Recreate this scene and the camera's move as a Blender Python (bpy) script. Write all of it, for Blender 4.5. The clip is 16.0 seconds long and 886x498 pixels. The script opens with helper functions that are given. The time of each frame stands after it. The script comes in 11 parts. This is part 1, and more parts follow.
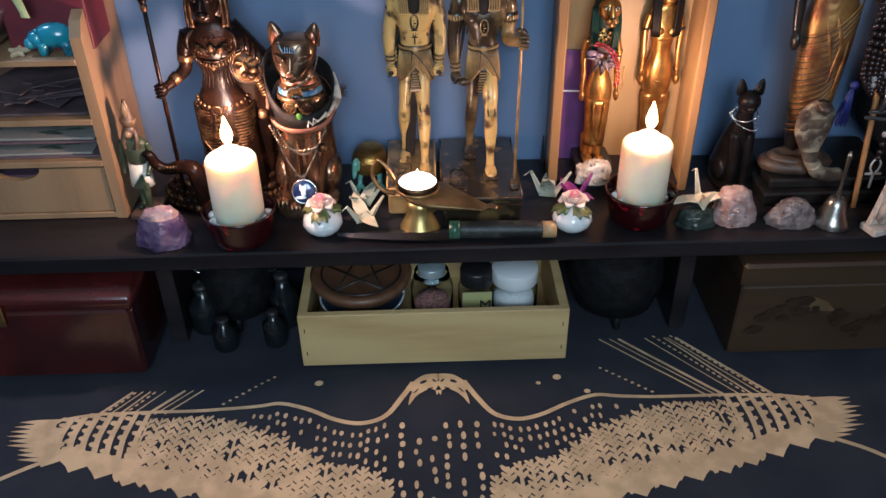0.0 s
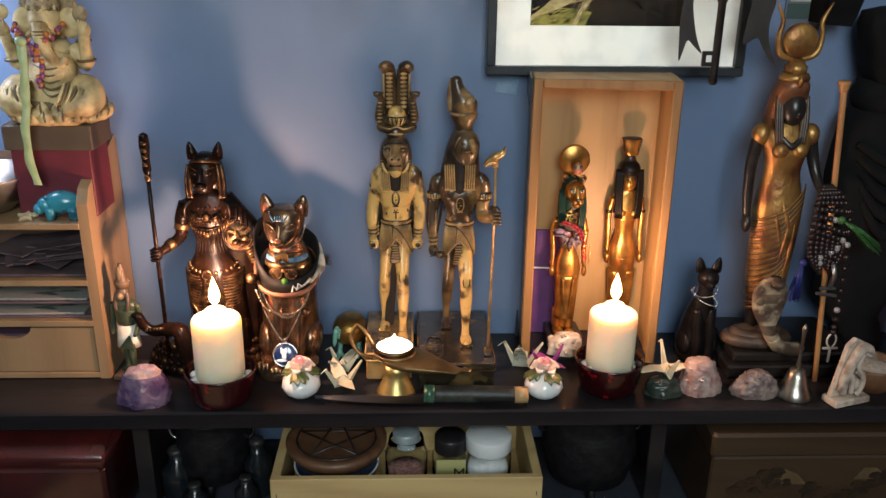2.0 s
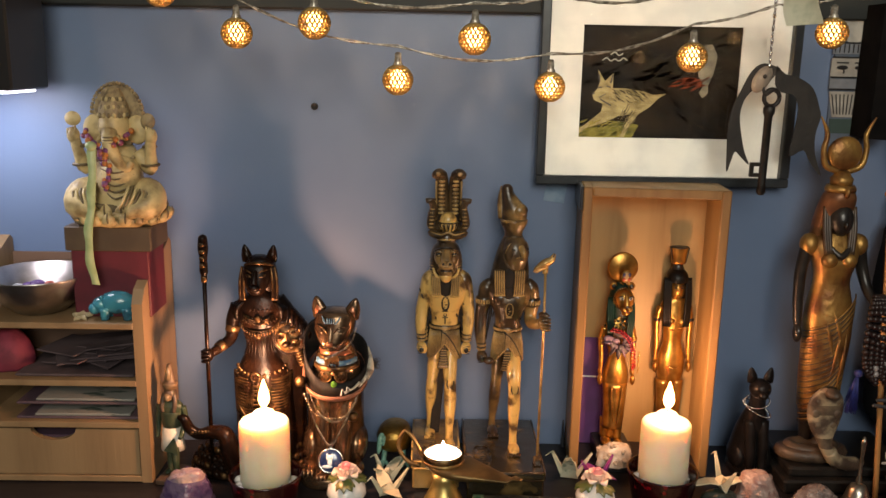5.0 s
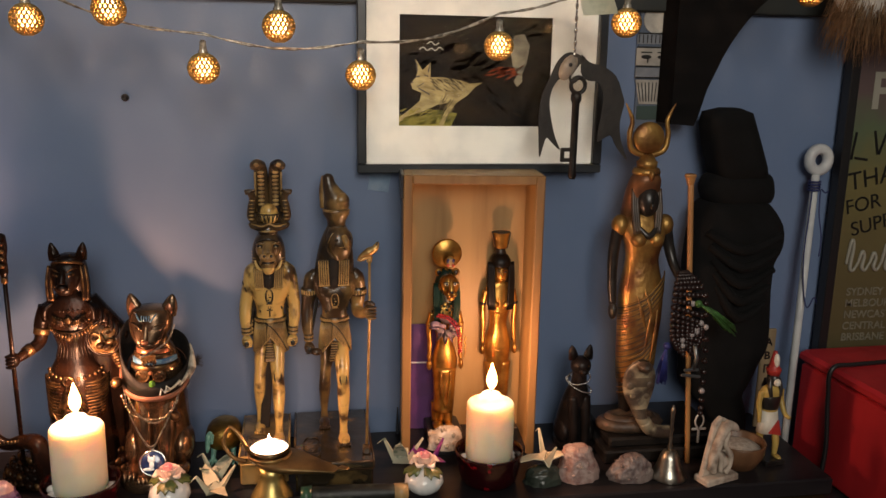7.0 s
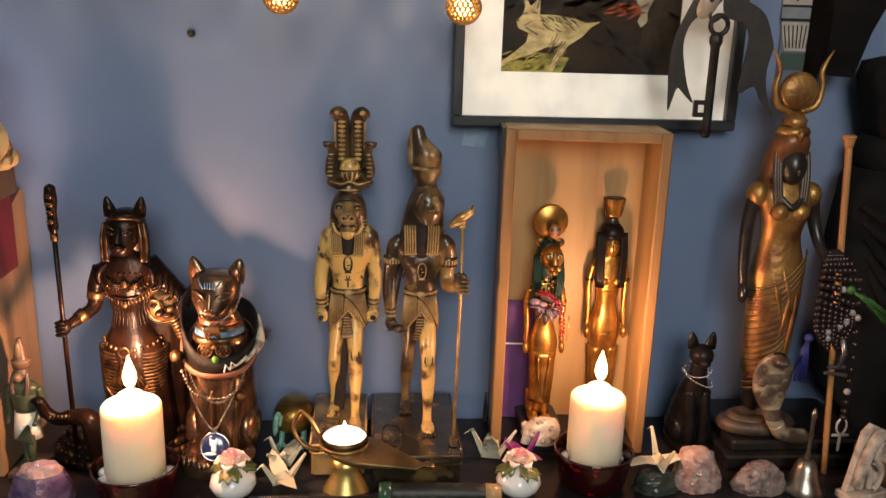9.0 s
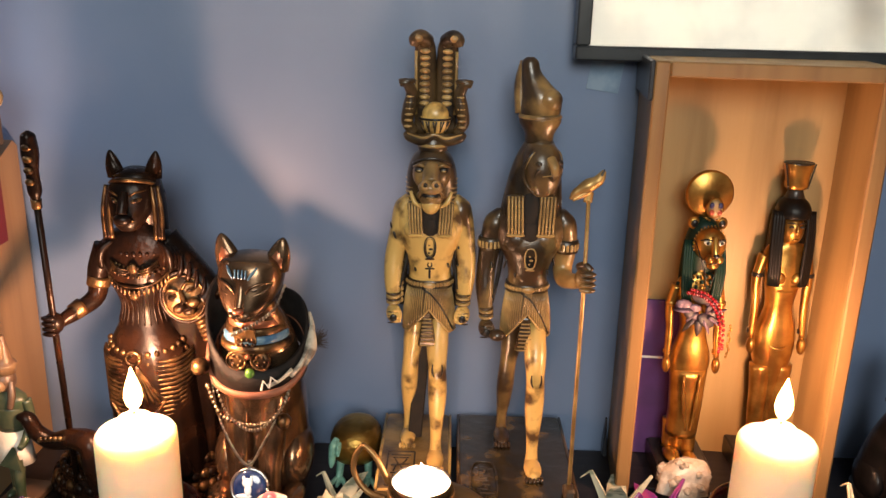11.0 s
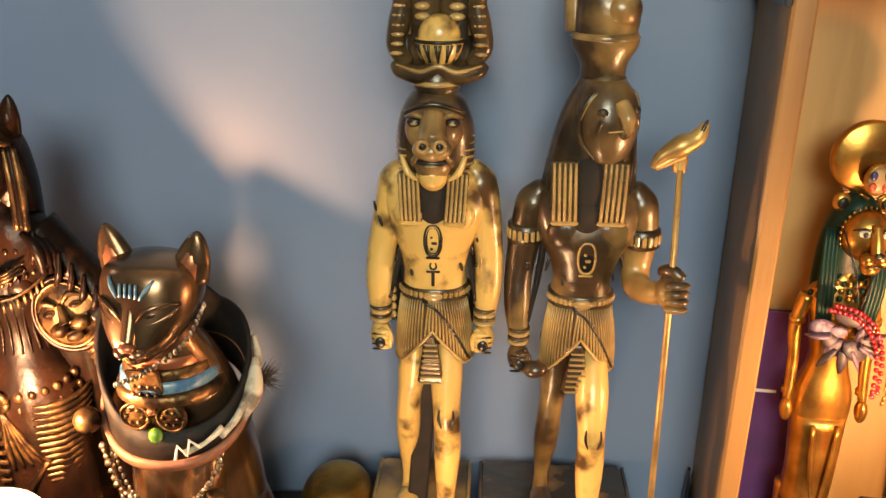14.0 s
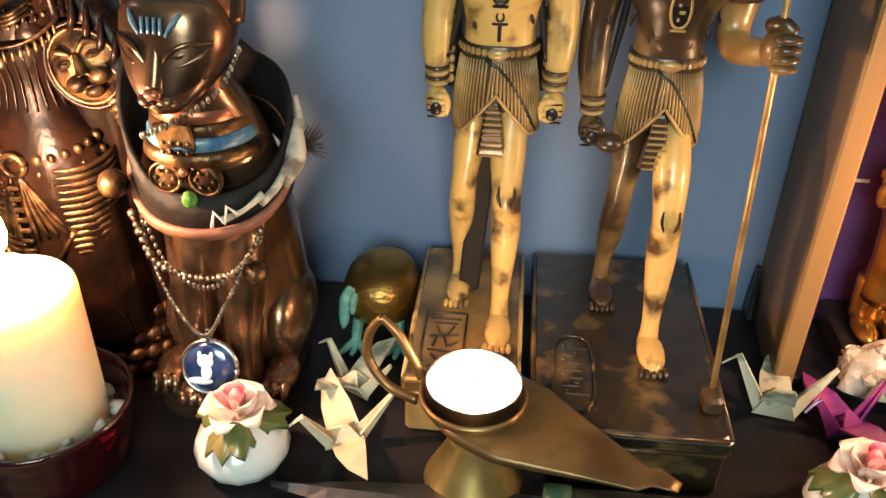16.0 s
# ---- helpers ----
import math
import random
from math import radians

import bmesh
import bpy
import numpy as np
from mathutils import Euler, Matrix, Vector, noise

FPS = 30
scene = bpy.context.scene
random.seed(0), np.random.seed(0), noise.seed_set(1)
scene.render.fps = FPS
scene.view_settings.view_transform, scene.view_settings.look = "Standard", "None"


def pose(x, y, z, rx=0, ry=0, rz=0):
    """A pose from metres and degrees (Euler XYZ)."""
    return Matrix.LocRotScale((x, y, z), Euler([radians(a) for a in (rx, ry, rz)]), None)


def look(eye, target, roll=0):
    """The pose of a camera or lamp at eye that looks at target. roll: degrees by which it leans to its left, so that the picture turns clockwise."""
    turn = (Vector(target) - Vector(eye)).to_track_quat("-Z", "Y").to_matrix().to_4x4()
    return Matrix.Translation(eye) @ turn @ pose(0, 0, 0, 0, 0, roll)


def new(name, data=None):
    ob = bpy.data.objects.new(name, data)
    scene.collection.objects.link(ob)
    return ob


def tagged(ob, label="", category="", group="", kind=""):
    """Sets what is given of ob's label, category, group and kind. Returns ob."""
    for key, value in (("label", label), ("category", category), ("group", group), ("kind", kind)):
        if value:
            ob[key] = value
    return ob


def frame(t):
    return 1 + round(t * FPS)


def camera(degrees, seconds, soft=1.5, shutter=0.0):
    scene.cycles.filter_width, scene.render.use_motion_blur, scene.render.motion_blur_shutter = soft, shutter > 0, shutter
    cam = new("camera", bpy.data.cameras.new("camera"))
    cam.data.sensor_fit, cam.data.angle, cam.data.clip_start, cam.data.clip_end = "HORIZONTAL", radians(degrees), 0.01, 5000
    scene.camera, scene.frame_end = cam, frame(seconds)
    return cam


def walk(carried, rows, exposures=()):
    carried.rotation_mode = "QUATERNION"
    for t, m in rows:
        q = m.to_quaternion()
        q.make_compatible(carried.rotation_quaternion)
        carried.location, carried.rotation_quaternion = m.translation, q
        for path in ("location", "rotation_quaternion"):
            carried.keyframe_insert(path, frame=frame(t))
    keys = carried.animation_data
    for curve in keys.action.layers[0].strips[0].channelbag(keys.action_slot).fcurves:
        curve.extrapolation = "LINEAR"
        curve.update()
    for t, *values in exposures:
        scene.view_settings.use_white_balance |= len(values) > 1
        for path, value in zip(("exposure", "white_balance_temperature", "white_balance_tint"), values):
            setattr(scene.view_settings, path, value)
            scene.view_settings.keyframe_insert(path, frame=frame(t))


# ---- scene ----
cam = camera(55.2, 16.0)
PATH = [
    (0, (-0.016, 0.063, 1.421), (0.021, 1.704, 0.279), -0.8),
    (0.5, (-0.011, 0.053, 1.42), (0.025, 1.771, 0.396), -0.2),
    (1, (-0.005, 0.036, 1.413), (0.038, 1.815, 0.499), 0.3),
    (1.5, (-0.002, 0.02, 1.401), (0.063, 1.854, 0.605), 0.8),
    (2, (-0.005, 0.005, 1.397), (0.067, 1.877, 0.695), 0.7),
    (2.5, (-0.008, 0.0, 1.395), (0.031, 1.9, 0.769), 0.5),
    (3, (-0.015, 0.0, 1.389), (-0.027, 1.922, 0.834), 0.4),
    (3.2, (-0.018, -0.002, 1.387), (-0.047, 1.927, 0.861), 0.2),
    (5.3, (-0.043, -0.002, 1.385), (0.028, 1.955, 0.98), 1.6),
    (5.5, (-0.037, -0.007, 1.381), (0.074, 1.953, 0.997), 1.6),
    (6, (-0.008, -0.011, 1.39), (0.169, 1.94, 0.99), 1.2),
    (6.5, (0.004, -0.011, 1.386), (0.269, 1.927, 0.972), 1.2),
    (7, (0.014, -0.01, 1.379), (0.339, 1.914, 0.938), 1.1),
    (7.5, (0.005, -0.005, 1.371), (0.356, 1.908, 0.906), 0.7),
    (8, (-0.004, 0.021, 1.36), (0.333, 1.93, 0.867), 0.6),
    (8.5, (-0.025, 0.061, 1.357), (0.26, 1.972, 0.841), 1.0),
    (9, (-0.003, 0.114, 1.355), (0.17, 2.034, 0.821), 1.8),
    (9.5, (0.006, 0.17, 1.343), (0.081, 2.097, 0.815), 2.4),
    (10, (0.027, 0.221, 1.326), (-0.023, 2.143, 0.776), 1.9),
    (10.2, (0.022, 0.242, 1.319), (-0.054, 2.159, 0.754), 1.8),
    (12.3, (-0.041, 0.424, 1.292), (0.075, 2.31, 0.635), 0.7),
    (12.5, (-0.023, 0.437, 1.294), (0.062, 2.319, 0.622), 1.3),
    (13, (-0.003, 0.466, 1.287), (0.001, 2.351, 0.617), 1.3),
    (13.5, (0.007, 0.499, 1.279), (-0.088, 2.376, 0.594), 0.4),
    (14, (0.004, 0.522, 1.264), (-0.112, 2.379, 0.531), 0.5),
    (14.5, (-0.001, 0.536, 1.25), (-0.13, 2.349, 0.415), 0.9),
    (15, (-0.007, 0.547, 1.235), (-0.133, 2.295, 0.27), 1.0),
    (15.5, (-0.009, 0.549, 1.225), (-0.15, 2.255, 0.19), 0.8),
    (16, (-0.015, 0.547, 1.217), (-0.161, 2.226, 0.139), 1.1),
]
# the clip's camera opens up and turns warmer as it comes near
walk(cam, [(t, look(eye, target, roll)) for t, eye, target, roll in PATH],
     [(0, -0.20, 4950, 20), (1.5, -0.18, 5550, 21), (3, -0.13, 6400, 24), (5.5, -0.48, 7100, 28), (6.5, -0.63, 6950, 30), (7.5, -0.60, 7050, 33), (9, -0.19, 6650, 30), (10, 0.02, 6550, 29), (12.5, 0.18, 7200, 22), (14, 0.54, 7450, 18), (15, 0.44, 6850, 15), (16, 0.24, 5950, 11)])

# ---------------------------------------------------------------- light
WALL = 0.952          # front face of the blue wall
SHELF = 0.932         # top of the black shelf
TABLE = 0.785         # top of the table cloth

world = bpy.data.worlds.new("night")
scene.world = world
world.use_nodes = True
world.node_tree.nodes["Background"].inputs[0].default_value = (0.30, 0.38, 0.55, 1)
world.node_tree.nodes["Background"].inputs[1].default_value = 0.02


def lamp(name, kind, m, power, colour, size=0.05):
    data = bpy.data.lights.new(name, kind)
    data.energy, data.color = power, colour
    if kind == "AREA":
        data.shape, data.size = "DISK", size
    else:
        data.shadow_soft_size = size
    ob = new(name, data)
    ob.matrix_world = m
    return ob


CANDLE = (1.0, 0.54, 0.28)
lamp("candle_light", "POINT", pose(-0.2060, 0.797, 1.074), 2.25, CANDLE, 0.009)
lamp("candle_light", "POINT", pose(0.2080, 0.814, 1.066), 1.02, CANDLE, 0.009)
lamp("tea_light_light", "POINT", pose(-0.0240, 0.807, 1.000), 0.17, CANDLE, 0.008)
# the white lamp beside the shelf, and a frontal fill lamp added behind the camera
lamp("side_lamp_light", "AREA", look((-0.505, 0.868, 1.338), (-0.505, 0.93, 1.0)), 0.42, (0.82, 0.92, 1.0), 0.07)
lamp("room_fill_light", "AREA", look((0.05, -1.35, 2.02), (0.0, 0.9, 1.2)), 36.0, (0.90, 1.0, 0.84), 1.0)


# ---------------------------------------------------------------- materials
def mat(name, colour, rough=0.5, metal=0.0, second=None, scale=60.0, mix=0.5, bump=0.0, bump_scale=None,
        detail=4.0, coat=0.0, sharp=0.2, stretch=(1, 1, 1), emit=None, glass=0.0, rough2=None, pits=0.0, sss=0.0):
    """A procedural surface: two colours mixed by noise, fine relief, varied gloss."""
    m = bpy.data.materials.new(name)
    m.use_nodes = True
    nt = m.node_tree
    b = nt.nodes["Principled BSDF"]
    b.inputs["Base Color"].default_value = (*colour, 1)
    b.inputs["Roughness"].default_value = rough
    b.inputs["Metallic"].default_value = metal
    b.inputs["Coat Weight"].default_value = coat
    b.inputs["Coat Roughness"].default_value = 0.16
    b.inputs["Transmission Weight"].default_value = glass
    if sss:
        b.inputs["Subsurface Weight"].default_value = sss
        b.inputs["Subsurface Radius"].default_value = (1.0, 0.6, 0.32)
        b.inputs["Subsurface Scale"].default_value = 0.04
    if emit:
        b.inputs["Emission Color"].default_value = (*emit[:3], 1)
        b.inputs["Emission Strength"].default_value = emit[3]
    co = nt.nodes.new("ShaderNodeTexCoord")
    mp = nt.nodes.new("ShaderNodeMapping")
    mp.inputs["Scale"].default_value = stretch
    nt.links.new(co.outputs["Object"], mp.inputs["Vector"])
    if second:
        n = nt.nodes.new("ShaderNodeTexNoise")
        n.inputs["Scale"].default_value, n.inputs["Detail"].default_value = scale, detail
        nt.links.new(mp.outputs[0], n.inputs["Vector"])
        r = nt.nodes.new("ShaderNodeMapRange")
        r.inputs[1].default_value, r.inputs[2].default_value = 0.5 + (0.5 - mix) * 0.5 - sharp / 2, 0.5 + (0.5 - mix) * 0.5 + sharp / 2
        nt.links.new(n.outputs["Fac"], r.inputs[0])
        x = nt.nodes.new("ShaderNodeMix")
        x.data_type = "RGBA"
        x.inputs[6].default_value, x.inputs[7].default_value = (*colour, 1), (*second, 1)
        nt.links.new(r.outputs[0], x.inputs[0])
        nt.links.new(x.outputs[2], b.inputs["Base Color"])
        if rough2 is not None:
            q = nt.nodes.new("ShaderNodeMapRange")
            q.inputs[3].default_value, q.inputs[4].default_value = rough, rough2
            nt.links.new(r.outputs[0], q.inputs[0])
            nt.links.new(q.outputs[0], b.inputs["Roughness"])
    if bump:
        n2 = nt.nodes.new("ShaderNodeTexNoise")
        n2.inputs["Scale"].default_value, n2.inputs["Detail"].default_value = bump_scale or scale * 3, 5
        nt.links.new(mp.outputs[0], n2.inputs["Vector"])
        bp = nt.nodes.new("ShaderNodeBump")
        bp.inputs["Strength"].default_value, bp.inputs["Distance"].default_value = bump, 0.002
        nt.links.new(n2.outputs["Fac"], bp.inputs["Height"])
        nt.links.new(bp.outputs[0], b.inputs["Normal"])
    return m


def wood(name, light, dark, scale=14.0, rough=0.5, along=(1, 1, 0.08)):
    """Grain drawn out along one axis, with darker rings and fine pores."""
    m = mat(name, light, rough, bump=0.15, bump_scale=240, stretch=along)
    nt = m.node_tree
    b = nt.nodes["Principled BSDF"]
    mp = next(n for n in nt.nodes if n.type == "MAPPING")
    w = nt.nodes.new("ShaderNodeTexWave")
    w.wave_type, w.bands_direction = "BANDS", "DIAGONAL"
    w.inputs["Scale"].default_value, w.inputs["Distortion"].default_value = scale, 9
    w.inputs["Detail"].default_value, w.inputs["Detail Scale"].default_value = 3, 1.5
    n = nt.nodes.new("ShaderNodeTexNoise")
    n.inputs["Scale"].default_value, n.inputs["Detail"].default_value = 160, 4
    nt.links.new(mp.outputs[0], w.inputs["Vector"])
    nt.links.new(mp.outputs[0], n.inputs["Vector"])
    mx = nt.nodes.new("ShaderNodeMath")
    mx.operation = "MULTIPLY"
    nt.links.new(w.outputs["Fac"], mx.inputs[0])
    nt.links.new(n.outputs["Fac"], mx.inputs[1])
    x = nt.nodes.new("ShaderNodeMix")
    x.data_type = "RGBA"
    x.inputs[6].default_value, x.inputs[7].default_value = (*light, 1), (*dark, 1)
    nt.links.new(mx.outputs[0], x.inputs[0])
    nt.links.new(x.outputs[2], b.inputs["Base Color"])
    return m


BLUE = mat("blue wall paint", (0.118, 0.182, 0.315), 0.42, second=(0.152, 0.218, 0.352), scale=7, bump=0.05, bump_scale=220, sharp=0.5)
BLACK_WOOD = mat("black lacquered board", (0.010, 0.009, 0.011), 0.32, second=(0.022, 0.018, 0.019), scale=25, stretch=(0.15, 1, 1), bump=0.1, bump_scale=120)
BLACK_WOOD.node_tree.nodes["Principled BSDF"].inputs["Specular IOR Level"].default_value = 0.22
CLOTH = mat("black cotton", (0.012, 0.015, 0.026), 0.95, second=(0.02, 0.023, 0.034), scale=14, bump=0.5, bump_scale=900)
GOLD_PRINT = mat("gold print on cotton", (0.66, 0.48, 0.27), 0.8, second=(0.50, 0.36, 0.20), scale=40, bump=0.4, bump_scale=900)
PINE = wood("pale pine", (0.52, 0.38, 0.17), (0.36, 0.23, 0.09), 8, 0.55, (0.1, 1, 1))
BOXWOOD = wood("warm niche wood", (0.40, 0.245, 0.095), (0.24, 0.135, 0.046), 10, 0.5, (1, 1, 0.08))
ORGWOOD = wood("beech plywood", (0.29, 0.185, 0.095), (0.20, 0.120, 0.060), 9, 0.5, (1, 1, 0.08))
DARK = mat("near-black stuff", (0.012, 0.011, 0.012), 0.5, second=(0.02, 0.018, 0.018), scale=30)
BLACK_FRAME = mat("black frame paint", (0.014, 0.013, 0.014), 0.35)
WAX = mat("ivory wax", (0.86, 0.76, 0.58), 0.45, second=(0.82, 0.70, 0.50), scale=25, sss=1.0, bump=0.05)
FLAME = mat("candle flame", (1, 0.6, 0.2), 0.5, emit=(1.0, 0.55, 0.18, 22))
FLAME_CORE = mat("flame core", (1, 0.8, 0.5), 0.5, emit=(1.0, 0.80, 0.48, 60))
RED_GLASS = mat("dark red glass", (0.24, 0.005, 0.010), 0.12, second=(0.022, 0.001, 0.002), scale=80, mix=0.80, coat=0.6, bump=0.35, bump_scale=120, sharp=0.08)
BRONZE = mat("dark bronze", (0.0062, 0.0032, 0.0024), 0.32, 0.15, second=(0.0200, 0.0082, 0.0040), scale=45, bump=0.26, bump_scale=150, mix=0.34, rough2=0.20)
BRONZE.node_tree.nodes["Principled BSDF"].inputs["Specular IOR Level"].default_value = 0.16
BRONZE_HI = mat("rubbed copper bronze", (0.175, 0.098, 0.042), 0.36, 0.85, second=(0.026, 0.015, 0.009), scale=90, bump=0.5, bump_scale=160)
CATBRONZE = mat("polished brown bronze", (0.275, 0.165, 0.096), 0.22, 0.88, second=(0.090, 0.053, 0.033), scale=34, bump=0.10, bump_scale=90, rough2=0.26)
IVORY = mat("amber ivory resin", (0.60, 0.385, 0.120), 0.30, second=(0.070, 0.034, 0.012), scale=58, mix=0.34, bump=0.25, bump_scale=120, coat=0.3, sharp=0.14)
IVORY_B = mat("smoked ivory resin", (0.50, 0.305, 0.105), 0.30, second=(0.038, 0.021, 0.010), scale=26, mix=0.80, bump=0.3, bump_scale=120, sharp=0.30, coat=0.3)
KILT = mat("brown antiqued pleats", (0.075, 0.044, 0.018), 0.32, second=(0.016, 0.010, 0.006), scale=60, bump=0.2, coat=0.3, sharp=0.2)
PLINTH_A = mat("amber plinth", (0.34, 0.21, 0.07), 0.32, second=(0.055, 0.036, 0.018), scale=34, mix=0.5, bump=0.7, bump_scale=70, coat=0.3, sharp=0.25)
PLINTH_B = mat("dark plinth", (0.022, 0.016, 0.009), 0.26, second=(0.125, 0.078, 0.028), scale=44, mix=0.30, bump=1.0, bump_scale=70, coat=0.4, sharp=0.14)
GOLD = mat("gold paint", (0.56, 0.31, 0.075), 0.29, 0.9, second=(0.33, 0.155, 0.036), scale=60, bump=0.12, bump_scale=140)
OLDGOLD = mat("old gold paint", (0.44, 0.25, 0.07), 0.40, 0.7, second=(0.17, 0.068, 0.026), scale=38, bump=0.4, bump_scale=190, mix=0.5, sharp=0.3)
BLACK_PAINT = mat("black statue paint", (0.010, 0.009, 0.009), 0.30, second=(0.02, 0.017, 0.015), scale=60)
BRASS = mat("worn brass", (0.38, 0.25, 0.10), 0.36, 0.9, second=(0.19, 0.115, 0.05), scale=40, bump=0.15, bump_scale=110, rough2=0.48)
SILVER = mat("silver metal", (0.70, 0.70, 0.72), 0.2, 1.0, second=(0.5, 0.5, 0.52), scale=60)
STEEL = mat("dull blade steel", (0.10, 0.10, 0.11), 0.38, 0.9, second=(0.06, 0.055, 0.05), scale=30, stretch=(0.2, 1, 1))
WHITE_CHINA = mat("white porcelain", (0.78, 0.79, 0.78), 0.18, second=(0.70, 0.73, 0.72), scale=15, coat=0.5)
PINK_CHINA = mat("pink porcelain petals", (0.80, 0.58, 0.52), 0.28, second=(0.84, 0.72, 0.62), scale=90, coat=0.3)
GREEN_CHINA = mat("green porcelain leaf", (0.075, 0.135, 0.032), 0.28, second=(0.19, 0.17, 0.06), scale=70, coat=0.4)


# ---------------------------------------------------------------- mesh tools
class Build:
    """Collects shapes into one mesh; every shape takes a material slot."""

    def __init__(self):
        self.v, self.f, self.m, self.s = [], [], [], []
        self.at = Matrix.Identity(4)

    def add(self, verts, faces, slot=0, smooth=True):
        k = len(self.v)
        self.v += [self.at @ Vector(p) for p in verts]
        self.f += [tuple(k + i for i in f) for f in faces]
        self.m += [slot] * len(faces)
        self.s += [smooth] * len(faces)
        return self

    def loft(self, rings, slot=0, smooth=True, caps=True, closed=True):
        n = len(rings[0])
        verts = [p for r in rings for p in r]
        faces = []
        for j in range(len(rings) - 1):
            for i in range(n if closed else n - 1):
                a, b = j * n + i, j * n + (i + 1) % n
                faces.append((a, b, b + n, a + n))
        if caps:
            faces.append(tuple(reversed(range(n))))
            faces.append(tuple((len(rings) - 1) * n + i for i in range(n)))
        return self.add(verts, faces, slot, smooth)

    def stack(self, rows, n=20, slot=0, power=2.0, caps=True, smooth=True, wave=None):
        """Rows (z, x, y, rx, ry): ovals on top of one another; wave(angle, row share) scales the radius."""
        rings = []
        for j, (z, x, y, rx, ry) in enumerate(rows):
            r = []
            for i in range(n):
                a = 2 * math.pi * i / n
                c, s = math.cos(a), math.sin(a)
                k = 1.0 if wave is None else wave(a, j / max(1, len(rows) - 1))
                r.append((x + rx * k * math.copysign(abs(c) ** (2 / power), c), y + ry * k * math.copysign(abs(s) ** (2 / power), s), z))
            rings.append(r)
        return self.loft(rings, slot, smooth, caps)

    def tube(self, pts, radii, n=10, slot=0, caps=True, flat=1.0, smooth=True):
        pts = [Vector(p) for p in pts]
        if not isinstance(radii, (list, tuple)):
            radii = [radii] * len(pts)
        rings, up = [], None
        for i, p in enumerate(pts):
            d = (pts[min(i + 1, len(pts) - 1)] - pts[max(i - 1, 0)]).normalized()
            if up is None:
                up = Vector((0, 0, 1)) if abs(d.z) < 0.9 else Vector((0, 1, 0))
            up = (up - d * up.dot(d)).normalized()
            side = d.cross(up)
            rings.append([p + (side * math.cos(2 * math.pi * k / n) + up * math.sin(2 * math.pi * k / n) * flat) * radii[i] for k in range(n)])
        return self.loft(rings, slot, smooth, caps)

    def ball(self, c, r, slot=0, n=16, m=10, turn=(0, 0, 0)):
        if not isinstance(r, (list, tuple)):
            r = (r, r, r)
        e = Euler([radians(a) for a in turn]).to_matrix()
        rings = []
        for j in range(m + 1):
            t = math.pi * (0.02 + 0.96 * j / m)
            rings.append([Vector(c) + e @ Vector((r[0] * math.sin(t) * math.cos(2 * math.pi * i / n), r[1] * math.sin(t) * math.sin(2 * math.pi * i / n), -r[2] * math.cos(t))) for i in range(n)])
        return self.loft(rings, slot)

    def lathe(self, profile, n=32, slot=0, c=(0, 0, 0), caps=True, smooth=True, wave=None):
        return self.stack([(c[2] + z, c[0], c[1], r, r) for r, z in profile], n, slot, 2.0, caps, smooth, wave)

    def box(self, c, size, bevel=0.0, slot=0, turn=(0, 0, 0), smooth=False, taper=1.0):
        """A block with chamfered edges; taper scales its upper end."""
        e = Euler([radians(a) for a in turn]).to_matrix()
        hx, hy, hz = (s / 2 for s in size)
        b = min(bevel, hx * 0.9, hy * 0.9, hz * 0.9)
        rings = []
        for z, inset in ((-hz, b), (-hz + b, 0), (hz - b, 0), (hz, b)) if b else ((-hz, 0), (hz, 0)):
            k = 1.0 if z < 0 else taper
            x, y = (hx - inset) * k, (hy - inset) * k
            if b:
                q = [(-x + b, -y), (x - b, -y), (x, -y + b), (x, y - b), (x - b, y), (-x + b, y), (-x, y - b), (-x, -y + b)]
            else:
                q = [(-x, -y), (x, -y), (x, y), (-x, y)]
            rings.append([Vector(c) + e @ Vector((u, v, z)) for u, v in q])
        return self.loft(rings, slot, smooth)

    def plate(self, outline, depth, slot=0, bevel=0.0, smooth=False):
        """An outline in x and z, thick along y from 0 to depth (run anticlockwise seen from the front)."""
        if bevel:
            cx = sum(p[0] for p in outline) / len(outline)
            cz = sum(p[1] for p in outline) / len(outline)
            def inset(p):
                d = math.hypot(p[0] - cx, p[1] - cz) or 1
                k = max(0.0, 1 - bevel / d)
                return (cx + (p[0] - cx) * k, cz + (p[1] - cz) * k)
            ins = [inset(p) for p in outline]
            rings = [[(x, 0, z) for x, z in ins], [(x, bevel, z) for x, z in outline], [(x, depth - bevel, z) for x, z in outline], [(x, depth, z) for x, z in ins]]
        else:
            rings = [[(x, 0, z) for x, z in outline], [(x, depth, z) for x, z in outline]]
        return self.loft(rings, slot, smooth)

    def make(self, name, mats, parent=None, label="", m=None, flip=True):
        mesh = bpy.data.meshes.new(name)
        mesh.from_pydata([tuple(p) for p in self.v], [], self.f)
        for q in mats if isinstance(mats, (list, tuple)) else [mats]:
            mesh.materials.append(q)
        mesh.polygons.foreach_set("material_index", self.m)
        mesh.polygons.foreach_set("use_smooth", self.s)
        bm = bmesh.new()
        bm.from_mesh(mesh)
        bmesh.ops.recalc_face_normals(bm, faces=bm.faces)
        bm.to_mesh(mesh)
        bm.free()
        mesh.update()
        ob = new(name, mesh)
        if parent is not None:
            ob.parent = parent
        if m is not None:
            ob.matrix_local = m
        if label:
            ob["label"] = label
        return ob


def part(name, b, material, parent=None, label="", m=None):
    return b.make(name, material, parent, label, m)


def thing(name, x, y, z, label, category, group="", turn=0.0):
    e = new(name)
    e.empty_display_size = 0.02
    e.matrix_world = pose(x, y, z, 0, 0, turn)
    return tagged(e, label, category, group)


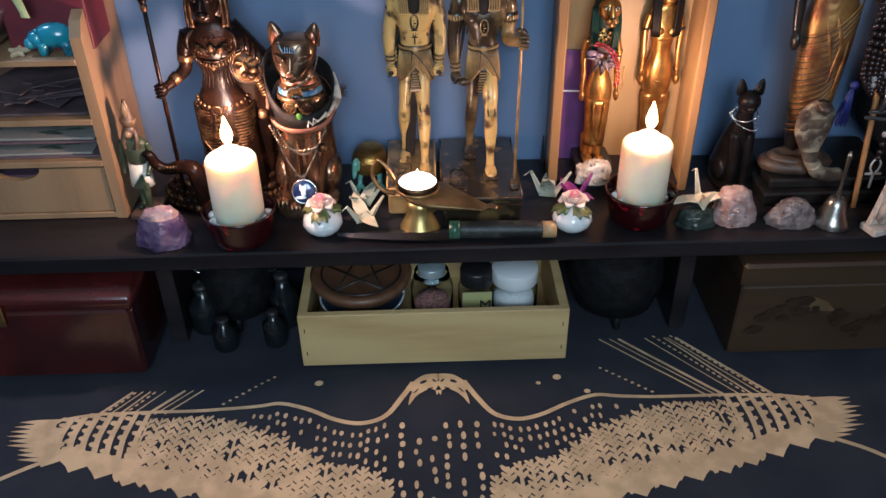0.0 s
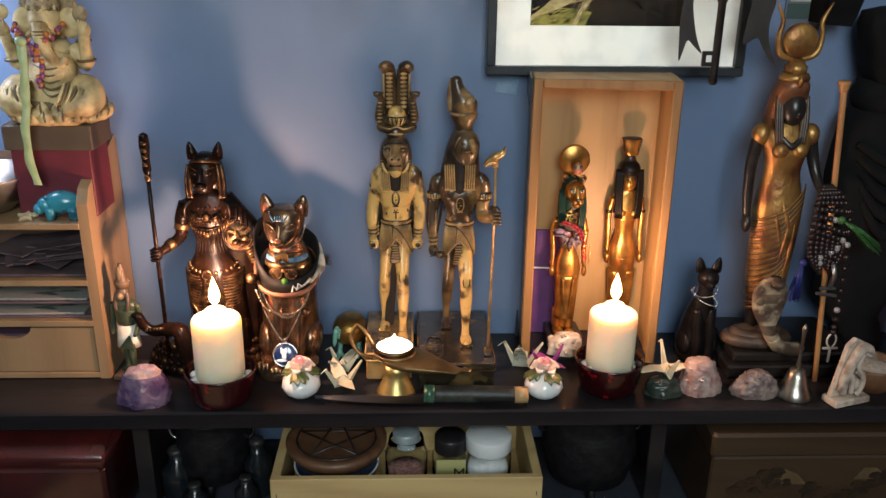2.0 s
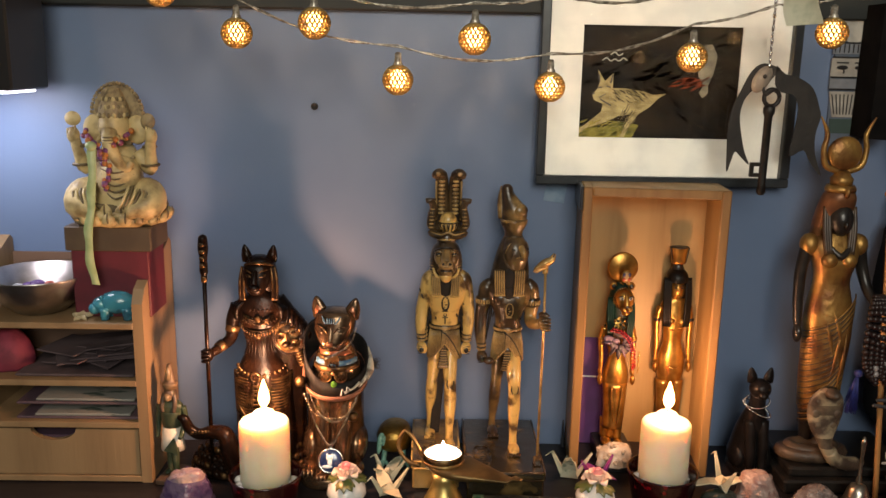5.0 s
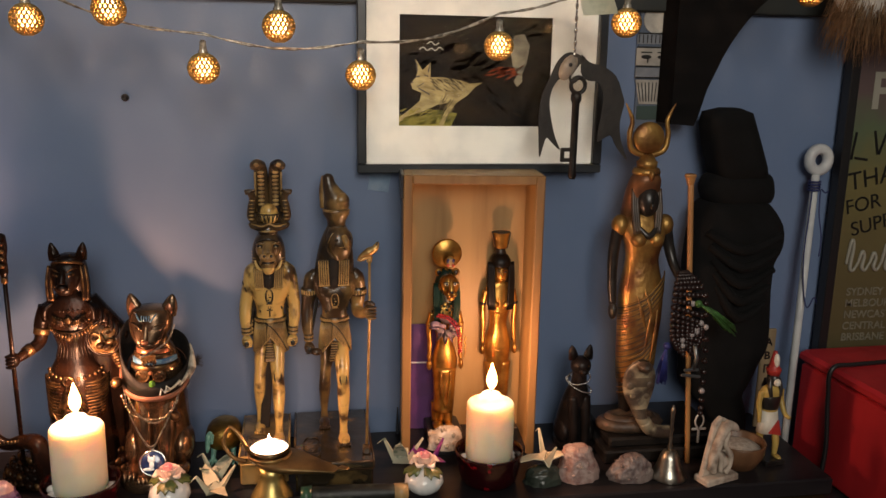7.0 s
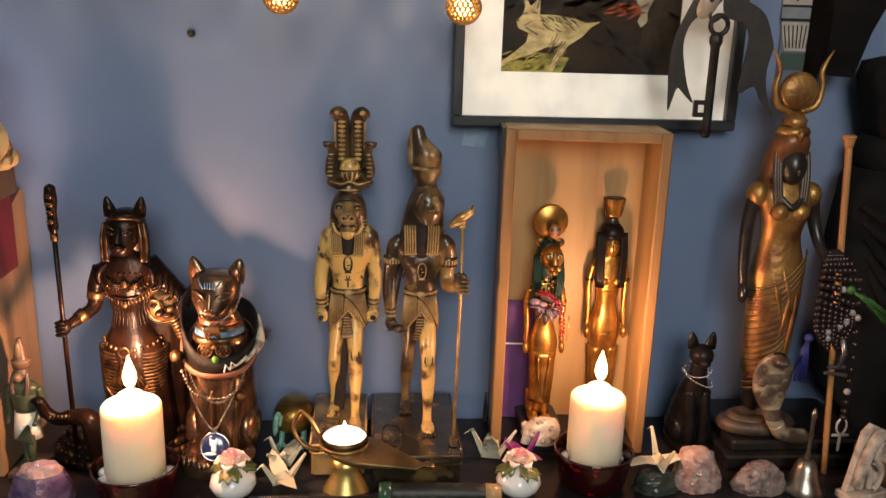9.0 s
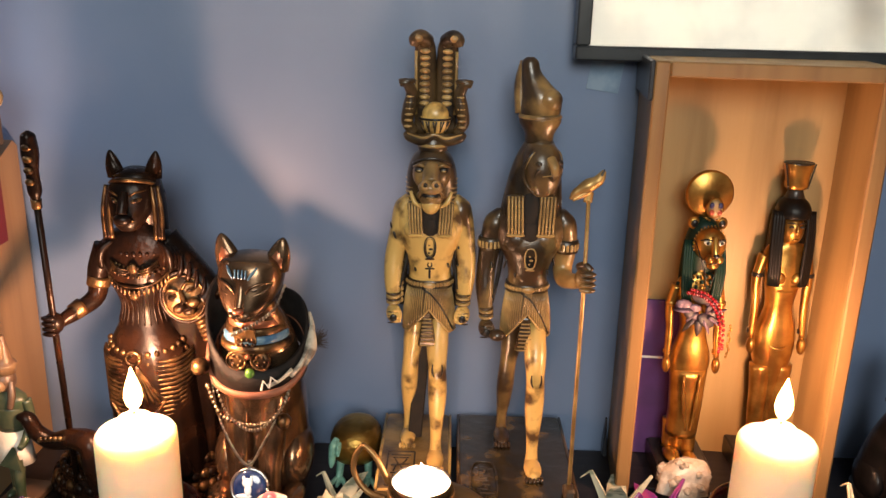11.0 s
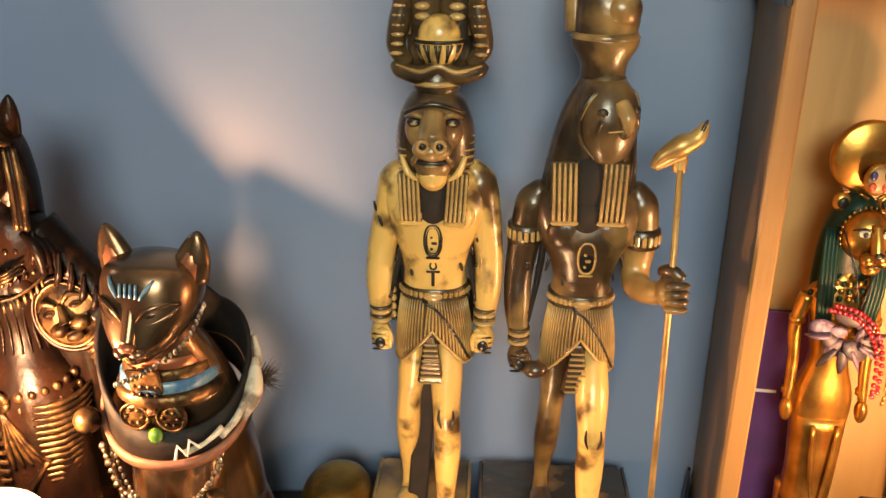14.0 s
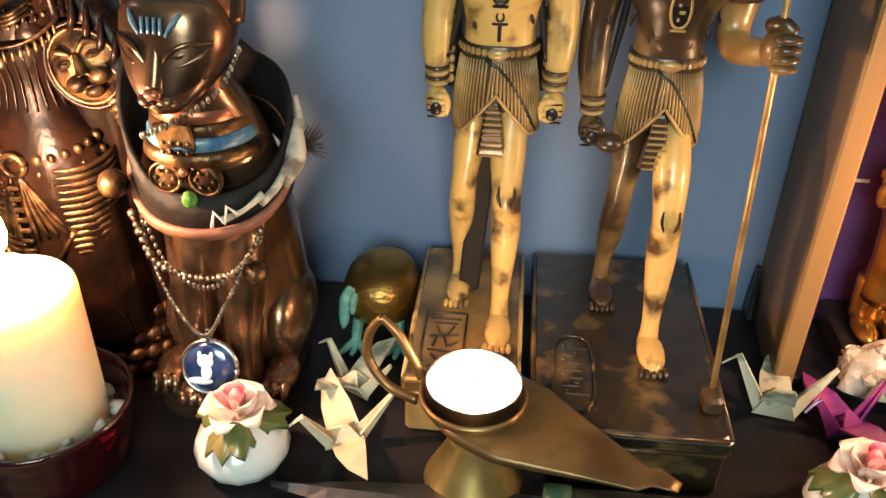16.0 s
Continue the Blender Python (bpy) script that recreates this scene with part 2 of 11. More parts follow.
def solid(name, b, mats, label, category, group="", m=None):
    """One mesh that is a thing; its origin goes to the middle of its base unless a pose is given."""
    if m is None:
        o = Vector((sum(p.x for p in b.v) / len(b.v), sum(p.y for p in b.v) / len(b.v), min(p.z for p in b.v)))
        b.v = [p - o for p in b.v]
        m = Matrix.Translation(o)
    return tagged(b.make(name, mats, None, "", m), label, category, group)


def setting(name, b, mats):
    return tagged(b.make(name, mats), kind="structure")


def smooth_path(pts, per=6):
    """Points on a soft curve through pts."""
    pts = [Vector(p) for p in pts]
    out = []
    for i in range(len(pts) - 1):
        a, b, c, d = pts[max(i - 1, 0)], pts[i], pts[i + 1], pts[min(i + 2, len(pts) - 1)]
        for k in range(per):
            t = k / per
            out.append(0.5 * ((2 * b) + (c - a) * t + (2 * a - 5 * b + 4 * c - d) * t * t + (3 * b - a - 3 * c + d) * t ** 3))
    return out + [pts[-1]]


def letters(name, text, size, material, parent, m, bold=0.0, label=""):
    """Flat writing in the built-in font, turned into a mesh."""
    cu = bpy.data.curves.new(name, "FONT")
    cu.body, cu.size, cu.extrude, cu.offset = text, size, 0.0003, bold
    tmp = bpy.data.objects.new("tmp", cu)
    scene.collection.objects.link(tmp)
    mesh = bpy.data.meshes.new_from_object(tmp.evaluated_get(bpy.context.evaluated_depsgraph_get()))
    bpy.data.objects.remove(tmp)
    mesh.materials.clear()
    mesh.materials.append(material)
    ob = new(name, mesh)
    ob.parent = parent
    ob.matrix_local = m
    if label:
        ob["label"] = label
    return ob


def limb(b, pts, radii, n=12, slot=0, per=5, flat=1.0):
    """A soft tube through a few points with a radius at each."""
    path = smooth_path(pts, per)
    full = []
    for i in range(len(path)):
        s = i / per
        k = min(int(s), len(radii) - 2)
        f = s - k
        f = f * f * (3 - 2 * f)
        full.append(radii[k] * (1 - f) + radii[k + 1] * f)
    return b.tube(path, full, n, slot, True, flat)


def pleats(count, depth):
    return lambda a, s: 1.0 + depth * math.cos(a * count)


def soft_rows(rows, per=4):
    """Rows of a stack with rounded steps between them."""
    out = []
    for i in range(len(rows) - 1):
        p0, p1, p2, p3 = rows[max(i - 1, 0)], rows[i], rows[i + 1], rows[min(i + 2, len(rows) - 1)]
        for k in range(per):
            t = k / per
            out.append(tuple(0.5 * (2 * b + (c - a) * t + (2 * a - 5 * b + 4 * c - d) * t * t + (3 * b - a - 3 * c + d) * t ** 3) for a, b, c, d in zip(p0, p1, p2, p3)))
    return out + [rows[-1]]


# ---------------------------------------------------------------- the room
def room():
    setting("wall_north", Build().box((0.2, WALL + 0.06, 1.2), (4.4, 0.12, 2.4)), BLUE)
    plain = mat("plain room paint", (0.42, 0.41, 0.40), 0.8, second=(0.38, 0.37, 0.36), scale=5)
    setting("wall_south", Build().box((0.2, -2.36, 1.2), (4.4, 0.12, 2.4)), plain)
    setting("wall_west", Build().box((-2.06, -0.674, 1.2), (0.12, 3.252, 2.4)), plain)
    setting("wall_east", Build().box((2.46, -0.674, 1.2), (0.12, 3.252, 2.4)), plain)
    setting("floor", Build().box((0.2, -0.65, -0.03), (4.64, 3.54, 0.06)), wood("brown floorboards", (0.22, 0.13, 0.07), (0.13, 0.075, 0.04), 6, 0.45, (1, 0.1, 1)))
    setting("ceiling", Build().box((0.2, -0.65, 2.43), (4.64, 3.54, 0.06)), mat("white ceiling paint", (0.75, 0.75, 0.74), 0.85, second=(0.7, 0.7, 0.7), scale=8))
    # unlit stand-in added out of view where the fill lamp hangs
    l = thing("unseen_floor_lamp", 0.05, -1.62, 0, "standing lamp with a pale shade, added unseen behind the camera", "floor lamp")
    enamel = mat("lamp enamel", (0.7, 0.7, 0.7), 0.4)
    part("base", Build().lathe([(0.14, 0.0), (0.145, 0.01), (0.13, 0.025), (0.02, 0.035)], 32), enamel, l)
    part("pole", Build().tube([(0, 0, 0.03), (0, 0, 1.80)], 0.012, 14), enamel, l)
    part("shade", Build().lathe([(0.05, 1.78), (0.16, 1.72), (0.20, 1.62), (0.198, 1.62), (0.155, 1.712), (0.05, 1.77)], 32), enamel, l)


room()


def altar():
    # cloth-covered table
    t = thing("table", -0.1, 0.66, 0, "low wooden table hidden under a black cloth", "table")
    part("tabletop", Build().box((0, 0, TABLE - 0.02), (1.5, 0.56, 0.03), 0.004), DARK, t)
    for sx in (-0.7, 0.7):
        for sy in (-0.24, 0.24):
            part("leg", Build().box((sx, sy, (TABLE - 0.035) / 2), (0.05, 0.05, TABLE - 0.035), 0.004), DARK, t)


altar()


def cloth():
    """The black cloth: a lightly rumpled sheet with a winged bird printed in gold on it."""
    b = Build()
    nx, ny = 90, 44
    x0, x1, y0, y1 = -0.86, 0.66, 0.37, 0.945

    def lift(x, y):
        return TABLE - 0.0015 + 0.0012 * noise.noise((x * 9, y * 9, 0)) + 0.0006 * noise.noise((x * 31, y * 31, 4))
    verts = [(x0 + (x1 - x0) * i / nx, y0 + (y1 - y0) * j / ny, lift(x0 + (x1 - x0) * i / nx, y0 + (y1 - y0) * j / ny)) for j in range(ny + 1) for i in range(nx + 1)]
    # the hem that hangs over the front edge
    drop = [(x0 + (x1 - x0) * i / nx, y0 - 0.006 + 0.008 * math.sin(i * 0.9), TABLE - 0.22) for i in range(nx + 1)]
    faces = [(j * (nx + 1) + i, j * (nx + 1) + i + 1, (j + 1) * (nx + 1) + i + 1, (j + 1) * (nx + 1) + i) for j in range(ny) for i in range(nx)]
    k = len(verts)
    faces += [(i, k + i, k + i + 1, i + 1) for i in range(nx)]
    b.add(verts + drop, faces)
    ob = thing("tablecloth", 0, 0, 0, "black cotton cloth printed with a gold winged bird", "tablecloth")
    sheet = part("sheet", b, CLOTH, ob)
    sheet.modifiers.new("thick", "SOLIDIFY").thickness = 0.0008
    p = Build()
    rnd = random.Random(5)

    def stroke(pts, w0, w1):
        pts = smooth_path([(x, y, 0) for x, y in pts], 5)
        left, right = [], []
        for i, q in enumerate(pts):
            d = pts[min(i + 1, len(pts) - 1)] - pts[max(i - 1, 0)]
            nrm = Vector((-d.y, d.x, 0)).normalized()
            s = i / (len(pts) - 1)
            w = (w0 + (w1 - w0) * s) / 2
            for side, lst in ((1, left), (-1, right)):
                u = q + nrm * w * side
                lst.append((u.x, u.y, lift(u.x, u.y) + 0.0014))
        n = len(left)
        p.add(left + right, [(i, i + 1, n + i + 1, n + i) for i in range(n - 1)], 0, False)

    def blob(x, y, rx, ry, a=0.0, n=7):
        c, s = math.cos(a), math.sin(a)
        pts = []
        for i in range(n):
            u, v = rx * math.cos(2 * math.pi * i / n), ry * math.sin(2 * math.pi * i / n)
            q = (x + u * c - v * s, y + u * s + v * c)
            pts.append((*q, lift(*q) + 0.0014))
        p.add(pts, [tuple(range(n))], 0, False)

    gaps = Build()

    def gap(x, y, rx, ry, a=0.0, n=7):
        c, s = math.cos(a), math.sin(a)
        pts = []
        for i in range(n):
            u, v = rx * math.cos(2 * math.pi * i / n), ry * math.sin(2 * math.pi * i / n)
            q = (x + u * c - v * s, y + u * s + v * c)
            pts.append((*q, lift(*q) + 0.0018))
        gaps.add(pts, [tuple(range(n))], 0, False)

    cx = -0.008

    def along(table, u):
        for (a, p0), (c, p1) in zip(table, table[1:]):
            if u <= c:
                return p0 + (p1 - p0) * max(0.0, (u - a) / (c - a))
        return table[-1][1]
    edge = [(0.0, 0.740), (0.014, 0.739), (0.027, 0.729), (0.039, 0.706), (0.056, 0.680), (0.080, 0.671), (0.106, 0.677), (0.135, 0.692), (0.165, 0.702), (0.190, 0.699), (0.240, 0.696), (0.300, 0.696), (0.360, 0.693), (0.395, 0.685)]
    crest = [(0.045, 0.588), (0.052, 0.598), (0.070, 0.614), (0.107, 0.619), (0.125, 0.632), (0.150, 0.652), (0.170, 0.662), (0.200, 0.676), (0.240, 0.688), (0.400, 0.686)]
    trail = [(0.045, 0.545), (0.120, 0.556), (0.200, 0.578), (0.300, 0.606), (0.385, 0.634)]
    for sgn in (-1, 1):
        def X(u):
            return cx + sgn * u
        # neck and leading edge of the wing
        stroke([(X(a), y) for a, y in edge[2:]], 0.0060, 0.0036)
        # half of the double head: brow, cheek, hanging beak, with dark eye and lines
        stroke([(X(0.0004), 0.736), (X(0.012), 0.735), (X(0.022), 0.727), (X(0.030), 0.716)], 0.010, 0.012)
        stroke([(X(0.0006), 0.722), (X(0.008), 0.725), (X(0.016), 0.722), (X(0.024), 0.716)], 0.014, 0.012)
        stroke([(X(0.020), 0.719), (X(0.027), 0.708), (X(0.0315), 0.695)], 0.011, 0.0008)
        stroke([(X(0.001), 0.716), (X(0.002), 0.709)], 0.005, 0.0005)
        gap(X(0.016), 0.7285, 0.0044, 0.0022, sgn * -0.5, 9)
        gap(X(0.0045), 0.7300, 0.0034, 0.0012, sgn * 0.9)
        gap(X(0.0240), 0.7150, 0.0050, 0.0009, sgn * -0.9)
        gap(X(0.0090), 0.7185, 0.0040, 0.0009, sgn * -0.3)
        # solid feather ends: fingers at the tip, scallops along the trailing edge
        outer, inner = [], []
        for k in range(9):
            f = k / 8
            tipx, tipy = 0.428 - 0.020 * f * f + 0.006 * math.sin(f * 3), 0.686 - 0.050 * f
            outer += [(tipx - 0.016, tipy + 0.0032), (tipx + rnd.uniform(-0.004, 0.006), tipy + 0.0010), (tipx - 0.014, tipy - 0.0024)]
            inner += [(0.388 - 0.016 * f + 0.005 * math.sin(k * 2.1), tipy + q) for q in (0.003, 0.001, -0.002)]
        for k in range(13):
            f = k / 12
            ex = 0.392 - 0.340 * f
            ey = along(trail, ex)
            outer += [(ex, ey), (ex - 0.005, ey - 0.0075), (ex - 0.021, ey - 0.0005)]
            inner += [(ex - 0.020 + q, ey + 0.015 - 0.004 * f + rnd.uniform(0, 0.003)) for q in (0.0, -0.007, -0.015)]
        ring = [(X(a), y, lift(X(a), y) + 0.0010) for a, y in outer + inner]
        n = len(outer)
        p.add(ring, [(k, k + 1, n + k + 1, n + k) for k in range(n - 1)], 0, False)
        # open lattice of broad feathers next to the tip
        for k in range(7):
            u = 0.300 + 0.0128 * k
            y0_, y1_ = along(edge, u) - 0.001, along(trail, u) + 0.012
            stroke([(X(u), y0_), (X(u + 0.004), (y0_ + y1_) / 2), (X(u + 0.001), y1_)], 0.0046 + 0.0005 * k, 0.0060)
            for i in range(6):
                f = (i + 0.5 * (k % 2)) / 5.5
                blob(X(u + 0.0064), y0_ + (y1_ - y0_) * min(1.0, f), 0.0046, 0.0026 + 0.001 * rnd.random(), sgn * 0.35, 8)
        # rows of small leaf-shaped feathers that lean both ways from the quills, wider towards the body
        for k in range(22):
            q0 = k / 21
            u = 0.296 - 0.244 * q0
            ay, ey = min(along(edge, u) - 0.006, along(crest, u)), along(trail, u) + 0.006
            du = 0.012 * (1 - q0)
            m = max(5, int((ay - ey) / 0.0075))
            a = math.atan2(ey - ay, sgn * du)
            stroke([(X(u), ay), (X(u + du * 0.4), (ay + ey) / 2), (X(u + du), ey)], 0.0016 + 0.0016 * q0, 0.0030 + 0.0022 * q0)
            for i in range(m):
                if rnd.random() < 0.06:
                    continue
                f = (i + 0.5 + rnd.uniform(-0.2, 0.2)) / m
                x, y = u + du * f, ay + (ey - ay) * f
                q = 0.85 + 0.4 * rnd.random() + 0.30 * f
                blob(X(x - 0.0034), y, 0.0052 * q, 0.0021 * q, a + sgn * 0.62)
                blob(X(x + 0.0036), y - 0.002, 0.0052 * q, 0.0021 * q, a - sgn * 0.62)
        # columns of upright dots between the neck line and the feathers
        for k in range(20):
            u = 0.055 + 0.0085 * k
            y = along(edge, u) - 0.014 - 0.004 * rnd.random()
            while y > along(crest, u) + 0.004:
                if rnd.random() < 0.85:
                    blob(X(u + rnd.uniform(-0.0015, 0.0015)), y, 0.0016 + 0.0008 * rnd.random(), 0.0032 + 0.0012 * rnd.random(), 0.1 * sgn, 8)
                y -= 0.0115 + 0.004 * rnd.random()
        # breast: broken columns of oblong dots
        for c in range(3):
            y = 0.668 - 0.006 * rnd.random()
            while y > 0.520:
                if rnd.random() < 0.72:
                    blob(X(0.007 + c * 0.0155 + rnd.uniform(-0.002, 0.002)), y, 0.0020 + 0.0010 * rnd.random(), 0.0036 + 0.0020 * rnd.random(), 0, 8)
                y -= 0.0105 + 0.005 * rnd.random()
        # rays that run from the wing towards the wall, longer on one side
        reach = 1.0 if sgn > 0 else 0.34
        for a, c, w in ((0.352, 0.271, 0.0034), (0.341, 0.262, 0.0016), (0.331, 0.258, 0.0024), (0.318, 0.236, 0.0016), (0.302, 0.206, 0.0036), (0.294, 0.196, 0.0016), (0.284, 0.184, 0.0022)):
            stroke([(X(a), 0.693), (X(a + (c - a) * 0.5 * reach), 0.693 + 0.048 * reach), (X(a + (c - a) * reach), 0.693 + 0.096 * reach)], w, w * 0.8)
        for k in range(int(18 * reach)):
            f = k / 17
            for a, c in ((0.346, 0.267), (0.325, 0.247)):
                blob(X(a + (c - a) * f), 0.695 + 0.096 * f, 0.0026, 0.0014, 0.85 * -sgn, 6)
        for k in range(9):
            blob(X(0.225 - 0.006 * k), 0.704 + 0.0048 * k, 0.0020, 0.0016, 0, 6)
        blob(X(0.128), 0.731, 0.0046, 0.0042, 0, 10)
        if sgn > 0:
            blob(X(0.107), 0.723, 0.0028, 0.0026, 0, 8)
            blob(X(0.157), 0.708, 0.0036, 0.0034, 0, 8)
        stroke([(X(0.385), 0.634), (X(0.43), 0.606), (X(0.47), 0.556)], 0.005, 0.005)
    tagged(part("print_gap", gaps, CLOTH, ob, "dark gaps between the printed feathers"), kind="stuff")
    tagged(part("winged_bird_print", p, GOLD_PRINT, ob, "gold print of a bird with spread wings"), kind="stuff")


cloth()


def shelf():
    s = thing("shelf", 0, 0, 0, "black lacquered board shelf raised over the table", "shelf")
    part("board", Build().box((-0.09, 0.858, SHELF - 0.010), (1.36, 0.182, 0.020), 0.002), BLACK_WOOD, s)
    for x in (-0.70, -0.300, 0.268, 0.55):
        part("support", Build().box((x, 0.875, (TABLE + SHELF - 0.020) / 2), (0.018, 0.14, SHELF - 0.020 - TABLE), 0.001), BLACK_WOOD, s)
    u = thing("upper_shelf", 0, 0, 0, "dark stained board shelf with curved brackets above the picture", "shelf")
    black = mat("matt black stain", (0.0035, 0.0032, 0.0034), 0.85, second=(0.007, 0.006, 0.0062), scale=30, stretch=(0.15, 1, 1))
    black.node_tree.nodes["Principled BSDF"].inputs["Specular IOR Level"].default_value = 0.12
    part("board", Build().box((0.10, 0.9465, 1.497), (1.5, 0.010, 0.126), 0.002), mat("dark green stained board", (0.008, 0.011, 0.011), 0.6, second=(0.014, 0.018, 0.017), scale=20, stretch=(0.15, 1, 1)), u)
    arch = [(0.428, 1.450), (0.428, 1.310), (0.456, 1.308), (0.460, 1.318), (0.464, 1.332), (0.469, 1.350), (0.477, 1.368), (0.484, 1.384), (0.492, 1.399), (0.501, 1.413), (0.510, 1.425), (0.520, 1.437), (0.534, 1.450)]
    part("bracket", Build().plate([(x, z) for x, z in reversed(arch)], 0.042), black, u, m=pose(0, 0.905, 0))


shelf()


def side_cabinet():
    c = thing("side_cabinet", 0.93, 0.70, 0, "black cabinet standing beside the altar table", "cabinet")
    part("body", Build().box((0, 0, 0.44), (0.60, 0.48, 0.87), 0.004), DARK, c)
    part("top", Build().box((-0.006, 0, 0.8785), (0.646, 0.50, 0.007), 0.002), BLACK_WOOD, c)
    red = mat("red lacquered cloth", (0.56, 0.022, 0.026), 0.55, second=(0.34, 0.010, 0.014), scale=14, stretch=(1, 1, 0.22), bump=0.5, bump_scale=34, sharp=0.4)
    r = thing("red_box", 0.82, 0.735, 0.882, "bright red fabric-covered box with a black cord over it", "box", turn=2)
    part("body", Build().box((0, 0, 0.066), (0.36, 0.38, 0.13), 0.004), red, r)
    part("lid", Build().box((0, 0, 0.1385), (0.366, 0.386, 0.014), 0.004), red, r)
    part("cord", Build().tube(smooth_path([(0.05, 0.150, 0.148), (-0.06, 0.132, 0.148), (-0.150, 0.124, 0.1485), (-0.186, 0.121, 0.146), (-0.1865, 0.122, 0.110), (-0.184, 0.118, 0.05), (-0.184, 0.121, 0.003)], 6), 0.0028, 8), BLACK_FRAME, r, "thin black cord")


side_cabinet()


def picture():
    p = thing("framed_picture", 0.2150, WALL - 0.0112, 1.3600, "black-framed painting of a pale running dog behind a white mat", "picture")
    w, h, d = 0.281, 0.216, 0.016
    satin = mat("slate black satin frame", (0.018, 0.023, 0.028), 0.32, second=(0.028, 0.034, 0.040), scale=40)
    for nm, c, s in (("frame_rail", (0, -d / 2, h / 2 - 0.005), (w, d, 0.010)), ("frame_rail", (0, -d / 2, -h / 2 + 0.005), (w, d, 0.010)),
                     ("frame_stile", (-w / 2 + 0.005, -d / 2, 0), (0.010, d - 0.0005, h - 0.02)), ("frame_stile", (w / 2 - 0.005, -d / 2, 0), (0.010, d - 0.0005, h - 0.02))):
        part(nm, Build().box(c, s, 0.0012), satin, p)
    # mat board with a real opening
    mw, mh, iw, ih, ox, oz = w - 0.02, h - 0.02, 0.172, 0.120, -0.008, 0.004
    matb = mat("white mat board", (0.66, 0.64, 0.58), 0.7, second=(0.57, 0.56, 0.52), scale=30)
    b = Build()
    b.box((0, -0.006, (mh / 2 + oz + ih / 2) / 2), (mw, 0.002, mh / 2 - oz - ih / 2))
    b.box((0, -0.006, (-mh / 2 + oz - ih / 2) / 2), (mw, 0.002, mh / 2 + oz - ih / 2))
    b.box(((-mw / 2 + ox - iw / 2) / 2, -0.006, oz), (mw / 2 + ox - iw / 2, 0.002, ih))
    b.box(((mw / 2 + ox + iw / 2) / 2, -0.006, oz), (mw / 2 - ox - iw / 2, 0.002, ih))
    part("mat_board", b, matb, p)
    art = mat("dark painted ground", (0.006, 0.0045, 0.004), 0.5, second=(0.030, 0.018, 0.008), scale=26, mix=0.40, stretch=(0.5, 1, 1.6), sharp=0.35)
    part("painting", Build().box((ox, -0.003, oz), (iw + 0.004, 0.002, ih + 0.004)), art, p)
    grass = mat("painted grass", (0.28, 0.24, 0.05), 0.5, second=(0.06, 0.06, 0.015), scale=60, stretch=(0.6, 1, 1.4), sharp=0.3)
    fur = mat("painted pale fur", (0.43, 0.34, 0.16), 0.5, second=(0.17, 0.125, 0.055), scale=110, stretch=(0.6, 1, 1.4), sharp=0.4)
    g = [(-0.094, -0.056), (-0.035, -0.056), (-0.028, -0.042), (-0.050, -0.038), (-0.070, -0.046), (-0.094, -0.044)]
    part("painted_grass", Build().plate([(x, z) for x, z in g], 0.0006), grass, p, m=pose(0, -0.0046, 0))
    dog = Build()
    outline = [(-0.073, -0.013), (-0.068, -0.008), (-0.0655, -0.001), (-0.068, 0.013), (-0.060, 0.001), (-0.051, 0.0095), (-0.051, -0.0065), (-0.037, -0.0065), (-0.017, -0.0095), (-0.0065, -0.013), (0.0086, -0.0116), (0.0, -0.0163), (-0.0086, -0.0258), (-0.0215, -0.0344)]
    outline += [(-0.030, -0.0473), (-0.0365, -0.0602), (-0.041, -0.060), (-0.0335, -0.043), (-0.030, -0.0344), (-0.043, -0.0366), (-0.056, -0.043), (-0.073, -0.0495), (-0.0894, -0.058), (-0.0894, -0.0538), (-0.075, -0.043), (-0.0624, -0.0323), (-0.061, -0.0237), (-0.071, -0.0194)]
    dog.plate(list(reversed(outline)), 0.0006)
    part("painted_dog", dog, fur, p, "pale running dog in the painting", m=pose(ox, -0.0050, oz))
    for paint in (art, grass, fur):
        paint.node_tree.nodes["Principled BSDF"].inputs["Specular IOR Level"].default_value = 0.08
    # brush strokes: brown and ochre over the ground, dark and pale ones on the dog
    rnd = random.Random(5)
    def strokes(name, count, x0, x1, z0, z1, lean, long, wide, colour, second, y):
        b = Build()
        for q in range(count):
            cx, cz, a = rnd.uniform(x0, x1), rnd.uniform(z0, z1), radians(lean + rnd.uniform(-16, 16))
            l, k = long * rnd.uniform(0.5, 1.0), wide * rnd.uniform(0.5, 1.0)
            u, v = Vector((math.cos(a), math.sin(a))), Vector((-math.sin(a), math.cos(a)))
            bend = rnd.uniform(-0.12, 0.12) * l
            mid = Vector((cx, cz)) + v * bend
            e0, e1 = Vector((cx, cz)) - u * l / 2, Vector((cx, cz)) + u * l / 2
            ring = [e0, e0.lerp(mid, 0.6) - v * k / 2, mid - v * k / 2, e1.lerp(mid, 0.4) - v * k * 0.4, e1, e1.lerp(mid, 0.4) + v * k * 0.4, mid + v * k / 2, e0.lerp(mid, 0.6) + v * k / 2]
            ring = [(min(max(t.x, -0.0855), 0.0855), min(max(t.y, -0.0595), 0.0595)) for t in ring]
            b.plate(ring, 0.0003)
        paint = mat(name.replace("_", " "), colour, 0.5, second=second, scale=140, sharp=0.4)
        paint.node_tree.nodes["Principled BSDF"].inputs["Specular IOR Level"].default_value = 0.08
        tagged(part(name, b, paint, p, m=pose(ox, y, oz)), kind="stuff")
    strokes("brown_strokes", 70, -0.03, 0.085, -0.058, 0.0, -28, 0.030, 0.0030, (0.024, 0.014, 0.007), (0.009, 0.006, 0.004), -0.0044)
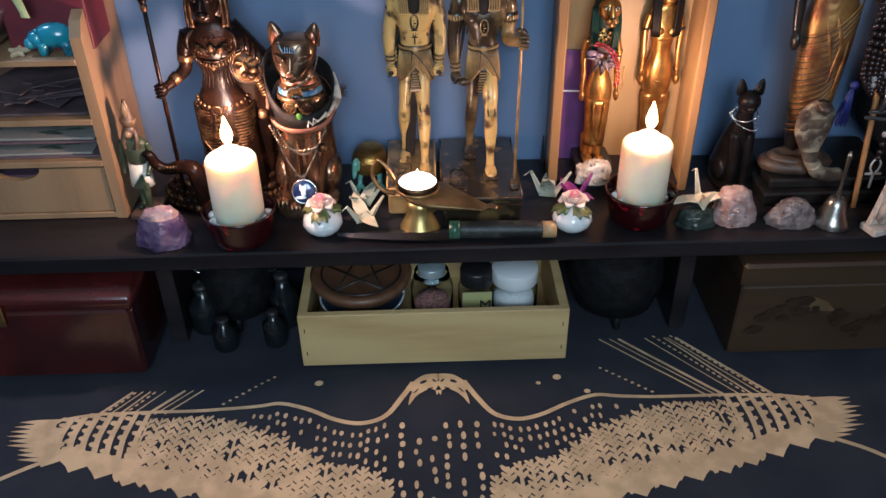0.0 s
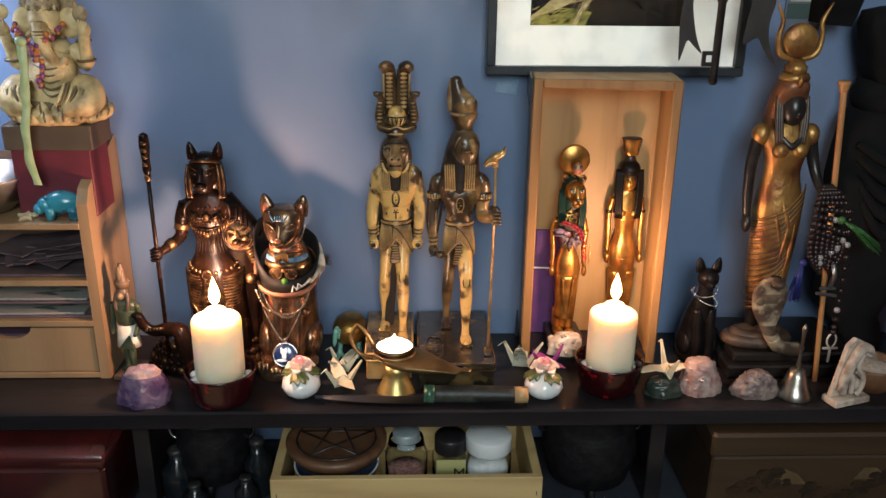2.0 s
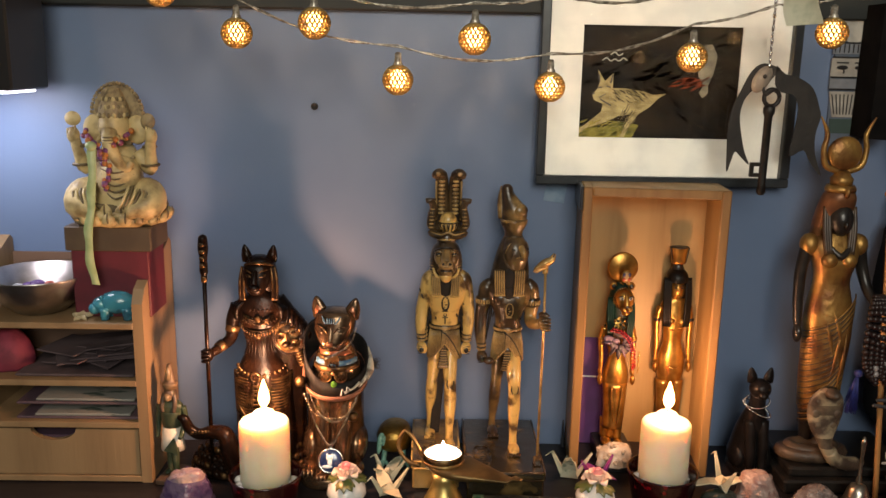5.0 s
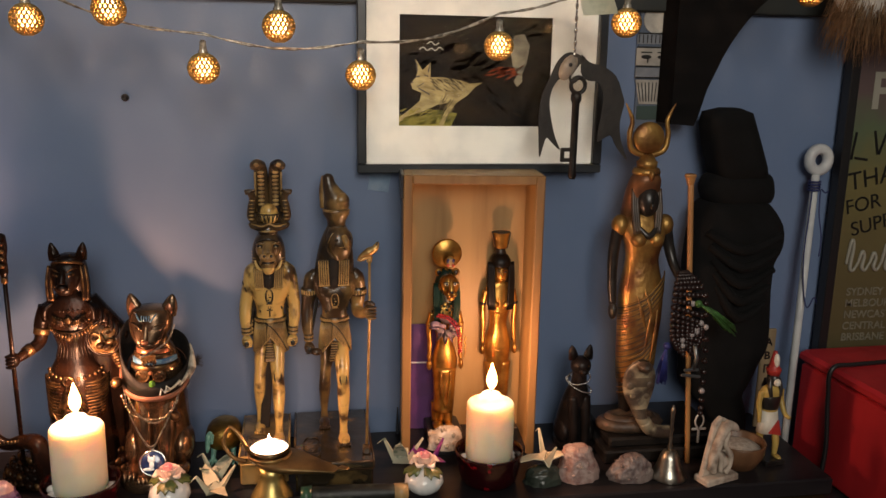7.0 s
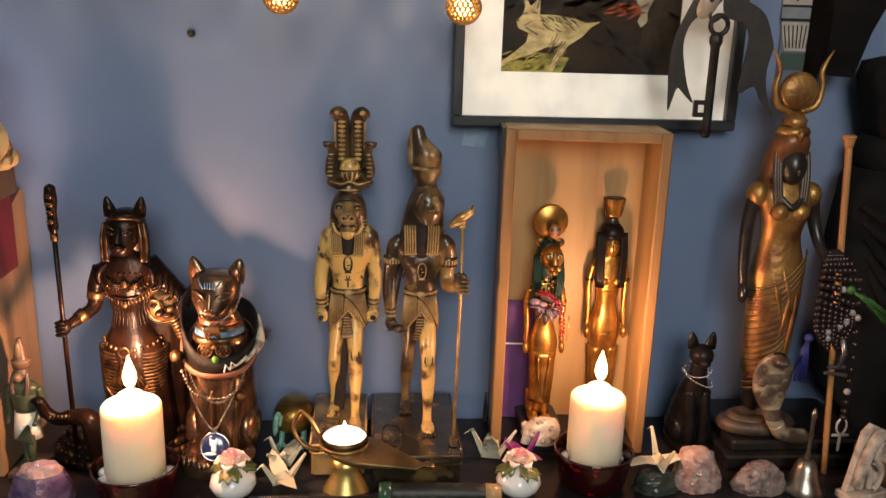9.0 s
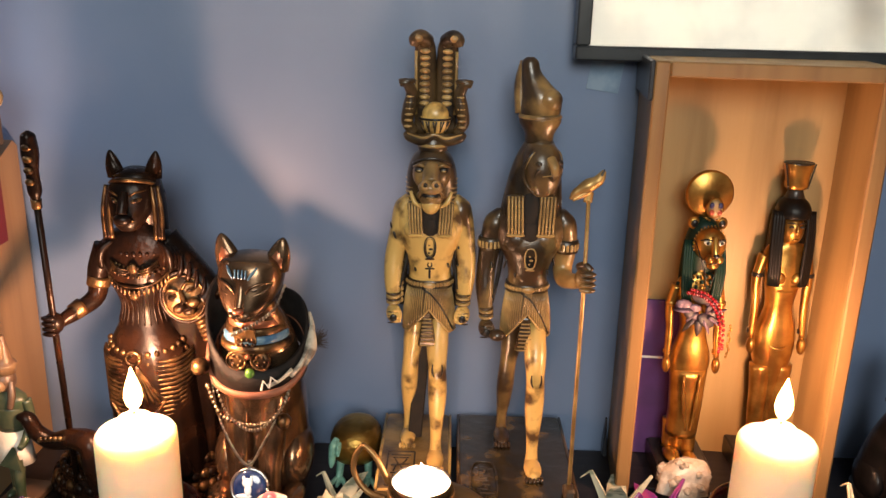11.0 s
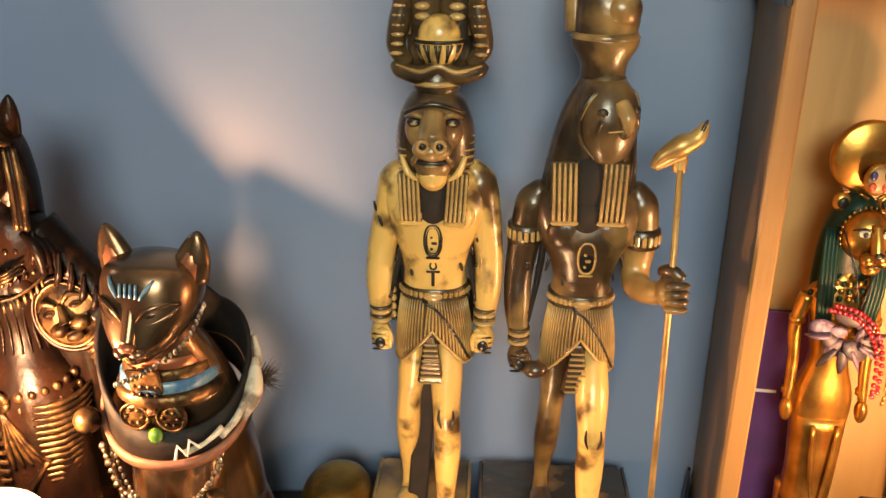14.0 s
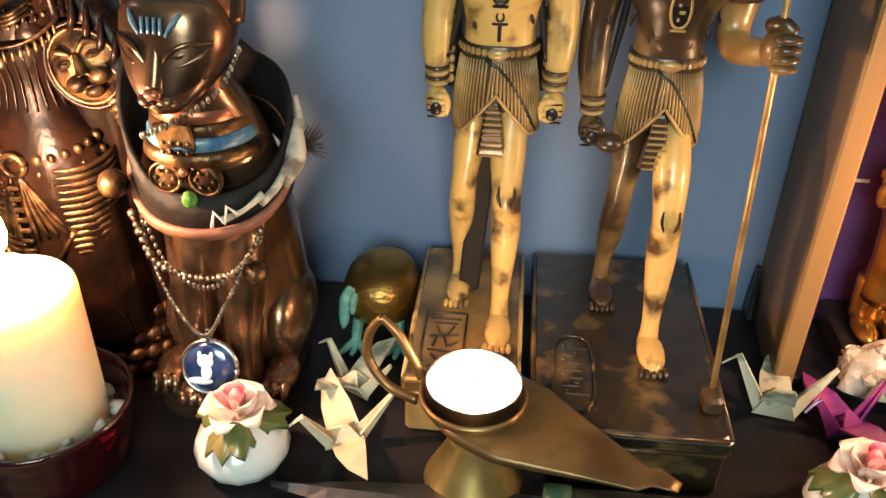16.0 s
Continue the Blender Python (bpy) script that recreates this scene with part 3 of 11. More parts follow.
    strokes("sky_strokes", 34, -0.02, 0.085, 0.008, 0.056, 24, 0.046, 0.0050, (0.036, 0.030, 0.016), (0.012, 0.010, 0.007), -0.0044)
    strokes("red_strokes", 12, 0.010, 0.046, -0.008, 0.006, 14, 0.030, 0.0030, (0.26, 0.055, 0.018), (0.10, 0.022, 0.010), -0.0046)
    strokes("black_strokes", 26, -0.085, -0.010, -0.004, 0.030, 18, 0.034, 0.0060, (0.008, 0.007, 0.006), (0.022, 0.016, 0.010), -0.0044)
    strokes("grass_strokes", 46, -0.084, -0.042, -0.058, -0.042, 24, 0.014, 0.0020, (0.32, 0.26, 0.06), (0.10, 0.09, 0.02), -0.0058)
    strokes("dark_fur_strokes", 34, -0.050, -0.014, -0.020, -0.007, -32, 0.011, 0.0011, (0.035, 0.026, 0.016), (0.085, 0.060, 0.030), -0.0060)
    strokes("leg_strokes", 16, -0.040, -0.026, -0.050, -0.024, 58, 0.018, 0.0012, (0.075, 0.055, 0.026), (0.16, 0.12, 0.06), -0.0060)
    face = Build()
    for ax, az, l, k, a in ((-0.0655, -0.0060, 0.0050, 0.0014, 12), (-0.0560, -0.0050, 0.0050, 0.0014, -14), (-0.0720, -0.0125, 0.0034, 0.0018, 0), (-0.0665, 0.0040, 0.0090, 0.0016, 96), (-0.0530, 0.0030, 0.0090, 0.0016, 78), (-0.0580, -0.0220, 0.0140, 0.0016, -28), (-0.0620, -0.0150, 0.0080, 0.0010, 30)):
        face.box((ax, 0, az), (l, 0.0003, k), 0, 0, (0, -a, 0))
    part("painted_face_lines", face, mat("painted dark fur", (0.030, 0.023, 0.015), 0.5, second=(0.07, 0.05, 0.03), scale=160), p, m=pose(ox, -0.0060, oz))
    urn = mat("painted pale urn", (0.20, 0.16, 0.09), 0.5, second=(0.06, 0.045, 0.025), scale=70, sharp=0.4)
    part("painted_urn", Build().plate([(0.036, -0.006), (0.040, -0.012), (0.046, -0.006), (0.045, 0.002), (0.050, 0.014), (0.053, 0.034), (0.046, 0.046), (0.035, 0.044), (0.030, 0.030), (0.034, 0.012), (0.040, 0.002)], 0.0005), urn, p, m=pose(0, -0.0046, 0))
    sig = Build()
    for z0, n, dx in ((0.0275, 7, 0.0), (0.0335, 4, 0.0085)):
        run = [(-0.072 + dx + 0.0045 * k, 0, z0 + (0.0022 if k % 2 else -0.0012) * (1.0 if k % 3 else 0.5)) for k in range(n)]
        sig.tube(smooth_path(run, 5), 0.0005, 5)
    part("signature_marks", sig, mat("pale ink", (0.5, 0.5, 0.42), 0.6), p, m=pose(0, -0.0048, 0))
    pane = mat("picture glass", (1, 1, 1), 0.03, glass=1.0)
    pane.node_tree.nodes["Principled BSDF"].inputs["IOR"].default_value = 1.22
    gl = part("glass", Build().box((0, -0.011, 0), (w - 0.019, 0.001, h - 0.019)), pane, p)
    gl.visible_shadow = False


picture()


def niche():
    """The upright open wooden box with a back panel, turned a little on the shelf."""
    n = thing("wooden_niche", 0.2030, WALL - 0.0085, SHELF, "upright open wooden box standing on the shelf, warm brown", "wooden box", turn=-5)
    w, h, d, t = 0.1535, 0.3245, 0.070, 0.010
    edge = wood("reddish edge wood", (0.29, 0.155, 0.056), (0.18, 0.085, 0.030), 18, 0.42, (1, 1, 0.06))
    veneer = wood("olive brown veneer", (0.165, 0.104, 0.037), (0.100, 0.060, 0.022), 9, 0.45, (1, 1, 0.06))
    part("back_panel", Build().box((0, -0.004, h / 2), (w - 0.018, 0.006, h - 0.018)), BOXWOOD, n)
    for sx in (-1, 1):
        part("side_panel", Build().box((sx * (w / 2 - t / 2 - 0.0008), -d / 2, h / 2), (t - 0.0016, d - 0.004, h), 0.0006), BOXWOOD, n)
        part("veneer", Build().box((sx * (w / 2 - 0.0004), -d / 2, h / 2), (0.0012, d - 0.003, h - 0.001), 0.0003), veneer, n, "olive brown outer veneer")
        part("front_edge", Build().box((sx * (w / 2 - t / 2), -d + 0.001, h / 2), (t, 0.004, h), 0.0012), edge, n, "reddish planed front edge")
    part("top_panel", Build().box((0, -d / 2, h - t / 2), (w - 2 * t, d - 0.004, t), 0.0006), BOXWOOD, n)
    part("front_edge", Build().box((0, -d + 0.001, h - t / 2), (w - 2 * t, 0.004, t), 0.0010), edge, n, "reddish planed front edge")
    part("bottom_panel", Build().box((0, -d / 2, t / 2 - 0.0003), (w - 2 * t, d - 0.002, t - 0.0006), 0.0006), BLACK_WOOD, n, "black painted floor")
    tab = mat("dark slate plastic", (0.014, 0.017, 0.024), 0.35, second=(0.022, 0.026, 0.035), scale=60)
    part("corner_tab", Build().box((-w / 2 - 0.0016, -d / 2 - 0.001, h - 0.0125), (0.0032, d, 0.026), 0.0008), tab, n, "dark slate corner plate")
    part("corner_tab", Build().box((-w / 2 - 0.0030, -0.006, 0.016), (0.004, 0.014, 0.032), 0.001, taper=0.3), tab, n, "dark slate corner plate")
    violet = mat("violet card", (0.075, 0.025, 0.11), 0.5, second=(0.10, 0.03, 0.15), scale=30)
    solid("violet_card", Build().box((0, 0, 0.065), (0.048, 0.0016, 0.130), 0.0006).box((-0.010, -0.0012, 0.083), (0.024, 0.0008, 0.0016), slot=1),
                 [violet, WHITE_CHINA], "violet card with a pale line standing in the niche", "card", m=pose(0.158, 0.9300, SHELF + 0.0098, -3, 0, -5))


niche()


# ---------------------------------------------------------------- the statues on the shelf
def striding(b, x, zb, feet, zs, waist=0.0160, chest=0.0184, mark=2, web=None, front=0):
    """Legs, kilt, belt and torso of a striding figure. feet: back and front foot; zs: kilt hem, belt, shoulder heights.
    Slots: 0 resin, 1 dark pleats, 2 black, 4 rubbed ridges."""
    hem, belt, sh = zs
    y = 0.896
    (bx, by), (fx, fy) = feet
    limb(b, [(x - 0.0095, y, hem + 0.012), (bx + 0.0035, y + 0.002, hem - 0.010), (bx + 0.0015, y + 0.001, hem - 0.028), (bx + 0.0005, y + 0.004, hem - 0.048), (bx, by + 0.005, zb + 0.013), (bx, by + 0.004, zb)], [0.0086, 0.0076, 0.0060, 0.0064, 0.0037, 0.0046], 16, 0)
    b.ball((bx, by - 0.005, zb + 0.0028), (0.0060, 0.0135, 0.0038), 0, 14, 8)
    limb(b, [(x + 0.0075, y - 0.002, hem + 0.010), (fx - 0.0005, fy + 0.023, hem - 0.010), (fx, fy + 0.016, hem - 0.030), (fx + 0.0005, fy + 0.018, hem - 0.048), (fx, fy + 0.012, zb + 0.013), (fx, fy + 0.011, zb)], [0.0066, 0.0080, 0.0066, 0.0069, 0.0041, 0.0050], 16, front)
    b.ball((fx, fy, zb + 0.0030), (0.0064, 0.0145, 0.0040), front, 14, 8)
    for k in range(5):
        b.ball((bx - 0.0050 + k * 0.0025, by - 0.0170 - 0.0012 * (1 - abs(k - 1.5) / 2), zb + 0.0018), (0.0014, 0.0032, 0.0019), 0, 8, 6)
        b.ball((fx - 0.0054 + k * 0.0027, fy - 0.0128 - 0.0014 * (1 - abs(k - 1.5) / 2), zb + 0.0018), (0.0015, 0.0034, 0.0020), 0, 8, 6)
    # incised knee cap
    for sx in (-1, 1):
        limb(b, [(fx + sx * 0.0034, fy + 0.0095, hem - 0.023), (fx + sx * 0.0036, fy + 0.0088, hem - 0.028), (fx + sx * 0.0022, fy + 0.0086, hem - 0.0325)], [0.0004, 0.0008, 0.0004], 6, 2, 3)
    # dark web that joins the back leg to the front one
    if web is not None:
        b.box((bx + 0.0085, y + 0.006, (hem + zb) / 2 + 0.002), (0.0105, 0.006, hem - zb + 0.002), 0.001, web, (0, 4, 0))
    # kilt: dark cloth whose lower edge climbs to a point in front, with fanned light pleats
    def hem_at(a):
        c = math.cos(a)
        return hem + (0.0190 * max(0.0, 1 - abs(c) / 0.78) if math.sin(a) < 0 else 0.0)
    def kilt_point(a, s, out=1.0):
        rx = waist - 0.0002 + 0.0030 * math.sin(s * 1.7)
        ry = waist * 0.80 + 0.0030 * s
        return (x + rx * out * math.cos(a), y - 0.001 + ry * out * math.sin(a), belt - 0.001 + (hem_at(a) - belt) * s)
    rings = [[kilt_point(2 * math.pi * i / 64, j / 8) for i in range(64)] for j in range(9)]
    b.loft(rings, 1)
    for i in range(31):
        u = i / 30
        top = math.pi * (1.06 + 0.88 * u)
        if u > 0.42:
            top = math.pi * (1.46 + (0.48 * (u - 0.42) / 0.58) ** 1.15)
        low = math.pi * (1.04 + 0.92 * u)
        b.tube([kilt_point(top + (low - top) * s, s, 1.012) for s in (0.06, 0.3, 0.55, 0.8, 0.985)], [0.0004, 0.00055, 0.00062, 0.00062, 0.0005], 5, 4)
    rim = [kilt_point(math.pi * (1.03 + 0.94 * k / 40), 1.0, 1.014) for k in range(41)]
    b.tube(rim, 0.0008, 6, 4)
    b.tube([kilt_point(math.pi * (1.40 + 0.46 * q / 8), 0.04 + 0.94 * q / 8, 1.022) for q in range(9)], 0.0008, 6, 2)
    # the stepped apron under the point
    b.box((x - 0.001, y - 0.0144, hem + 0.0015), (0.0130, 0.0036, 0.0270), 0.0012, 1, (6, 0, 0), taper=0.45)
    for k in range(8):
        b.box((x - 0.001, y - 0.0168 - 0.00025 * k + 0.0004, hem + 0.0105 - 0.0028 * k), (0.0066 + 0.0006 * k, 0.0018, 0.0007), 0.0003, 4)
    # belt of small plates with an oval clasp
    b.stack([(belt - 0.0030, x, y, waist * 1.01, waist * 0.81), (belt - 0.0022, x, y, waist * 1.05, waist * 0.85), (belt + 0.0028, x, y, waist * 1.04, waist * 0.84), (belt + 0.0036, x, y, waist * 0.98, waist * 0.79)], 36, 1)
    for k in range(17):
        a = math.pi * (1.06 + 0.88 * k / 16)
        b.box((x + waist * 1.05 * math.cos(a), y + waist * 0.85 * math.sin(a), belt + 0.0003), (0.0024, 0.0012, 0.0030), 0.0005, 4, (0, 0, math.degrees(a) + 90))
    b.ball((x, y - waist * 0.88, belt + 0.0003), (0.0048, 0.0016, 0.0024), 4, 14, 6)
    # torso: narrow waist, broad round shoulders
    w = chest
    b.stack(soft_rows([(belt + 0.001, x, y, waist * 0.98, waist * 0.80), (belt + 0.010, x, y - 0.0005, waist * 0.93, waist * 0.80), (belt + 0.022, x, y - 0.001, w * 0.95, w * 0.76), (sh - 0.016, x, y - 0.001, w * 1.22, w * 0.84), (sh - 0.004, x, y, w * 1.38, w * 0.74), (sh + 0.004, x, y, w * 1.25, w * 0.62), (sh + 0.010, x, y, w * 0.80, w * 0.52), (sh + 0.016, x, y, w * 0.52, w * 0.5)]), 32, 0, 2.2)
    for sx in (-1, 1):
        b.ball((x + sx * w * 0.50, y - w * 0.58, sh - 0.012), (w * 0.52, w * 0.26, 0.0090), 0, 16, 10)
    b.ball((x, y - waist * 0.66, belt + 0.011), (w * 0.46, w * 0.15, 0.0095), 0, 16, 8)
    for k, (u, v, q) in enumerate(((-0.92, 0.30, 0.0040), (0.93, 0.42, 0.0050), (-0.80, 0.62, 0.0026), (0.70, 0.18, 0.0022), (0.95, 0.70, 0.0030), (-0.55, 0.10, 0.0018))):
        b.ball((x + u * w, y - w * 0.80 * math.sqrt(max(0.05, 1 - u * u)), belt + 0.008 + v * (sh - belt - 0.016)), (0.0009, 0.0011, q), 2, 8, 5, (0, 14 * (-1) ** k, 0))
    # cartouche on the chest; a looped cross under it where it is incised
    def ring(cx, cz, rx, rz, r, yy, slot):
        b.tube([(cx + math.copysign(abs(math.cos(2 * math.pi * k / 24)) ** 0.7, math.cos(2 * math.pi * k / 24)) * rx, yy, cz + rz * math.sin(2 * math.pi * k / 24)) for k in range(25)], r, 6, slot)
    f = y - w * 0.86
    if mark == 4:
        b.ball((x, f + 0.0012, sh - 0.0225), (0.0040, 0.0014, 0.0074), 2, 16, 8)
    ring(x, sh - 0.0225, 0.0039, 0.0074, 0.00062, f - 0.0002, mark)
    if mark == 2:
        ring(x, sh - 0.0225, 0.0029, 0.0062, 0.00035, f - 0.0003, mark)
    for k, q in enumerate((0.0020, 0.0014, 0.0026, 0.0012)):
        b.box((x + 0.0006 * (-1) ** k, f + 0.0001, sh - 0.0180 - 0.0029 * k), (q, 0.0012, 0.0014), 0.0003, mark)
    b.box((x, f + 0.0003, sh - 0.0311), (0.0064, 0.0012, 0.0011), 0.0003, mark)
    if mark == 2:
        g = y - waist * 0.86
        ring(x, belt + 0.0158, 0.0014, 0.0018, 0.0006, g, 2)
        b.box((x, g, belt + 0.0128), (0.0066, 0.0012, 0.0010), 0.0003, 2)
        b.box((x, g, belt + 0.0088), (0.0016, 0.0012, 0.0066), 0.0003, 2)


def plinth(b, x0, x1, y0, y1, z1, slot):
    b.box(((x0 + x1) / 2, (y0 + y1) / 2, (SHELF + 0.0005 + z1 - 0.008) / 2 + 0.0), (x1 - x0 - 0.003, y1 - y0 - 0.003, z1 - 0.008 - SHELF - 0.0005), 0.002, slot)
    b.box(((x0 + x1) / 2, (y0 + y1) / 2, z1 - 0.0045), (x1 - x0, y1 - y0, 0.009), 0.0022, slot)
    # rubbed edges
    q = 0.0022
    for z in (z1 - 0.0006, z1 - 0.0086):
        for a, c in (((x0 + q, y0 + 0.0008), (x1 - q, y0 + 0.0008)), ((x0 + 0.0008, y0 + q), (x0 + 0.0008, y1 - q)), ((x1 - 0.0008, y0 + q), (x1 - 0.0008, y1 - q))):
            b.tube([(*a, z), ((a[0] + c[0]) / 2, (a[1] + c[1]) / 2, z - 0.0003), (*c, z)], [0.0009, 0.0014, 0.0011], 6, 0)


def lappet(b, x, y, z0, z1, width, lean, ends=0):
    """One hanging end of a head-cloth: dark cloth, five rubbed ridges and an end band."""
    for k in range(4):
        s = k / 3
        b.box((x - lean * s * 0.3, y - 0.0022 * s, z1 + (z0 - z1) * (k + 0.5) / 4), (width, 0.0046, (z1 - z0) / 4 + 0.0012), 0.0012, 1)
    for k in range(5):
        ux = x - width * 0.40 + width * 0.20 * k
        limb(b, [(ux, y - 0.0018, z1), (ux - lean * 0.15, y - 0.0036, (z0 + z1) / 2), (ux - lean * 0.3, y - 0.0046, z0 + 0.0022)], [0.0007, 0.0008, 0.0008], 6, 4, 3)
    b.box((x - lean * 0.3, y - 0.0024, z0 + 0.0010), (width * 1.06, 0.0056, 0.0022), 0.0008, ends)


def straight_arm(b, x0, y, z0, x1, z1, sx, r=0.0078):
    """A hanging arm from the shoulder to the wrist, with a ribbed cuff and a closed fist."""
    h = z1 - z0
    limb(b, [(x0 - sx * 0.0080, y, z0 + 0.0098), (x0 - sx * 0.0042, y, z0 + 0.0078), (x0 - sx * 0.0008, y, z0 + 0.0015), (x0 + sx * 0.0018, y, z0 + h * 0.20), (x0 + (x1 - x0) * 0.55 + sx * 0.0024, y - 0.001, z0 + h * 0.46), (x0 + (x1 - x0) * 0.75 + sx * 0.0022, y - 0.004, z0 + h * 0.68), (x1, y - 0.008, z1)],
         [r * 0.25, r * 0.72, r * 1.04, r * 1.0, r * 0.88, r * 0.84, r * 0.56], 18, 0)
    rnd = random.Random(int(abs(x0) * 9000) + 3)
    for k in range(4):
        f = 0.10 + 0.80 * rnd.random()
        a = rnd.uniform(3.4, 6.0)
        cx, cz = x0 + (x1 - x0) * f * 0.8 + sx * 0.0018, z0 + h * f
        rr = r * (1.0 - 0.22 * f)
        b.ball((cx + rr * math.cos(a) * 0.97, y - 0.005 * f * f + rr * math.sin(a) * 0.97, cz), (0.0006 + 0.0008 * rnd.random(), 0.0008, 0.0010 + 0.0030 * rnd.random() ** 2), 2, 8, 5, (0, rnd.uniform(-35, 35), 0))
    limb(b, [(x0 - sx * r * 0.92, y - r * 0.45, z0 - 0.006), (x0 - sx * r * 0.90 + (x1 - x0) * 0.4, y - r * 0.42, z0 + h * 0.40), (x1 - sx * r * 0.55, y - 0.008, z1 + 0.012)], [0.0009, 0.0017, 0.0009], 8, 2, 4)
    for k in range(4):
        zz = z1 + 0.0005 + 0.0022 * k
        b.stack([(zz, x1, y - 0.0078, r * 0.60, r * 0.60), (zz + 0.0008, x1, y - 0.0076, r * 0.70, r * 0.70), (zz + 0.0018, x1, y - 0.0074, r * 0.66, r * 0.66)], 16, 1 if k % 2 else 4)
    b.ball((x1, y - 0.0080, z1 - 0.0070), (0.0052, 0.0066, 0.0070), 0, 16, 10)
    for k in range(4):
        b.ball((x1 - sx * 0.0020, y - 0.0128 + 0.0004 * k, z1 - 0.0030 - 0.0029 * k), (0.0036, 0.0028, 0.0016), 0, 10, 6)
        b.ball((x1 + sx * 0.0012, y - 0.0134 + 0.0004 * k, z1 - 0.0045 - 0.0029 * k), (0.0030, 0.0012, 0.0004), 2, 8, 5)
    b.ball((x1 - sx * 0.0004, y - 0.0150, z1 - 0.0085), (0.0026, 0.0010, 0.0030), 2, 10, 6)
    limb(b, [(x1 - sx * 0.0025, y - 0.0115, z1 - 0.001), (x1 - sx * 0.0050, y - 0.0130, z1 - 0.006), (x1 - sx * 0.0046, y - 0.0125, z1 - 0.012)], [0.0015, 0.0017, 0.0011], 8, 0, 3)


FACE_BROWN = mat("amber brown resin", (0.34, 0.205, 0.075), 0.28, second=(0.095, 0.054, 0.022), scale=70, mix=0.50, bump=0.25, bump_scale=120, coat=0.3, sharp=0.30)
MATT_BROWN = mat("matt dark brown stain", (0.009, 0.006, 0.0045), 0.85, second=(0.017, 0.010, 0.006), scale=90)
RIDGE = mat("rubbed resin ridges", (0.48, 0.31, 0.115), 0.28, second=(0.20, 0.12, 0.045), scale=55, coat=0.3, sharp=0.3)


def crocodile_god():
    """Striding figure with an animal face, striped head-cloth and tall double-plume crown."""
    b = Build()
    x, y = -0.0230, 0.896
    plinth(b, -0.0575, -0.0045, 0.830, 0.941, 0.966, 3)
    # incised panel of picture signs on the plinth
    for cx, cy, w, d in ((-0.0410, 0.8800, 0.020, 0.0012), (-0.0410, 0.8350, 0.020, 0.0012), (-0.0508, 0.8575, 0.0012, 0.045), (-0.0312, 0.8575, 0.0012, 0.045)):
        b.box((cx, cy, 0.9662), (w, d, 0.0012), 0.0003, 1)
    for k, (dx, dy, w, d, t) in enumerate(((0, 0.0175, 0.015, 0.0011, 0), (0, 0.0140, 0.012, 0.0011, 0), (-0.003, 0.009, 0.0012, 0.007, 20), (0.003, 0.009, 0.0012, 0.007, -24), (0.0, 0.0045, 0.014, 0.0012, 8), (-0.004, 0.000, 0.0012, 0.008, -12), (0.001, 0.000, 0.0012, 0.008, 14), (0.005, -0.001, 0.006, 0.0011, 40), (0, -0.007, 0.014, 0.0011, -6), (-0.003, -0.0125, 0.0012, 0.008, 30), (0.003, -0.0130, 0.0012, 0.008, -30), (0, -0.0180, 0.013, 0.0011, 0))):
        b.box((-0.0410 + dx, 0.8575 + dy, 0.9662), (w, d, 0.0012), 0.0003, 1, (0, 0, t))
    striding(b, x, 0.966, ((-0.0375, 0.904), (-0.0160, 0.866)), (1.0630, 1.0975, 1.149), web=6)
    for sx, sxo, hx in ((-1, 0.0192, -0.0486), (1, 0.0212, 0.0012)):
        straight_arm(b, x + sx * sxo, y, 1.1480, hx, 1.0815, sx)
        # dark gap and chain-like strut between arm and body
        b.box((x + sx * 0.0200, y + 0.003, 1.108), (0.007, 0.006, 0.062), 0.002, 2)
        for k in range(12):
            b.ball((x + sx * 0.0202, y - 0.0012, 1.082 + 0.0044 * k), (0.0016, 0.0014, 0.0020), 4, 8, 6)
    # head-cloth
    b.stack(soft_rows([(1.146, x, y + 0.003, 0.0165, 0.0100), (1.160, x, y + 0.002, 0.0176, 0.0130), (1.176, x, y, 0.0172, 0.0145), (1.187, x, y, 0.0138, 0.0128), (1.1925, x, y, 0.0085, 0.0080), (1.1945, x, y, 0.0035, 0.0035)]), 40, 1, 2.3)
    for sx in (-1, 1):
        for k in range(11):
            zz = 1.153 + 0.0032 * k
            r = 0.0178 - 0.0010 * max(0, k - 6) ** 1.1
            b.tube([(x + sx * r * math.cos(q), y + 0.001 - 0.0140 * math.sin(q), zz + 0.0016 * q) for q in (0.05, 0.3, 0.55, 0.8)], [0.0005, 0.0007, 0.0008, 0.0007], 6, 4)
        lappet(b, x + sx * 0.0110, y - 0.0140, 1.1345, 1.1580, 0.0098, sx * 0.004)
        # ivory fold beside the chin
        limb(b, [(x + sx * 0.0140, y - 0.0150, 1.1660), (x + sx * 0.0112, y - 0.0172, 1.1590), (x + sx * 0.0068, y - 0.0175, 1.1555)], [0.0010, 0.0017, 0.0006], 8, 0, 3)
    b.ball((x, y - 0.0100, 1.1475), (0.0090, 0.0082, 0.0130), 6, 16, 10)
    b.ball((x, y - 0.0118, 1.1425), (0.0080, 0.0068, 0.0105), 6, 16, 10)
    limb(b, [(x - 0.0132, y - 0.0100, 1.184), (x - 0.006, y - 0.0172, 1.1880), (x, y - 0.0180, 1.1892), (x + 0.006, y - 0.0172, 1.1880), (x + 0.0132, y - 0.0100, 1.184)], [0.0008, 0.0010, 0.0011, 0.0010, 0.0008], 8, 1, 3)
    # face: broad brow, heavy muzzle, ringed nostrils, open mouth, long chin
    b.ball((x, y - 0.0095, 1.1770), (0.0132, 0.0100, 0.0120), 5, 22, 14)
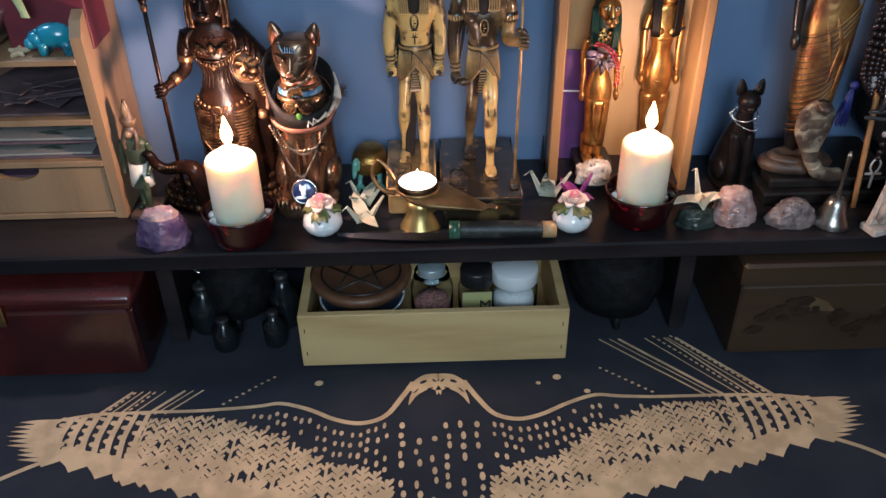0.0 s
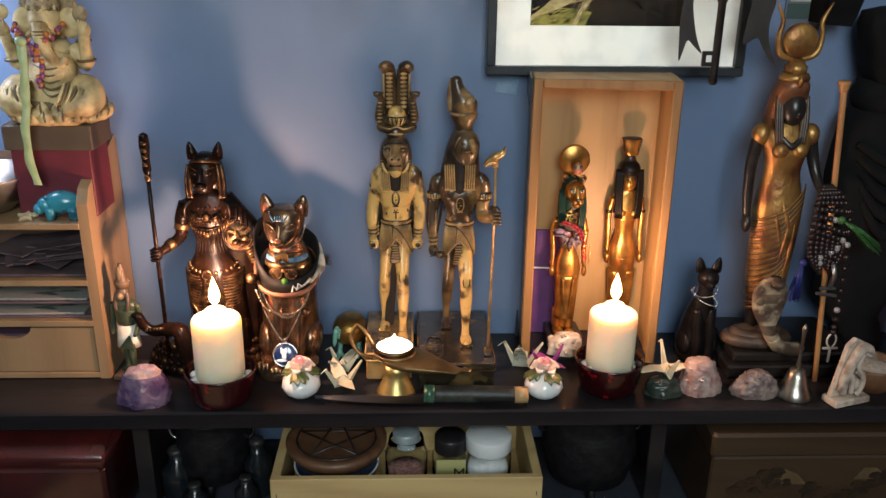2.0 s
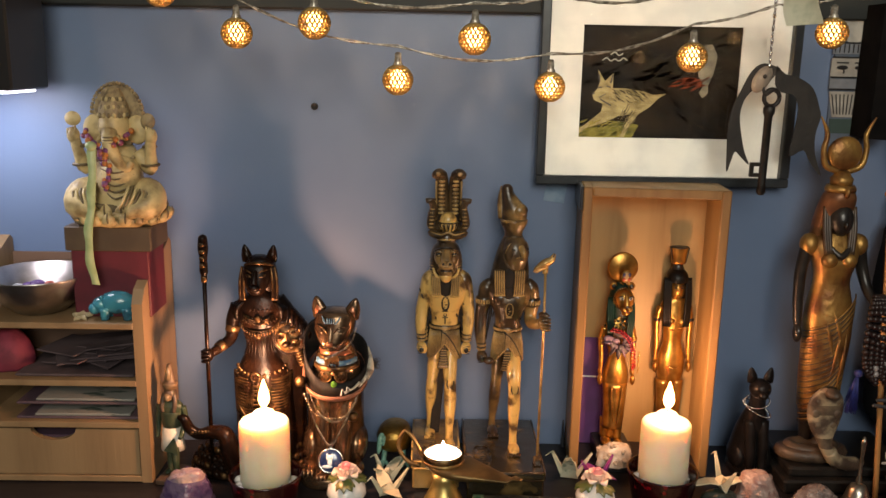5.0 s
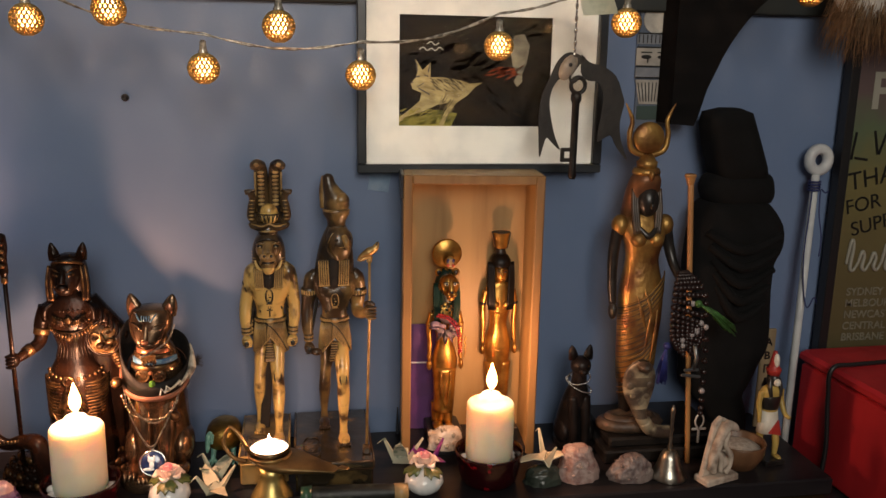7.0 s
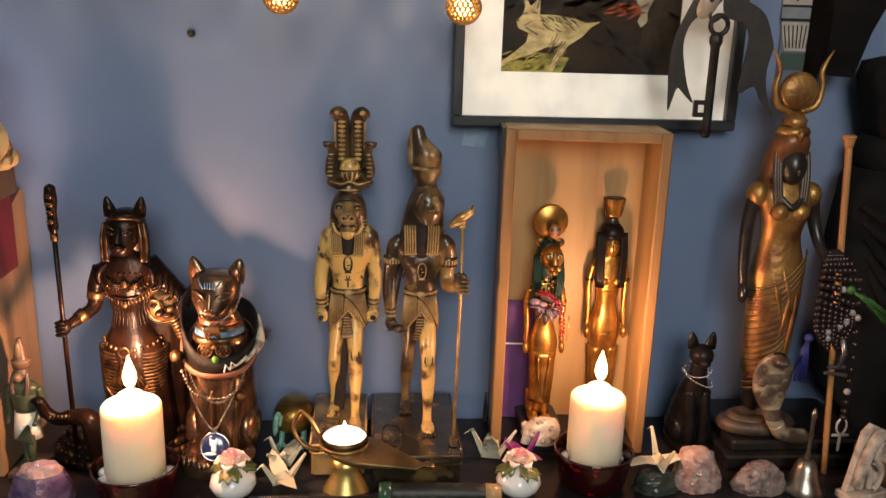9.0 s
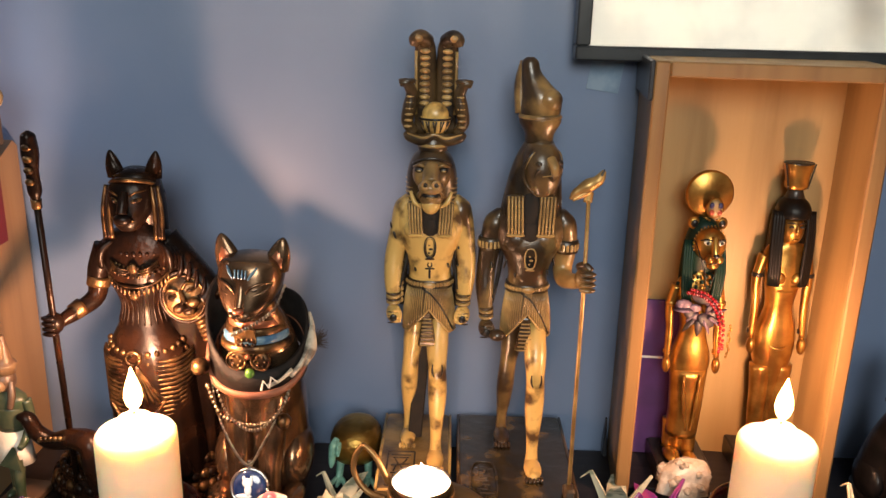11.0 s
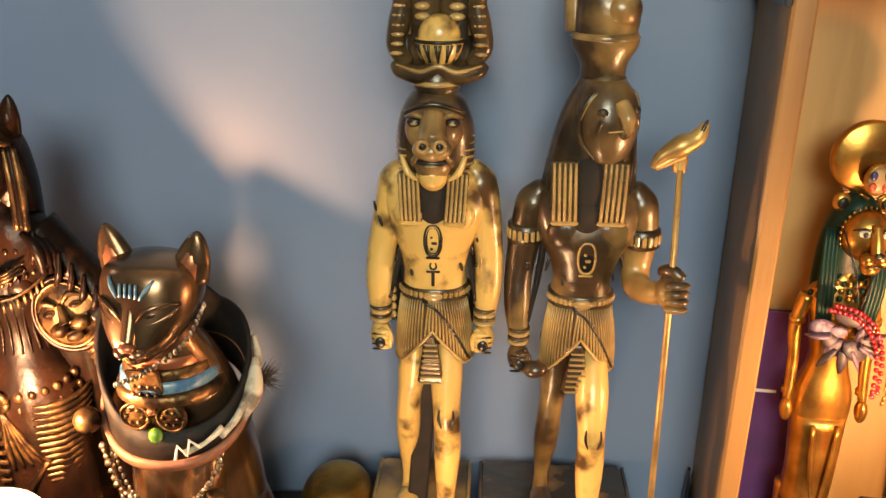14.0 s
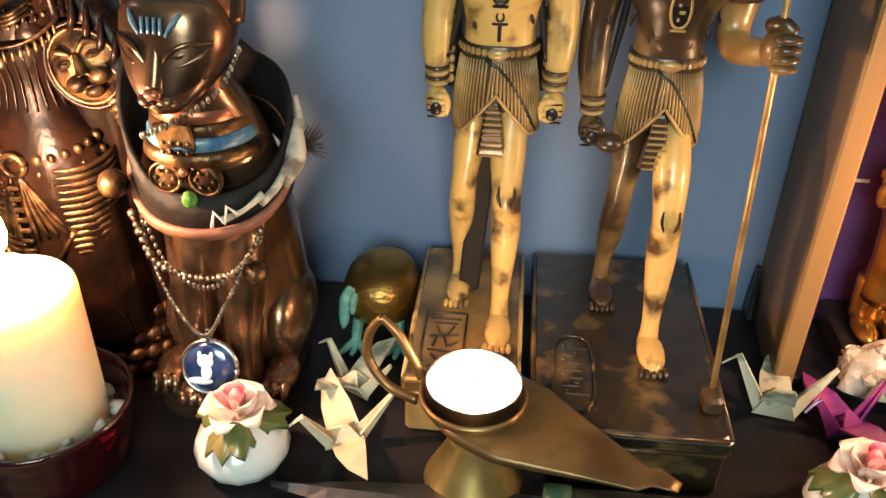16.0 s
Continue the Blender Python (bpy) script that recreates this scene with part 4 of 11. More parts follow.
    limb(b, [(x, y - 0.0145, 1.1840), (x, y - 0.0195, 1.1785), (x, y - 0.0245, 1.1735)], [0.0052, 0.0060, 0.0056], 16, 5, 4)
    b.ball((x, y - 0.0215, 1.1705), (0.0088, 0.0078, 0.0052), 5, 20, 12)
    b.ball((x, y - 0.0160, 1.1625), (0.0086, 0.0078, 0.0072), 5, 18, 12)
    b.ball((x, y - 0.0165, 1.1575), (0.0066, 0.0068, 0.0070), 0, 18, 10)
    b.ball((x, y - 0.0235, 1.1652), (0.0066, 0.0030, 0.0018), 2, 16, 8)
    b.ball((x, y - 0.0248, 1.1640), (0.0034, 0.0022, 0.0012), 4, 12, 6)
    for sx in (-1, 1):
        nx = x + sx * 0.0036
        b.tube([(nx + 0.0024 * math.cos(2 * math.pi * k / 14), y - 0.0290 + 0.0004 * math.cos(2 * math.pi * k / 14), 1.1735 + 0.0024 * math.sin(2 * math.pi * k / 14)) for k in range(15)], 0.0010, 8, 5)
        b.ball((nx, y - 0.0284, 1.1735), (0.0017, 0.0014, 0.0017), 2, 10, 6)
        # eyes set wide under heavy lids
        b.ball((x + sx * 0.0082, y - 0.0168, 1.1812), (0.0034, 0.0020, 0.0021), 2, 12, 8)
        b.ball((x + sx * 0.0082, y - 0.0180, 1.1808), (0.0018, 0.0010, 0.0009), 4, 12, 8)
        limb(b, [(x + sx * 0.0042, y - 0.0178, 1.1830), (x + sx * 0.0080, y - 0.0182, 1.1848), (x + sx * 0.0122, y - 0.0128, 1.1825)], [0.0008, 0.0013, 0.0008], 8, 5, 3)
        limb(b, [(x + sx * 0.0046, y - 0.0255, 1.1700), (x + sx * 0.0078, y - 0.0215, 1.1655), (x + sx * 0.0080, y - 0.0180, 1.1625)], [0.0010, 0.0016, 0.0012], 8, 5, 3)
    # crown: modius, spreading horns, basket with disc, two tall ribbed plumes, two serpents
    b.stack([(1.190, x, y, 0.0092, 0.0086), (1.1935, x, y, 0.0105, 0.0095), (1.196, x, y, 0.0098, 0.0090), (1.203, x, y, 0.0104, 0.0092)], 20, 1)
    b.stack([(1.1945, x, y, 0.0100, 0.0094), (1.1955, x, y, 0.0112, 0.0104), (1.1968, x, y, 0.0100, 0.0094)], 20, 4)
    cx = x + 0.0015
    limb(b, [(cx - 0.0200, y - 0.002, 1.2035), (cx - 0.0165, y - 0.004, 1.2010), (cx - 0.008, y - 0.006, 1.1995), (cx, y - 0.007, 1.2030), (cx + 0.008, y - 0.006, 1.1995), (cx + 0.0165, y - 0.004, 1.2010), (cx + 0.0200, y - 0.002, 1.2035)], [0.0022, 0.0036, 0.0040, 0.0034, 0.0040, 0.0036, 0.0022], 12, 1)
    limb(b, [(cx - 0.0185, y - 0.007, 1.2040), (cx - 0.008, y - 0.0100, 1.2015), (cx, y - 0.0105, 1.2040), (cx + 0.008, y - 0.0100, 1.2015), (cx + 0.0185, y - 0.007, 1.2040)], [0.0004, 0.0010, 0.0010, 0.0010, 0.0004], 8, 4)
    b.stack(soft_rows([(1.2035, cx, y - 0.004, 0.0050, 0.0050), (1.207, cx, y - 0.004, 0.0085, 0.0074), (1.2125, cx, y - 0.004, 0.0104, 0.0088), (1.2150, cx, y - 0.004, 0.0104, 0.0088)], 3), 28, 0)
    for k in range(5):
        a = math.pi * (1.18 + 0.16 * k)
        for d in (-0.10, 0.10):
            b.tube([(cx + 0.0106 * math.cos(a + d), y - 0.004 + 0.0090 * math.sin(a + d), 1.2130), (cx + 0.0070 * math.cos(a), y - 0.004 + 0.0066 * math.sin(a), 1.2055)], [0.0007, 0.0006], 6, 2)
    b.tube([(cx + 0.0107 * math.cos(k * math.pi / 12), y - 0.004 + 0.0091 * math.sin(k * math.pi / 12), 1.2142) for k in range(25)], 0.0008, 6, 2)
    b.ball((cx, y - 0.0035, 1.2160), (0.0092, 0.0080, 0.0092), 0, 20, 12)
    for sx in (-1, 1):
        px = cx + sx * 0.0073
        limb(b, [(px, y + 0.003, 1.203), (px, y + 0.003, 1.230), (px, y + 0.002, 1.255), (px + sx * 0.0012, y, 1.2655)], [0.0074, 0.0076, 0.0072, 0.0062], 16, 1, 5, 0.5)
        limb(b, [(px - sx * 0.0010, y + 0.001, 1.2640), (px + sx * 0.0030, y - 0.004, 1.2670), (px + sx * 0.0065, y - 0.0055, 1.2655), (px + sx * 0.0078, y - 0.0052, 1.2615)], [0.0052, 0.0052, 0.0048, 0.0026], 12, 1, 4)
        b.ball((px + sx * 0.0045, y - 0.0090, 1.2665), (0.0030, 0.0016, 0.0024), 4, 10, 6)
        for k in range(9):
            b.ball((px + sx * 0.0002, y - 0.0010, 1.2235 + k * 0.0043), (0.0036, 0.0030, 0.0018), 4, 12, 6)
        limb(b, [(px + sx * 0.0060, y - 0.0005, 1.216), (px + sx * 0.0062, y - 0.0008, 1.258)], [0.0011, 0.0011], 6, 4, 3)
        sxn = cx + sx * 0.0168
        limb(b, [(cx + sx * 0.0140, y, 1.203), (sxn + sx * 0.0022, y - 0.001, 1.211), (sxn + sx * 0.0004, y - 0.002, 1.221), (sxn - sx * 0.0006, y - 0.003, 1.231), (sxn + sx * 0.0030, y - 0.005, 1.2372), (sxn + sx * 0.0072, y - 0.006, 1.2365)], [0.0034, 0.0042, 0.0050, 0.0040, 0.0034, 0.0020], 12, 1)
        for k in range(6):
            b.ball((sxn + sx * (0.0014 - 0.0003 * k), y - 0.0058, 1.2085 + k * 0.0040), (0.0030, 0.0012, 0.0010), 4, 8, 5)
        b.stack([(1.2375, sxn + sx * 0.0022, y - 0.004, 0.0055, 0.0040), (1.2392, sxn + sx * 0.0022, y - 0.004, 0.0062, 0.0046), (1.2400, sxn + sx * 0.0022, y - 0.004, 0.0050, 0.0036)], 14, 1)
    solid("plumed_statue", b, [IVORY, KILT, BLACK_PAINT, PLINTH_A, RIDGE, FACE_BROWN, MATT_BROWN], "amber resin statue with tall plumed crown on its plinth", "statue", "striding statues")


def falcon_god():
    """Striding falcon-headed figure with a domed crown, holding a long thin sceptre."""
    b = Build()
    x, y = 0.0468, 0.897
    plinth(b, 0.0005, 0.0840, 0.806, 0.942, 0.966, 3)
    b.stack([(0.9655, 0.0190, 0.8420, 0.0098, 0.0255), (0.9668, 0.0190, 0.8420, 0.0098, 0.0255), (0.9674, 0.0190, 0.8420, 0.0090, 0.0247)], 32, 3, 3.2)
    edge = [(0.0190 + 0.0092 * math.copysign(abs(math.cos(k * math.pi / 18)) ** 0.62, math.cos(k * math.pi / 18)), 0.8420 + 0.0248 * math.copysign(abs(math.sin(k * math.pi / 18)) ** 0.62, math.sin(k * math.pi / 18)), 0.9676) for k in range(37)]
    b.tube(edge, 0.0008, 6, 3)
    for k in range(7):
        b.box((0.0190 + 0.0015 * (-1) ** k, 0.8265 + 0.0052 * k, 0.9676), (0.0105 - 0.0026 * (k % 3), 0.0012, 0.0010), 0.0003, 1)
        b.ball((0.0150 + 0.0026 * ((k * 2) % 4), 0.8290 + 0.0052 * k, 0.9674), (0.0013, 0.0011, 0.0008), 1, 8, 5)
    striding(b, x, 0.966, ((0.0345, 0.909), (0.0545, 0.857)), (1.0610, 1.0955, 1.1425), 0.0150, 0.0182, 4, front=8)
    # straight arm with a plaited band
    straight_arm(b, x - 0.0255, y, 1.1390, 0.0180, 1.0715, -1, 0.0077)
    b.ball((0.0262, y - 0.0160, 1.0618), (0.0060, 0.0046, 0.0042), 0, 14, 8)
    def band(cx, cz):
        b.stack([(cz - 0.0048, cx, y, 0.0076, 0.0076), (cz - 0.0042, cx, y, 0.0086, 0.0086), (cz + 0.0042, cx, y, 0.0086, 0.0086), (cz + 0.0048, cx, y, 0.0076, 0.0076)], 24, 1)
        for k in range(9):
            a = math.pi * (1.05 + 0.90 * k / 8)
            b.box((cx + 0.0086 * math.cos(a), y + 0.0086 * math.sin(a), cz), (0.0020, 0.0012, 0.0052), 0.0005, 4, (0, 0, math.degrees(a) + 90))
    band(0.0195, 1.1265)
    # bent arm
    limb(b, [(x + 0.0175, y, 1.1485), (x + 0.0215, y, 1.1465), (x + 0.0245, y, 1.140), (0.0735, y + 0.002, 1.124), (0.0718, y + 0.001, 1.109), (0.0725, y - 0.006, 1.1030), (0.0770, 0.8790, 1.1050), (0.0815, 0.8720, 1.1085)], [0.0022, 0.0062, 0.0084, 0.0076, 0.0070, 0.0066, 0.0056, 0.0048], 16, 0)
    band(0.0732, 1.1255)
    b.ball((0.0832, 0.8705, 1.1095), (0.0068, 0.0070, 0.0080), 0, 16, 10)
    limb(b, [(0.0800, 0.8760, 1.1165), (0.0835, 0.8720, 1.1185), (0.0880, 0.8690, 1.1160)], [0.0030, 0.0034, 0.0024], 8, 0, 3)
    for k in range(4):
        b.ball((0.0850, 0.8648, 1.1035 + 0.0038 * k), (0.0058, 0.0034, 0.0020), 0, 10, 6)
    # head-cloth: a cone that widens onto the shoulders, with fine light ridges
    hx = x - 0.0010
    def hood(a, s):
        z = 1.133 + 0.070 * s
        r = 0.0222 - 0.0044 * s - 0.0100 * s ** 4
        return (hx + 0.0045 * s + r * math.cos(a), y + (0.0150 - 0.0050 * s ** 5) * math.sin(a) + 0.001, z)
    b.loft([[hood(2 * math.pi * i / 48, j / 14) for i in range(48)] for j in range(15)], 1)
    for k in range(14):
        if 2 < k < 10:
            continue
        a = math.pi * (1.02 + 0.96 * k / 13)
        b.tube([hood(a, s) for s in (0.02, 0.15, 0.3, 0.42)], [0.0004, 0.0005, 0.0004, 0.0002], 5, 1)
    for sx in (-1, 1):
        lappet(b, hx + sx * 0.0112, y - 0.0135, 1.1360, 1.1640, 0.0118, sx * 0.003, 4)
    b.ball((hx, y - 0.0095, 1.1500), (0.0100, 0.0082, 0.0190), 7, 16, 10)
    b.ball((hx, y - 0.0115, 1.1400), (0.0085, 0.0070, 0.0110), 7, 16, 10)
    # falcon head turned a little aside: smooth skull, ringed cheek, round eye, short hooked beak
    fx, fy, fz = hx + 0.0040, y - 0.0020, 1.1820
    b.at = Matrix.Translation((fx, fy, fz)) @ Euler((0, 0, radians(26))).to_matrix().to_4x4() @ Matrix.Translation((-fx, -fy, -fz))
    b.stack(soft_rows([(fz - 0.0180, fx, fy - 0.0080, 0.0075, 0.0065), (fz - 0.0100, fx, fy - 0.0072, 0.0118, 0.0105), (fz, fx, fy - 0.0060, 0.0140, 0.0128), (fz + 0.0100, fx, fy - 0.0040, 0.0128, 0.0122), (fz + 0.0170, fx, fy - 0.0020, 0.0088, 0.0090)]), 30, 9)
    limb(b, [(fx, fy - 0.0155, fz + 0.0080), (fx, fy - 0.0205, fz + 0.0040), (fx, fy - 0.0218, fz - 0.0006), (fx, fy - 0.0212, fz - 0.0040)], [0.0036, 0.0034, 0.0026, 0.0006], 14, 0)
    limb(b, [(fx, fy - 0.0165, fz - 0.0020), (fx, fy - 0.0205, fz - 0.0045)], [0.0034, 0.0020], 10, 1, 3)
    for sx in (-1, 1):
        limb(b, [(fx + sx * 0.0010, fy - 0.0228, fz - 0.0012), (fx + sx * 0.0036, fy - 0.0200, fz - 0.0022), (fx + sx * 0.0070, fy - 0.0165, fz - 0.0030)], [0.0003, 0.0004, 0.0003], 6, 4, 3)
        ex = fx + sx * 0.0085
        b.ball((ex, fy - 0.0146, fz + 0.0050), (0.0026, 0.0016, 0.0020), 1, 14, 8, (0, 0, sx * 34))
        b.ball((ex + sx * 0.0004, fy - 0.0156, fz + 0.0050), (0.0010, 0.0008, 0.0009), 2, 10, 6)
        limb(b, [(ex + sx * 0.0004, fy - 0.0150, fz + 0.0020), (ex + sx * 0.0012, fy - 0.0136, fz - 0.0030), (ex + sx * 0.0002, fy - 0.0128, fz - 0.0080)], [0.0012, 0.0014, 0.0004], 8, 1, 4)
        limb(b, [(ex - sx * 0.0026, fy - 0.0156, fz - 0.0010), (ex - sx * 0.0030, fy - 0.0146, fz - 0.0060)], [0.0009, 0.0003], 6, 1, 3)
        # rounded edge of the cloth round the face
        limb(b, [(fx + sx * 0.0040, fy - 0.0090, fz + 0.0150), (fx + sx * 0.0110, fy - 0.0085, fz + 0.0105), (fx + sx * 0.0148, fy - 0.0065, fz + 0.0010), (fx + sx * 0.0132, fy - 0.0070, fz - 0.0090), (fx + sx * 0.0086, fy - 0.0110, fz - 0.0160)], [0.0008, 0.0013, 0.0014, 0.0013, 0.0008], 8, 1)
        limb(b, [(fx + sx * 0.0044, fy - 0.0104, fz + 0.0146), (fx + sx * 0.0112, fy - 0.0100, fz + 0.0104), (fx + sx * 0.0150, fy - 0.0079, fz + 0.0010)], [0.0002, 0.0004, 0.0002], 6, 4)
    b.at = Matrix.Identity(4)
    # crown: flared lower ring, swollen cone with a bent tip, back spur
    cx = x + 0.0028
    b.stack(soft_rows([(1.199, cx, y, 0.0098, 0.0096), (1.205, cx, y, 0.0102, 0.0098), (1.2115, cx, y, 0.0138, 0.0118), (1.2148, cx, y, 0.0146, 0.0124), (1.2162, cx, y, 0.0140, 0.0120)], 3), 30, 0)
    b.stack([(1.2150, cx, y, 0.0140, 0.0122), (1.2165, cx, y, 0.0152, 0.0128), (1.2182, cx, y, 0.0138, 0.0118)], 30, 5)
    b.stack(soft_rows([(1.2175, cx, y, 0.0132, 0.0110), (1.224, cx + 0.0005, y, 0.0138, 0.0114), (1.231, cx, y, 0.0130, 0.0108), (1.2385, cx - 0.0040, y + 0.001, 0.0096, 0.0082), (1.246, cx - 0.0074, y + 0.002, 0.0066, 0.0062), (1.2525, cx - 0.0084, y + 0.002, 0.0056, 0.0050), (1.2555, cx - 0.0084, y + 0.002, 0.0026, 0.0024)], 4), 28, 0)
    limb(b, [(cx - 0.0125, y + 0.004, 1.218), (cx - 0.0138, y + 0.006, 1.236), (cx - 0.0120, y + 0.006, 1.2525)], [0.0046, 0.0044, 0.0030], 12, 5)
    b.ball((cx + 0.0050, y - 0.0050, 1.2280), (0.0090, 0.0080, 0.0080), 0, 18, 12)
    # sceptre: thin rod with an angular animal head, socket on the plinth
    b.box((0.0768, 0.8270, 0.9700), (0.0080, 0.0120, 0.0085), 0.0016, 1)
    b.tube([(0.0768, 0.8285, 0.968), (0.0832, 0.8690, 1.1090), (0.0842, 0.8820, 1.1620)], 0.0014, 10, 6)
    limb(b, [(0.0841, 0.8845, 1.1605), (0.0846, 0.8855, 1.1675)], [0.0030, 0.0034], 10, 6)
    limb(b, [(0.0716, 0.8815, 1.1630), (0.0758, 0.8825, 1.1680), (0.0838, 0.8835, 1.1725), (0.0903, 0.8845, 1.1760), (0.0938, 0.8850, 1.1825)], [0.0010, 0.0028, 0.0048, 0.0038, 0.0016], 12, 6)
    limb(b, [(0.0733, 0.8815, 1.1625), (0.0788, 0.8830, 1.1655), (0.0858, 0.8845, 1.1685)], [0.0012, 0.0022, 0.0028], 8, 6)
    limb(b, [(0.0913, 0.8830, 1.1780), (0.0938, 0.8835, 1.1840)], [0.0014, 0.0004], 8, 2, 3)
    solid("falcon_statue", b, [IVORY_B, KILT, BLACK_PAINT, PLINTH_B, RIDGE, FACE_BROWN, mat("pale old gold", (0.62, 0.40, 0.15), 0.36, 0.6, second=(0.36, 0.22, 0.08), scale=60), MATT_BROWN, IVORY, mat("smoked face resin", (0.15, 0.090, 0.036), 0.30, second=(0.036, 0.020, 0.010), scale=60, mix=0.55, coat=0.3, sharp=0.3, bump=0.2, bump_scale=140)], "smoked resin falcon-headed statue with a gold sceptre on its plinth", "statue", "striding statues")


crocodile_god()
falcon_god()


def slim_goddess(b, x, y, z0, z1, body, black, w=1.0, dress=None, arms=True):
    """A slender standing figure from the feet at z0 to the chin at z1."""
    h = z1 - z0
    def Z(s):
        return z0 + h * s
    d = body if dress is None else dress
    b.stack(soft_rows([(Z(0.03), x, y, 0.0085 * w, 0.0075 * w), (Z(0.20), x, y, 0.0105 * w, 0.0090 * w), (Z(0.34), x, y - 0.001, 0.0130 * w, 0.0105 * w), (Z(0.46), x, y, 0.0178 * w, 0.0130 * w), (Z(0.55), x, y, 0.0175 * w, 0.0125 * w), (Z(0.66), x, y, 0.0118 * w, 0.0095 * w), (Z(0.77), x, y - 0.001, 0.0150 * w, 0.0110 * w)]), 24, d, 2.3)
    b.stack(soft_rows([(Z(0.74), x, y - 0.001, 0.0140 * w, 0.0105 * w), (Z(0.82), x, y - 0.001, 0.0165 * w, 0.0115 * w), (Z(0.89), x, y, 0.0190 * w, 0.0100 * w), (Z(0.93), x, y, 0.0150 * w, 0.0085 * w), (Z(0.96), x, y, 0.0065 * w, 0.0062 * w), (Z(1.02), x, y, 0.0058 * w, 0.0058 * w)]), 24, body)
    for sx in (-1, 1):
        b.ball((x + sx * 0.0072 * w, y - 0.0100 * w, Z(0.80)), (0.0056 * w, 0.0060 * w, 0.0056 * w), body, 14, 10)
        b.ball((x + sx * 0.0062 * w, y - 0.008 * w, Z(0.015)), (0.0048 * w, 0.0125 * w, 0.0045 * w), body, 12, 8)
        if arms:
            limb(b, [(x + sx * 0.0185 * w, y, Z(0.885)), (x + sx * 0.0225 * w, y, Z(0.78)), (x + sx * 0.0215 * w, y - 0.002, Z(0.66)), (x + sx * 0.0225 * w, y - 0.005, Z(0.53))], [0.0048 * w, 0.0040 * w, 0.0034 * w, 0.0026 * w], 12, body)
            b.ball((x + sx * 0.0225 * w, y - 0.006, Z(0.495)), (0.0036 * w, 0.0052 * w, 0.0080 * w), body, 12, 8)
            for s, r in ((0.80, 0.0048), (0.555, 0.0035)):
                b.stack([(Z(s) - 0.0015, x + sx * 0.0222 * w, y - (0.003 if s < 0.6 else 0), r * w, r * w), (Z(s) + 0.0015, x + sx * 0.0222 * w, y - (0.003 if s < 0.6 else 0), r * w, r * w)], 14, black)


def lioness_statue():
    b = Build()
    x, y = 0.1730, 0.9080
    b.box((x, y + 0.0015, SHELF + 0.0170), (0.040, 0.041, 0.015), 0.0012, 1)
    for k in range(9):
        b.box((x - 0.016 + 0.004 * k, y - 0.0192, SHELF + 0.0170), (0.0024, 0.0010, 0.0060 - 0.002 * (k % 2)), 0.0003, 0)
    slim_goddess(b, x, y, SHELF + 0.0245, 1.112, 0, 0, 0.82)
    # long sheath skirt, striding feet
    b.stack(soft_rows([(0.976, x - 0.001, y - 0.003, 0.0120, 0.0125), (1.000, x, y - 0.003, 0.0124, 0.0120), (1.030, x, y - 0.001, 0.0142, 0.0115)]), 24, 0)
    for fx, fy in ((x - 0.009, y - 0.003), (x + 0.005, y - 0.010)):
        limb(b, [(fx, fy + 0.004, 0.985), (fx, fy + 0.003, 0.962)], [0.0055, 0.0048], 12, 0)
        b.ball((fx, fy - 0.006, 0.9600), (0.0052, 0.0120, 0.0040), 0, 12, 8)
    for k in (1, 4):
        limb(b, [(x - 0.010 + 0.004 * k, y - 0.0130, 1.028), (x - 0.008 + 0.003 * k, y - 0.0165, 1.004), (x - 0.002 + 0.001 * k, y - 0.0160, 0.984)], [0.0012, 0.0016, 0.0010], 6, 0, 3)
    # dark green strands, lioness face with cream eyes, round ears, broad collar
    b.stack(soft_rows([(1.088, x, y + 0.004, 0.0128, 0.0070), (1.105, x, y + 0.004, 0.0132, 0.0085), (1.125, x, y + 0.003, 0.0122, 0.0100), (1.140, x, y, 0.0092, 0.0088), (1.146, x, y, 0.0040, 0.0040)]), 40, 2, 2.2, True, True, pleats(20, 0.02))
    for sx in (-1, 1):
        for k in range(4):
            u = 0.0075 + 0.0018 * k
            limb(b, [(x + sx * (u + 0.0006), y - 0.004, 1.130), (x + sx * (u + 0.0016), y - 0.0100, 1.108), (x + sx * u, y - 0.0105, 1.085)], [0.0013, 0.0015, 0.0012], 6, 2, 3)
        b.ball((x + 0.001 + sx * 0.0098, y - 0.003, 1.1425), (0.0044, 0.0026, 0.0046), 0, 12, 8)
        b.ball((x + 0.001 + sx * 0.0098, y - 0.0050, 1.1425), (0.0026, 0.0012, 0.0028), 1, 10, 6)
        b.ball((x + 0.003 + sx * 0.0050, y - 0.0172, 1.1318), (0.0026, 0.0012, 0.0017), 6, 12, 8, (0, sx * -10, sx * 24))
        b.ball((x + 0.003 + sx * 0.0048, y - 0.0183, 1.1319), (0.0012, 0.0006, 0.0014), 1, 10, 6)
        limb(b, [(x + 0.003 + sx * 0.0020, y - 0.0190, 1.1335), (x + 0.003 + sx * 0.0052, y - 0.0184, 1.1347), (x + 0.003 + sx * 0.0090, y - 0.0140, 1.1325)], [0.0004, 0.0007, 0.0004], 6, 1, 3)
        b.ball((x + 0.003 + sx * 0.0030, y - 0.0205, 1.1208), (0.0037, 0.0036, 0.0034), 0, 12, 8)
    b.ball((x + 0.0025, y - 0.0085, 1.1285), (0.0112, 0.0096, 0.0124), 0, 22, 14)
    limb(b, [(x + 0.003, y - 0.0165, 1.1360), (x + 0.003, y - 0.0205, 1.1285), (x + 0.003, y - 0.0222, 1.1238)], [0.0022, 0.0028, 0.0030], 12, 0, 4)
    b.ball((x + 0.003, y - 0.0248, 1.1244), (0.0024, 0.0012, 0.0015), 1, 10, 6)
